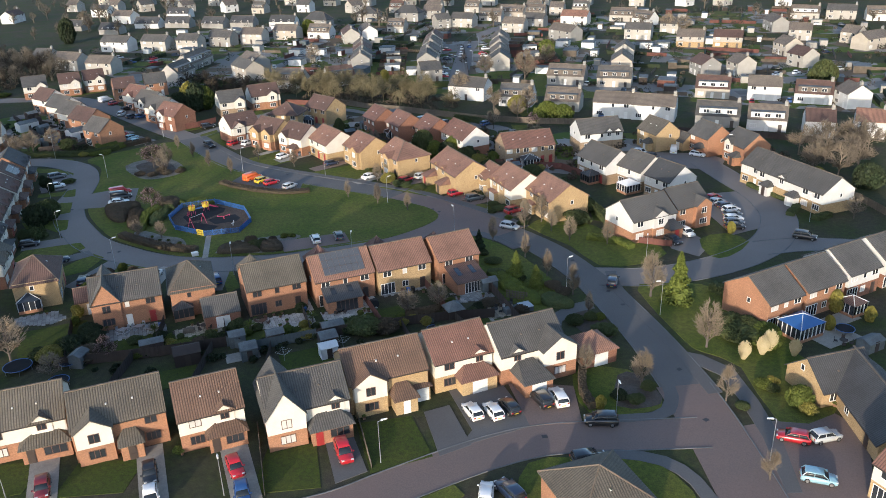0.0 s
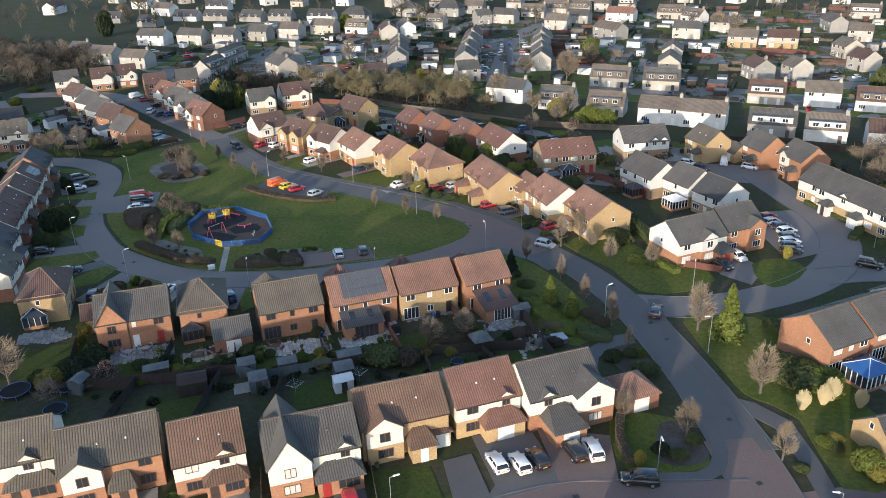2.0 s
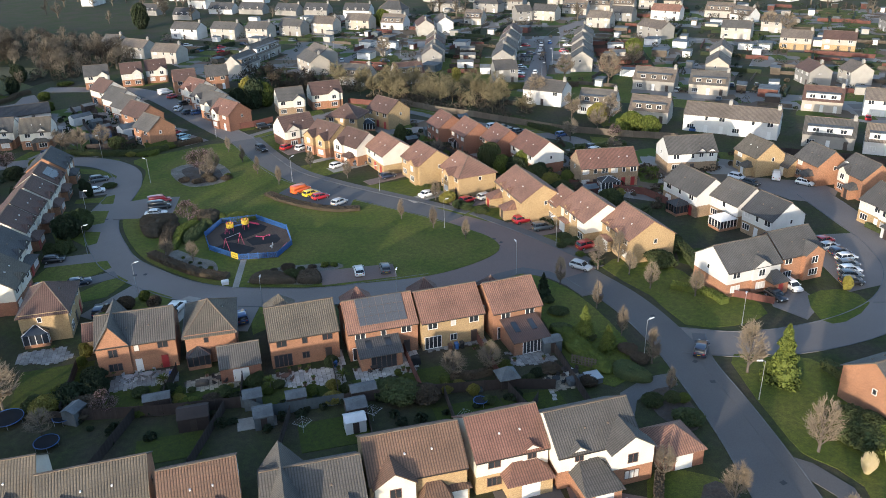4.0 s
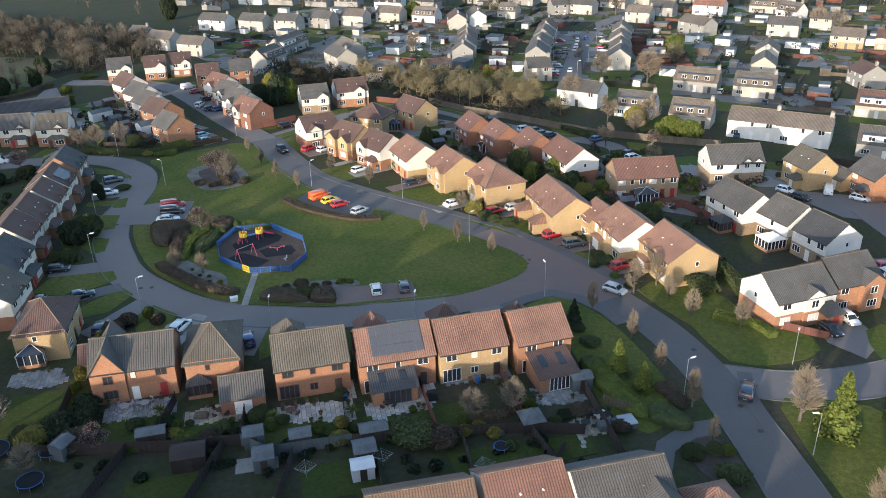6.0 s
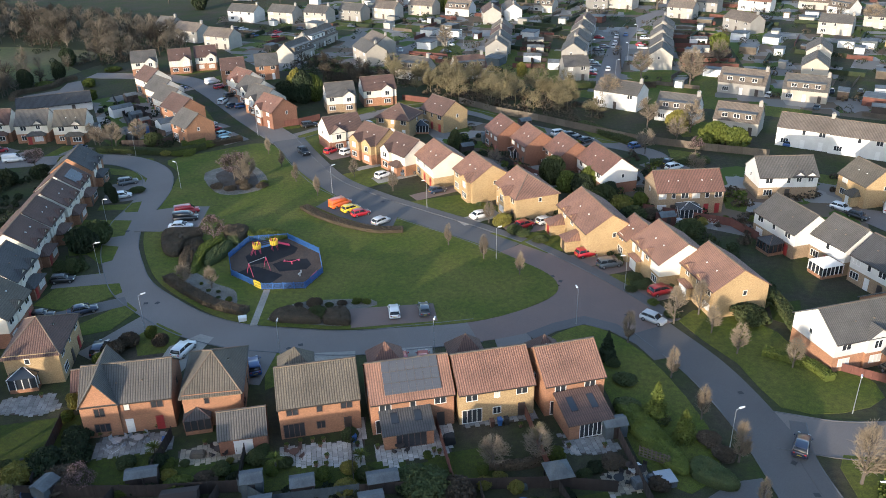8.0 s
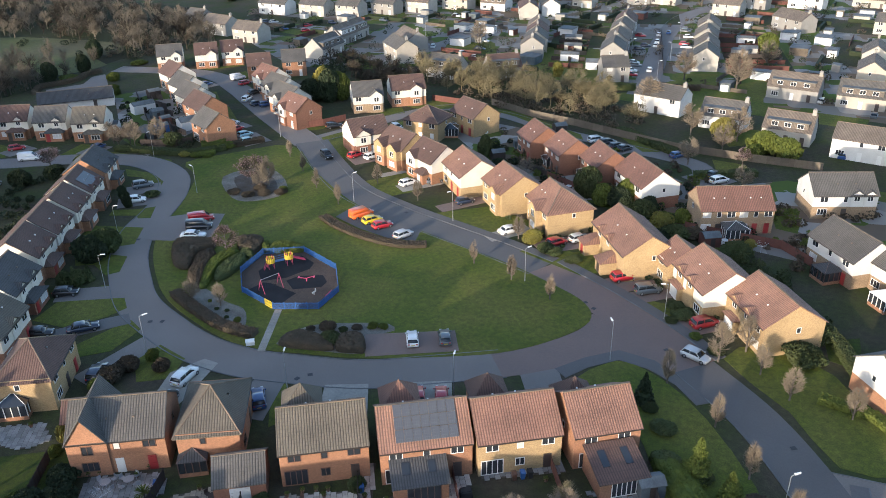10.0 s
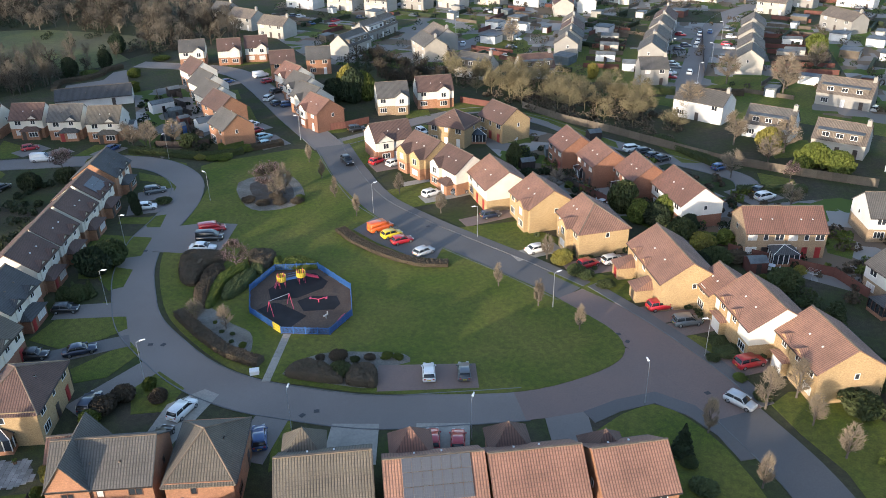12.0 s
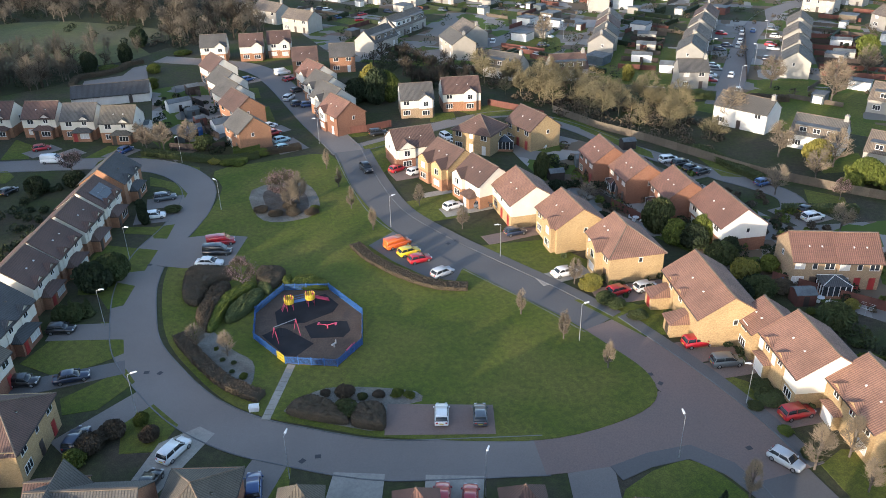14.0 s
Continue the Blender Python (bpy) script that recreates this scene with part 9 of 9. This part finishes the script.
for px, py, sc in ((-46.1, 110.7, 1.15), (-31.1, 111.1, 1.15), (-21.4, 113.3, 1.15), (1.9, 201.5, 1.5), (7.7, 201.6, 1.5)):
    cabbage_palm(px, py, sc)
SHRUB = {'leaf': 'dense evergreen garden shrub', 'leaf_lime': 'rounded yellow-green evergreen garden shrub', 'leaf_yellow': 'bright golden-yellow garden shrub', 'leaf_dark': 'dense dark evergreen garden shrub', 'hedge_brown': 'bare brown leafless garden shrub'}
for bx, by, r, h, mt in ((-59.3, 103.8, 2.0, 2.2, "leaf_yellow"), (-57.5, 106.2, 2.2, 2.4, "leaf_dark"), (-54.5, 104.0, 2.4, 1.8, "hedge_brown"), (-46.5, 104.0, 1.0, 1.2, "leaf_lime"), (-60.6, 115.1, 0.9, 1.4, "leaf_lime"), (-61.2, 117.7, 1.0, 2.2, "leaf_yellow"),
                         (-42.5, 107.2, 0.9, 1.2, "leaf_yellow"), (-40.1, 105.5, 1.7, 1.5, "leaf_lime"), (-33.3, 112.9, 0.9, 1.3, "leaf"), (-21.6, 108.2, 1.3, 1.5, "leaf_yellow"), (-20.0, 110.8, 1.1, 1.4, "leaf"), (-44.6, 109.0, 1.2, 1.6, "leaf_dark"),
                         (-34.4, 107.5, 1.2, 1.4, "leaf_dark"), (-38.0, 107.0, 1.4, 1.2, "hedge_brown"), (-56.6, 111.2, 1.8, 2.0, "leaf_dark"), (-36.7, 110.9, 0.5, 0.6, "leaf_yellow"), (-41.8, 109.6, 0.6, 0.7, "leaf"), (-35.0, 111.5, 0.6, 0.6, "leaf"),
                         (-31.0, 109.8, 0.7, 0.9, "leaf_lime"), (-26.7, 107.2, 0.8, 1.0, "hedge_brown"), (-13.9, 115.4, 0.6, 0.8, "leaf_lime"), (-12.6, 109.5, 3.0, 2.3, "leaf"), (-9.4, 109.4, 2.0, 2.0, "hedge_brown"), (-6.7, 111.5, 0.9, 1.4, "leaf_yellow"),
                         (-5.1, 112.9, 0.9, 1.0, "leaf_yellow"), (-7.1, 113.9, 0.7, 0.8, "leaf_lime"), (1.0, 117.5, 1.2, 1.4, "leaf_lime"), (5.5, 116.3, 1.0, 1.0, "leaf_dark"), (4.3, 114.9, 0.9, 0.9, "leaf"), (7.5, 117.5, 1.4, 1.0, "hedge_brown"),
                         (12.5, 114.4, 1.2, 1.2, "hedge_brown"), (18.8, 123.4, 1.5, 0.9, "hedge_brown"), (20.2, 120.9, 1.4, 0.9, "hedge_brown"), (13.5, 126.4, 1.1, 0.9, "leaf"), (7.8, 138.0, 1.1, 0.8, "leaf"), (3.9, 204.5, 2.4, 4.6, "leaf_lime"),
                         (7.1, 200.6, 2.4, 3.0, "leaf_dark"), (10.0, 193.9, 2.2, 2.8, "leaf_lime"), (13.6, 196.4, 1.8, 2.6, "leaf_lime"), (11.5, 190.2, 2.0, 2.0, "leaf_dark"), (15.5, 190.0, 1.8, 1.8, "hedge_brown"), (17.0, 193.1, 1.5, 1.8, "leaf_dark"),
                         (21.2, 185.9, 1.0, 1.0, "leaf_yellow"), (19.1, 184.7, 0.8, 0.8, "leaf_lime"), (24.9, 187.6, 1.0, 1.6, "leaf_yellow"), (24.2, 177.7, 1.2, 1.0, "leaf"), (-8.3, 178.5, 1.5, 1.2, "leaf"), (-13.0, 182.4, 1.5, 1.5, "leaf_yellow"),
                         (12.6, 161.7, 2.0, 0.8, "leaf"), (14.5, 163.6, 1.2, 0.8, "leaf"), (10.8, 159.9, 1.0, 0.7, "leaf"), (14.1, 156.0, 1.0, 0.7, "leaf_lime"), (16.6, 152.6, 1.2, 0.8, "leaf"), (-5.3, 176.4, 1.2, 0.8, "leaf"),
                         (-0.5, 177.8, 0.9, 1.2, "leaf"), (-105.6, 219.9, 2.3, 3.0, "leaf"), (-92.9, 219.0, 1.8, 1.4, "leaf_lime"), (-91.2, 220.6, 1.8, 1.3, "leaf_lime"), (-98.7, 213.2, 1.5, 1.2, "leaf_yellow"), (-95.7, 213.0, 1.5, 1.1, "leaf_lime"),
                         (-93.0, 213.4, 1.3, 1.0, "leaf_lime"), (-156.6, 272.7, 2.0, 2.6, "leaf_lime"), (-147.1, 258.7, 2.0, 2.8, "leaf_lime"), (-172.9, 272.5, 3.0, 1.2, "leaf_lime"), (-161.2, 294.6, 3.0, 1.2, "leaf_lime"), (-94.5, 183.0, 1.0, 3.4, "leaf_dark"),
                         (-124.0, 189.1, 2.4, 3.6, "leaf_dark"), (-119.6, 194.8, 2.4, 3.0, "leaf_dark")):
    bush(bx, by, r, h, mt, label=SHRUB[mt])
for tx, ty, mt in ((-49.2, 112.6, "steel"), (-36.3, 113.6, "wood_dark"), (-29.5, 113.1, "brown_frame"), (8.1, 114.6, "tyre"), (9.5, 116.9, "wood_dark"), (-8.5, 208.9, "upvc")):
    table_set(tx, ty, 30, mt)


def covered_furniture(x, y, yaw, w, d, h, mat, label, name="covered_furniture"):
    c = thing(name, x, y, yaw, label, "garden furniture", "covered furniture", 0.07)
    bm = bmesh.new()
    solid(bm, [(-w / 2, -d / 2, 0), (w / 2, -d / 2, 0), (w / 2, d / 2, 0), (-w / 2, d / 2, 0)], [(-w * 0.42, -d * 0.4, h), (w * 0.42, -d * 0.36, h * 0.9), (w * 0.4, d * 0.4, h), (-w * 0.44, d * 0.38, h * 0.86)])
    bmesh.ops.bevel(bm, geom=bm.edges[:], offset=0.12, segments=2, affect="EDGES")
    part("cover", bm, mat, c)
    return c


covered_furniture(*(-11.8, 118.3), 20, 1.5, 1.3, 1.3, "tyre", "black weatherproof cover over a barbecue")
covered_furniture(*(10.4, 114.6), 25, 1.9, 1.7, 0.9, "felt", "grey weatherproof cover over garden seats")
covered_furniture(*(10.1, 117.0), 40, 1.7, 1.2, 0.6, "upvc", "crumpled white sheet over garden seats")
covered_furniture(*(11.6, 115.4), 10, 0.9, 0.9, 0.9, "felt", "grey cover over stacked chairs")
covered_furniture(*(-60.6, 106.7), 10, 1.4, 1.0, 0.8, "wood_dark", "dark cover over garden seats")
covered_furniture(*(-40.9, 111.3), 12, 1.9, 1.2, 0.7, "wood_pale", "pale timber picnic bench on a patio", "picnic_bench")
covered_furniture(*(-2.7, 111.8), 12, 1.9, 0.8, 0.8, "shed_blue", "blue-grey garden swing seat", "garden_swing")
covered_furniture(*(-18.0, 116.7), 20, 1.6, 0.6, 0.8, "harl", "pale stone garden bench", "garden_bench")
trampoline(*(-2.0, 108.9), 0.9)
trampoline(*(-56.2, 102.0), 1.2)
for sx, sy in [(2.2, 120.0), (2.6, 119.6), (3.0, 119.2), (3.4, 118.9), (7.5, 112.2), (7.8, 111.5), (7.8, 110.7)]:
    tagged(put("stepping_stone", shared("stepstone", lambda bm: box(bm, -0.3, -0.3, -0.05, 0.3, 0.3, 0.09), "slab_pale"), None, pose(sx, sy, 0.03, 0, 0, 15)), "square pale stepping stone in a garden", "stepping stone", "stepping stones")
for px, py in [(-26.4, 111.8), (-25.2, 112.0), (-28.2, 115.9), (-29.6, 115.4), (-26.9, 116.2), (-23.9, 117.4), (-54.5, 112.8), (-53.4, 113.3), (-48.4, 115.4), (-55.2, 110.4), (-20.1, 115.9), (-13.3, 116.4), (-12.6, 116.2), (-8.0, 124.6), (-11.0, 123.3), (7.2, 124.1)]:
    p = thing("plant_pot", px, py, 0, "terracotta plant pot with a small green plant", "plant pot", "plant pots", 0.06)
    put("pot", SHARED["pot"], p)
    put("plant", BUSHES["potplant"], p)
trellis = thing("garden_trellis", 10.4, 118.9, -20, "open timber trellis leaning over a fence", "trellis")
bm = bmesh.new()
lattice(bm, [q * 0.16 for q in range(24)], [0.6 + q * 0.13 for q in range(12)], lambda i, j: i % 3 == 0 or j % 3 == 0, -0.03, 0.03)
part("lattice", bm, "wood_pale", trellis)
hedge([(-15.9, 109.3), (-12.3, 109.1), (-10.6, 109.5)], 1.4, 1.2, "leaf_dark", hg)
hedge([(-6.5, 114.6), (-3.3, 115.1), (-0.8, 116.3)], 0.8, 1.1, "hedge_brown", hb)
bare_tree(*(-6.2, 115.5), 4.2, 0.8, "twig", "spreading leafless garden tree", 1)
bare_tree(*(-0.9, 118.2), 4.4, 0.8, "twig_olive", "garden tree with pale green spring buds", 0)
bare_tree(*(-71.0, 198.9), 7.0, 0.5, "twig", "pale leafless birch in a planted bed", 2)
bare_tree(*(-120.7, 218.1), 6.0, 0.8, "twig", "spreading leafless tree with brown twigs", 2)
bare_tree(*(-116.1, 218.2), 6.0, 0.8, "twig", "spreading leafless tree with brown twigs", 0)
# Four out-of-view conifers, added as blockers for the low sunbeam between the houses.
for cx, cy, h in ((-74.0, 100.4, 9.5), (-77.0, 98.6, 10.0), (-71.4, 103.4, 8.6), (-79.4, 101.6, 9.0)):
    bush(cx, cy, 2.4, h, "leaf_dark", "cone", "tall unseen dark green conifer added to block low sun", "conifer", "tree")
for fx in range(5):
    fence([(-18.6 + fx * 8.6, 224 - fx * 6.6), (-12.4 + fx * 8.6, 229.6 - fx * 6.6)], 1.7, "wood_red" if fx % 2 else "wood_dark", RD if fx % 2 else D)
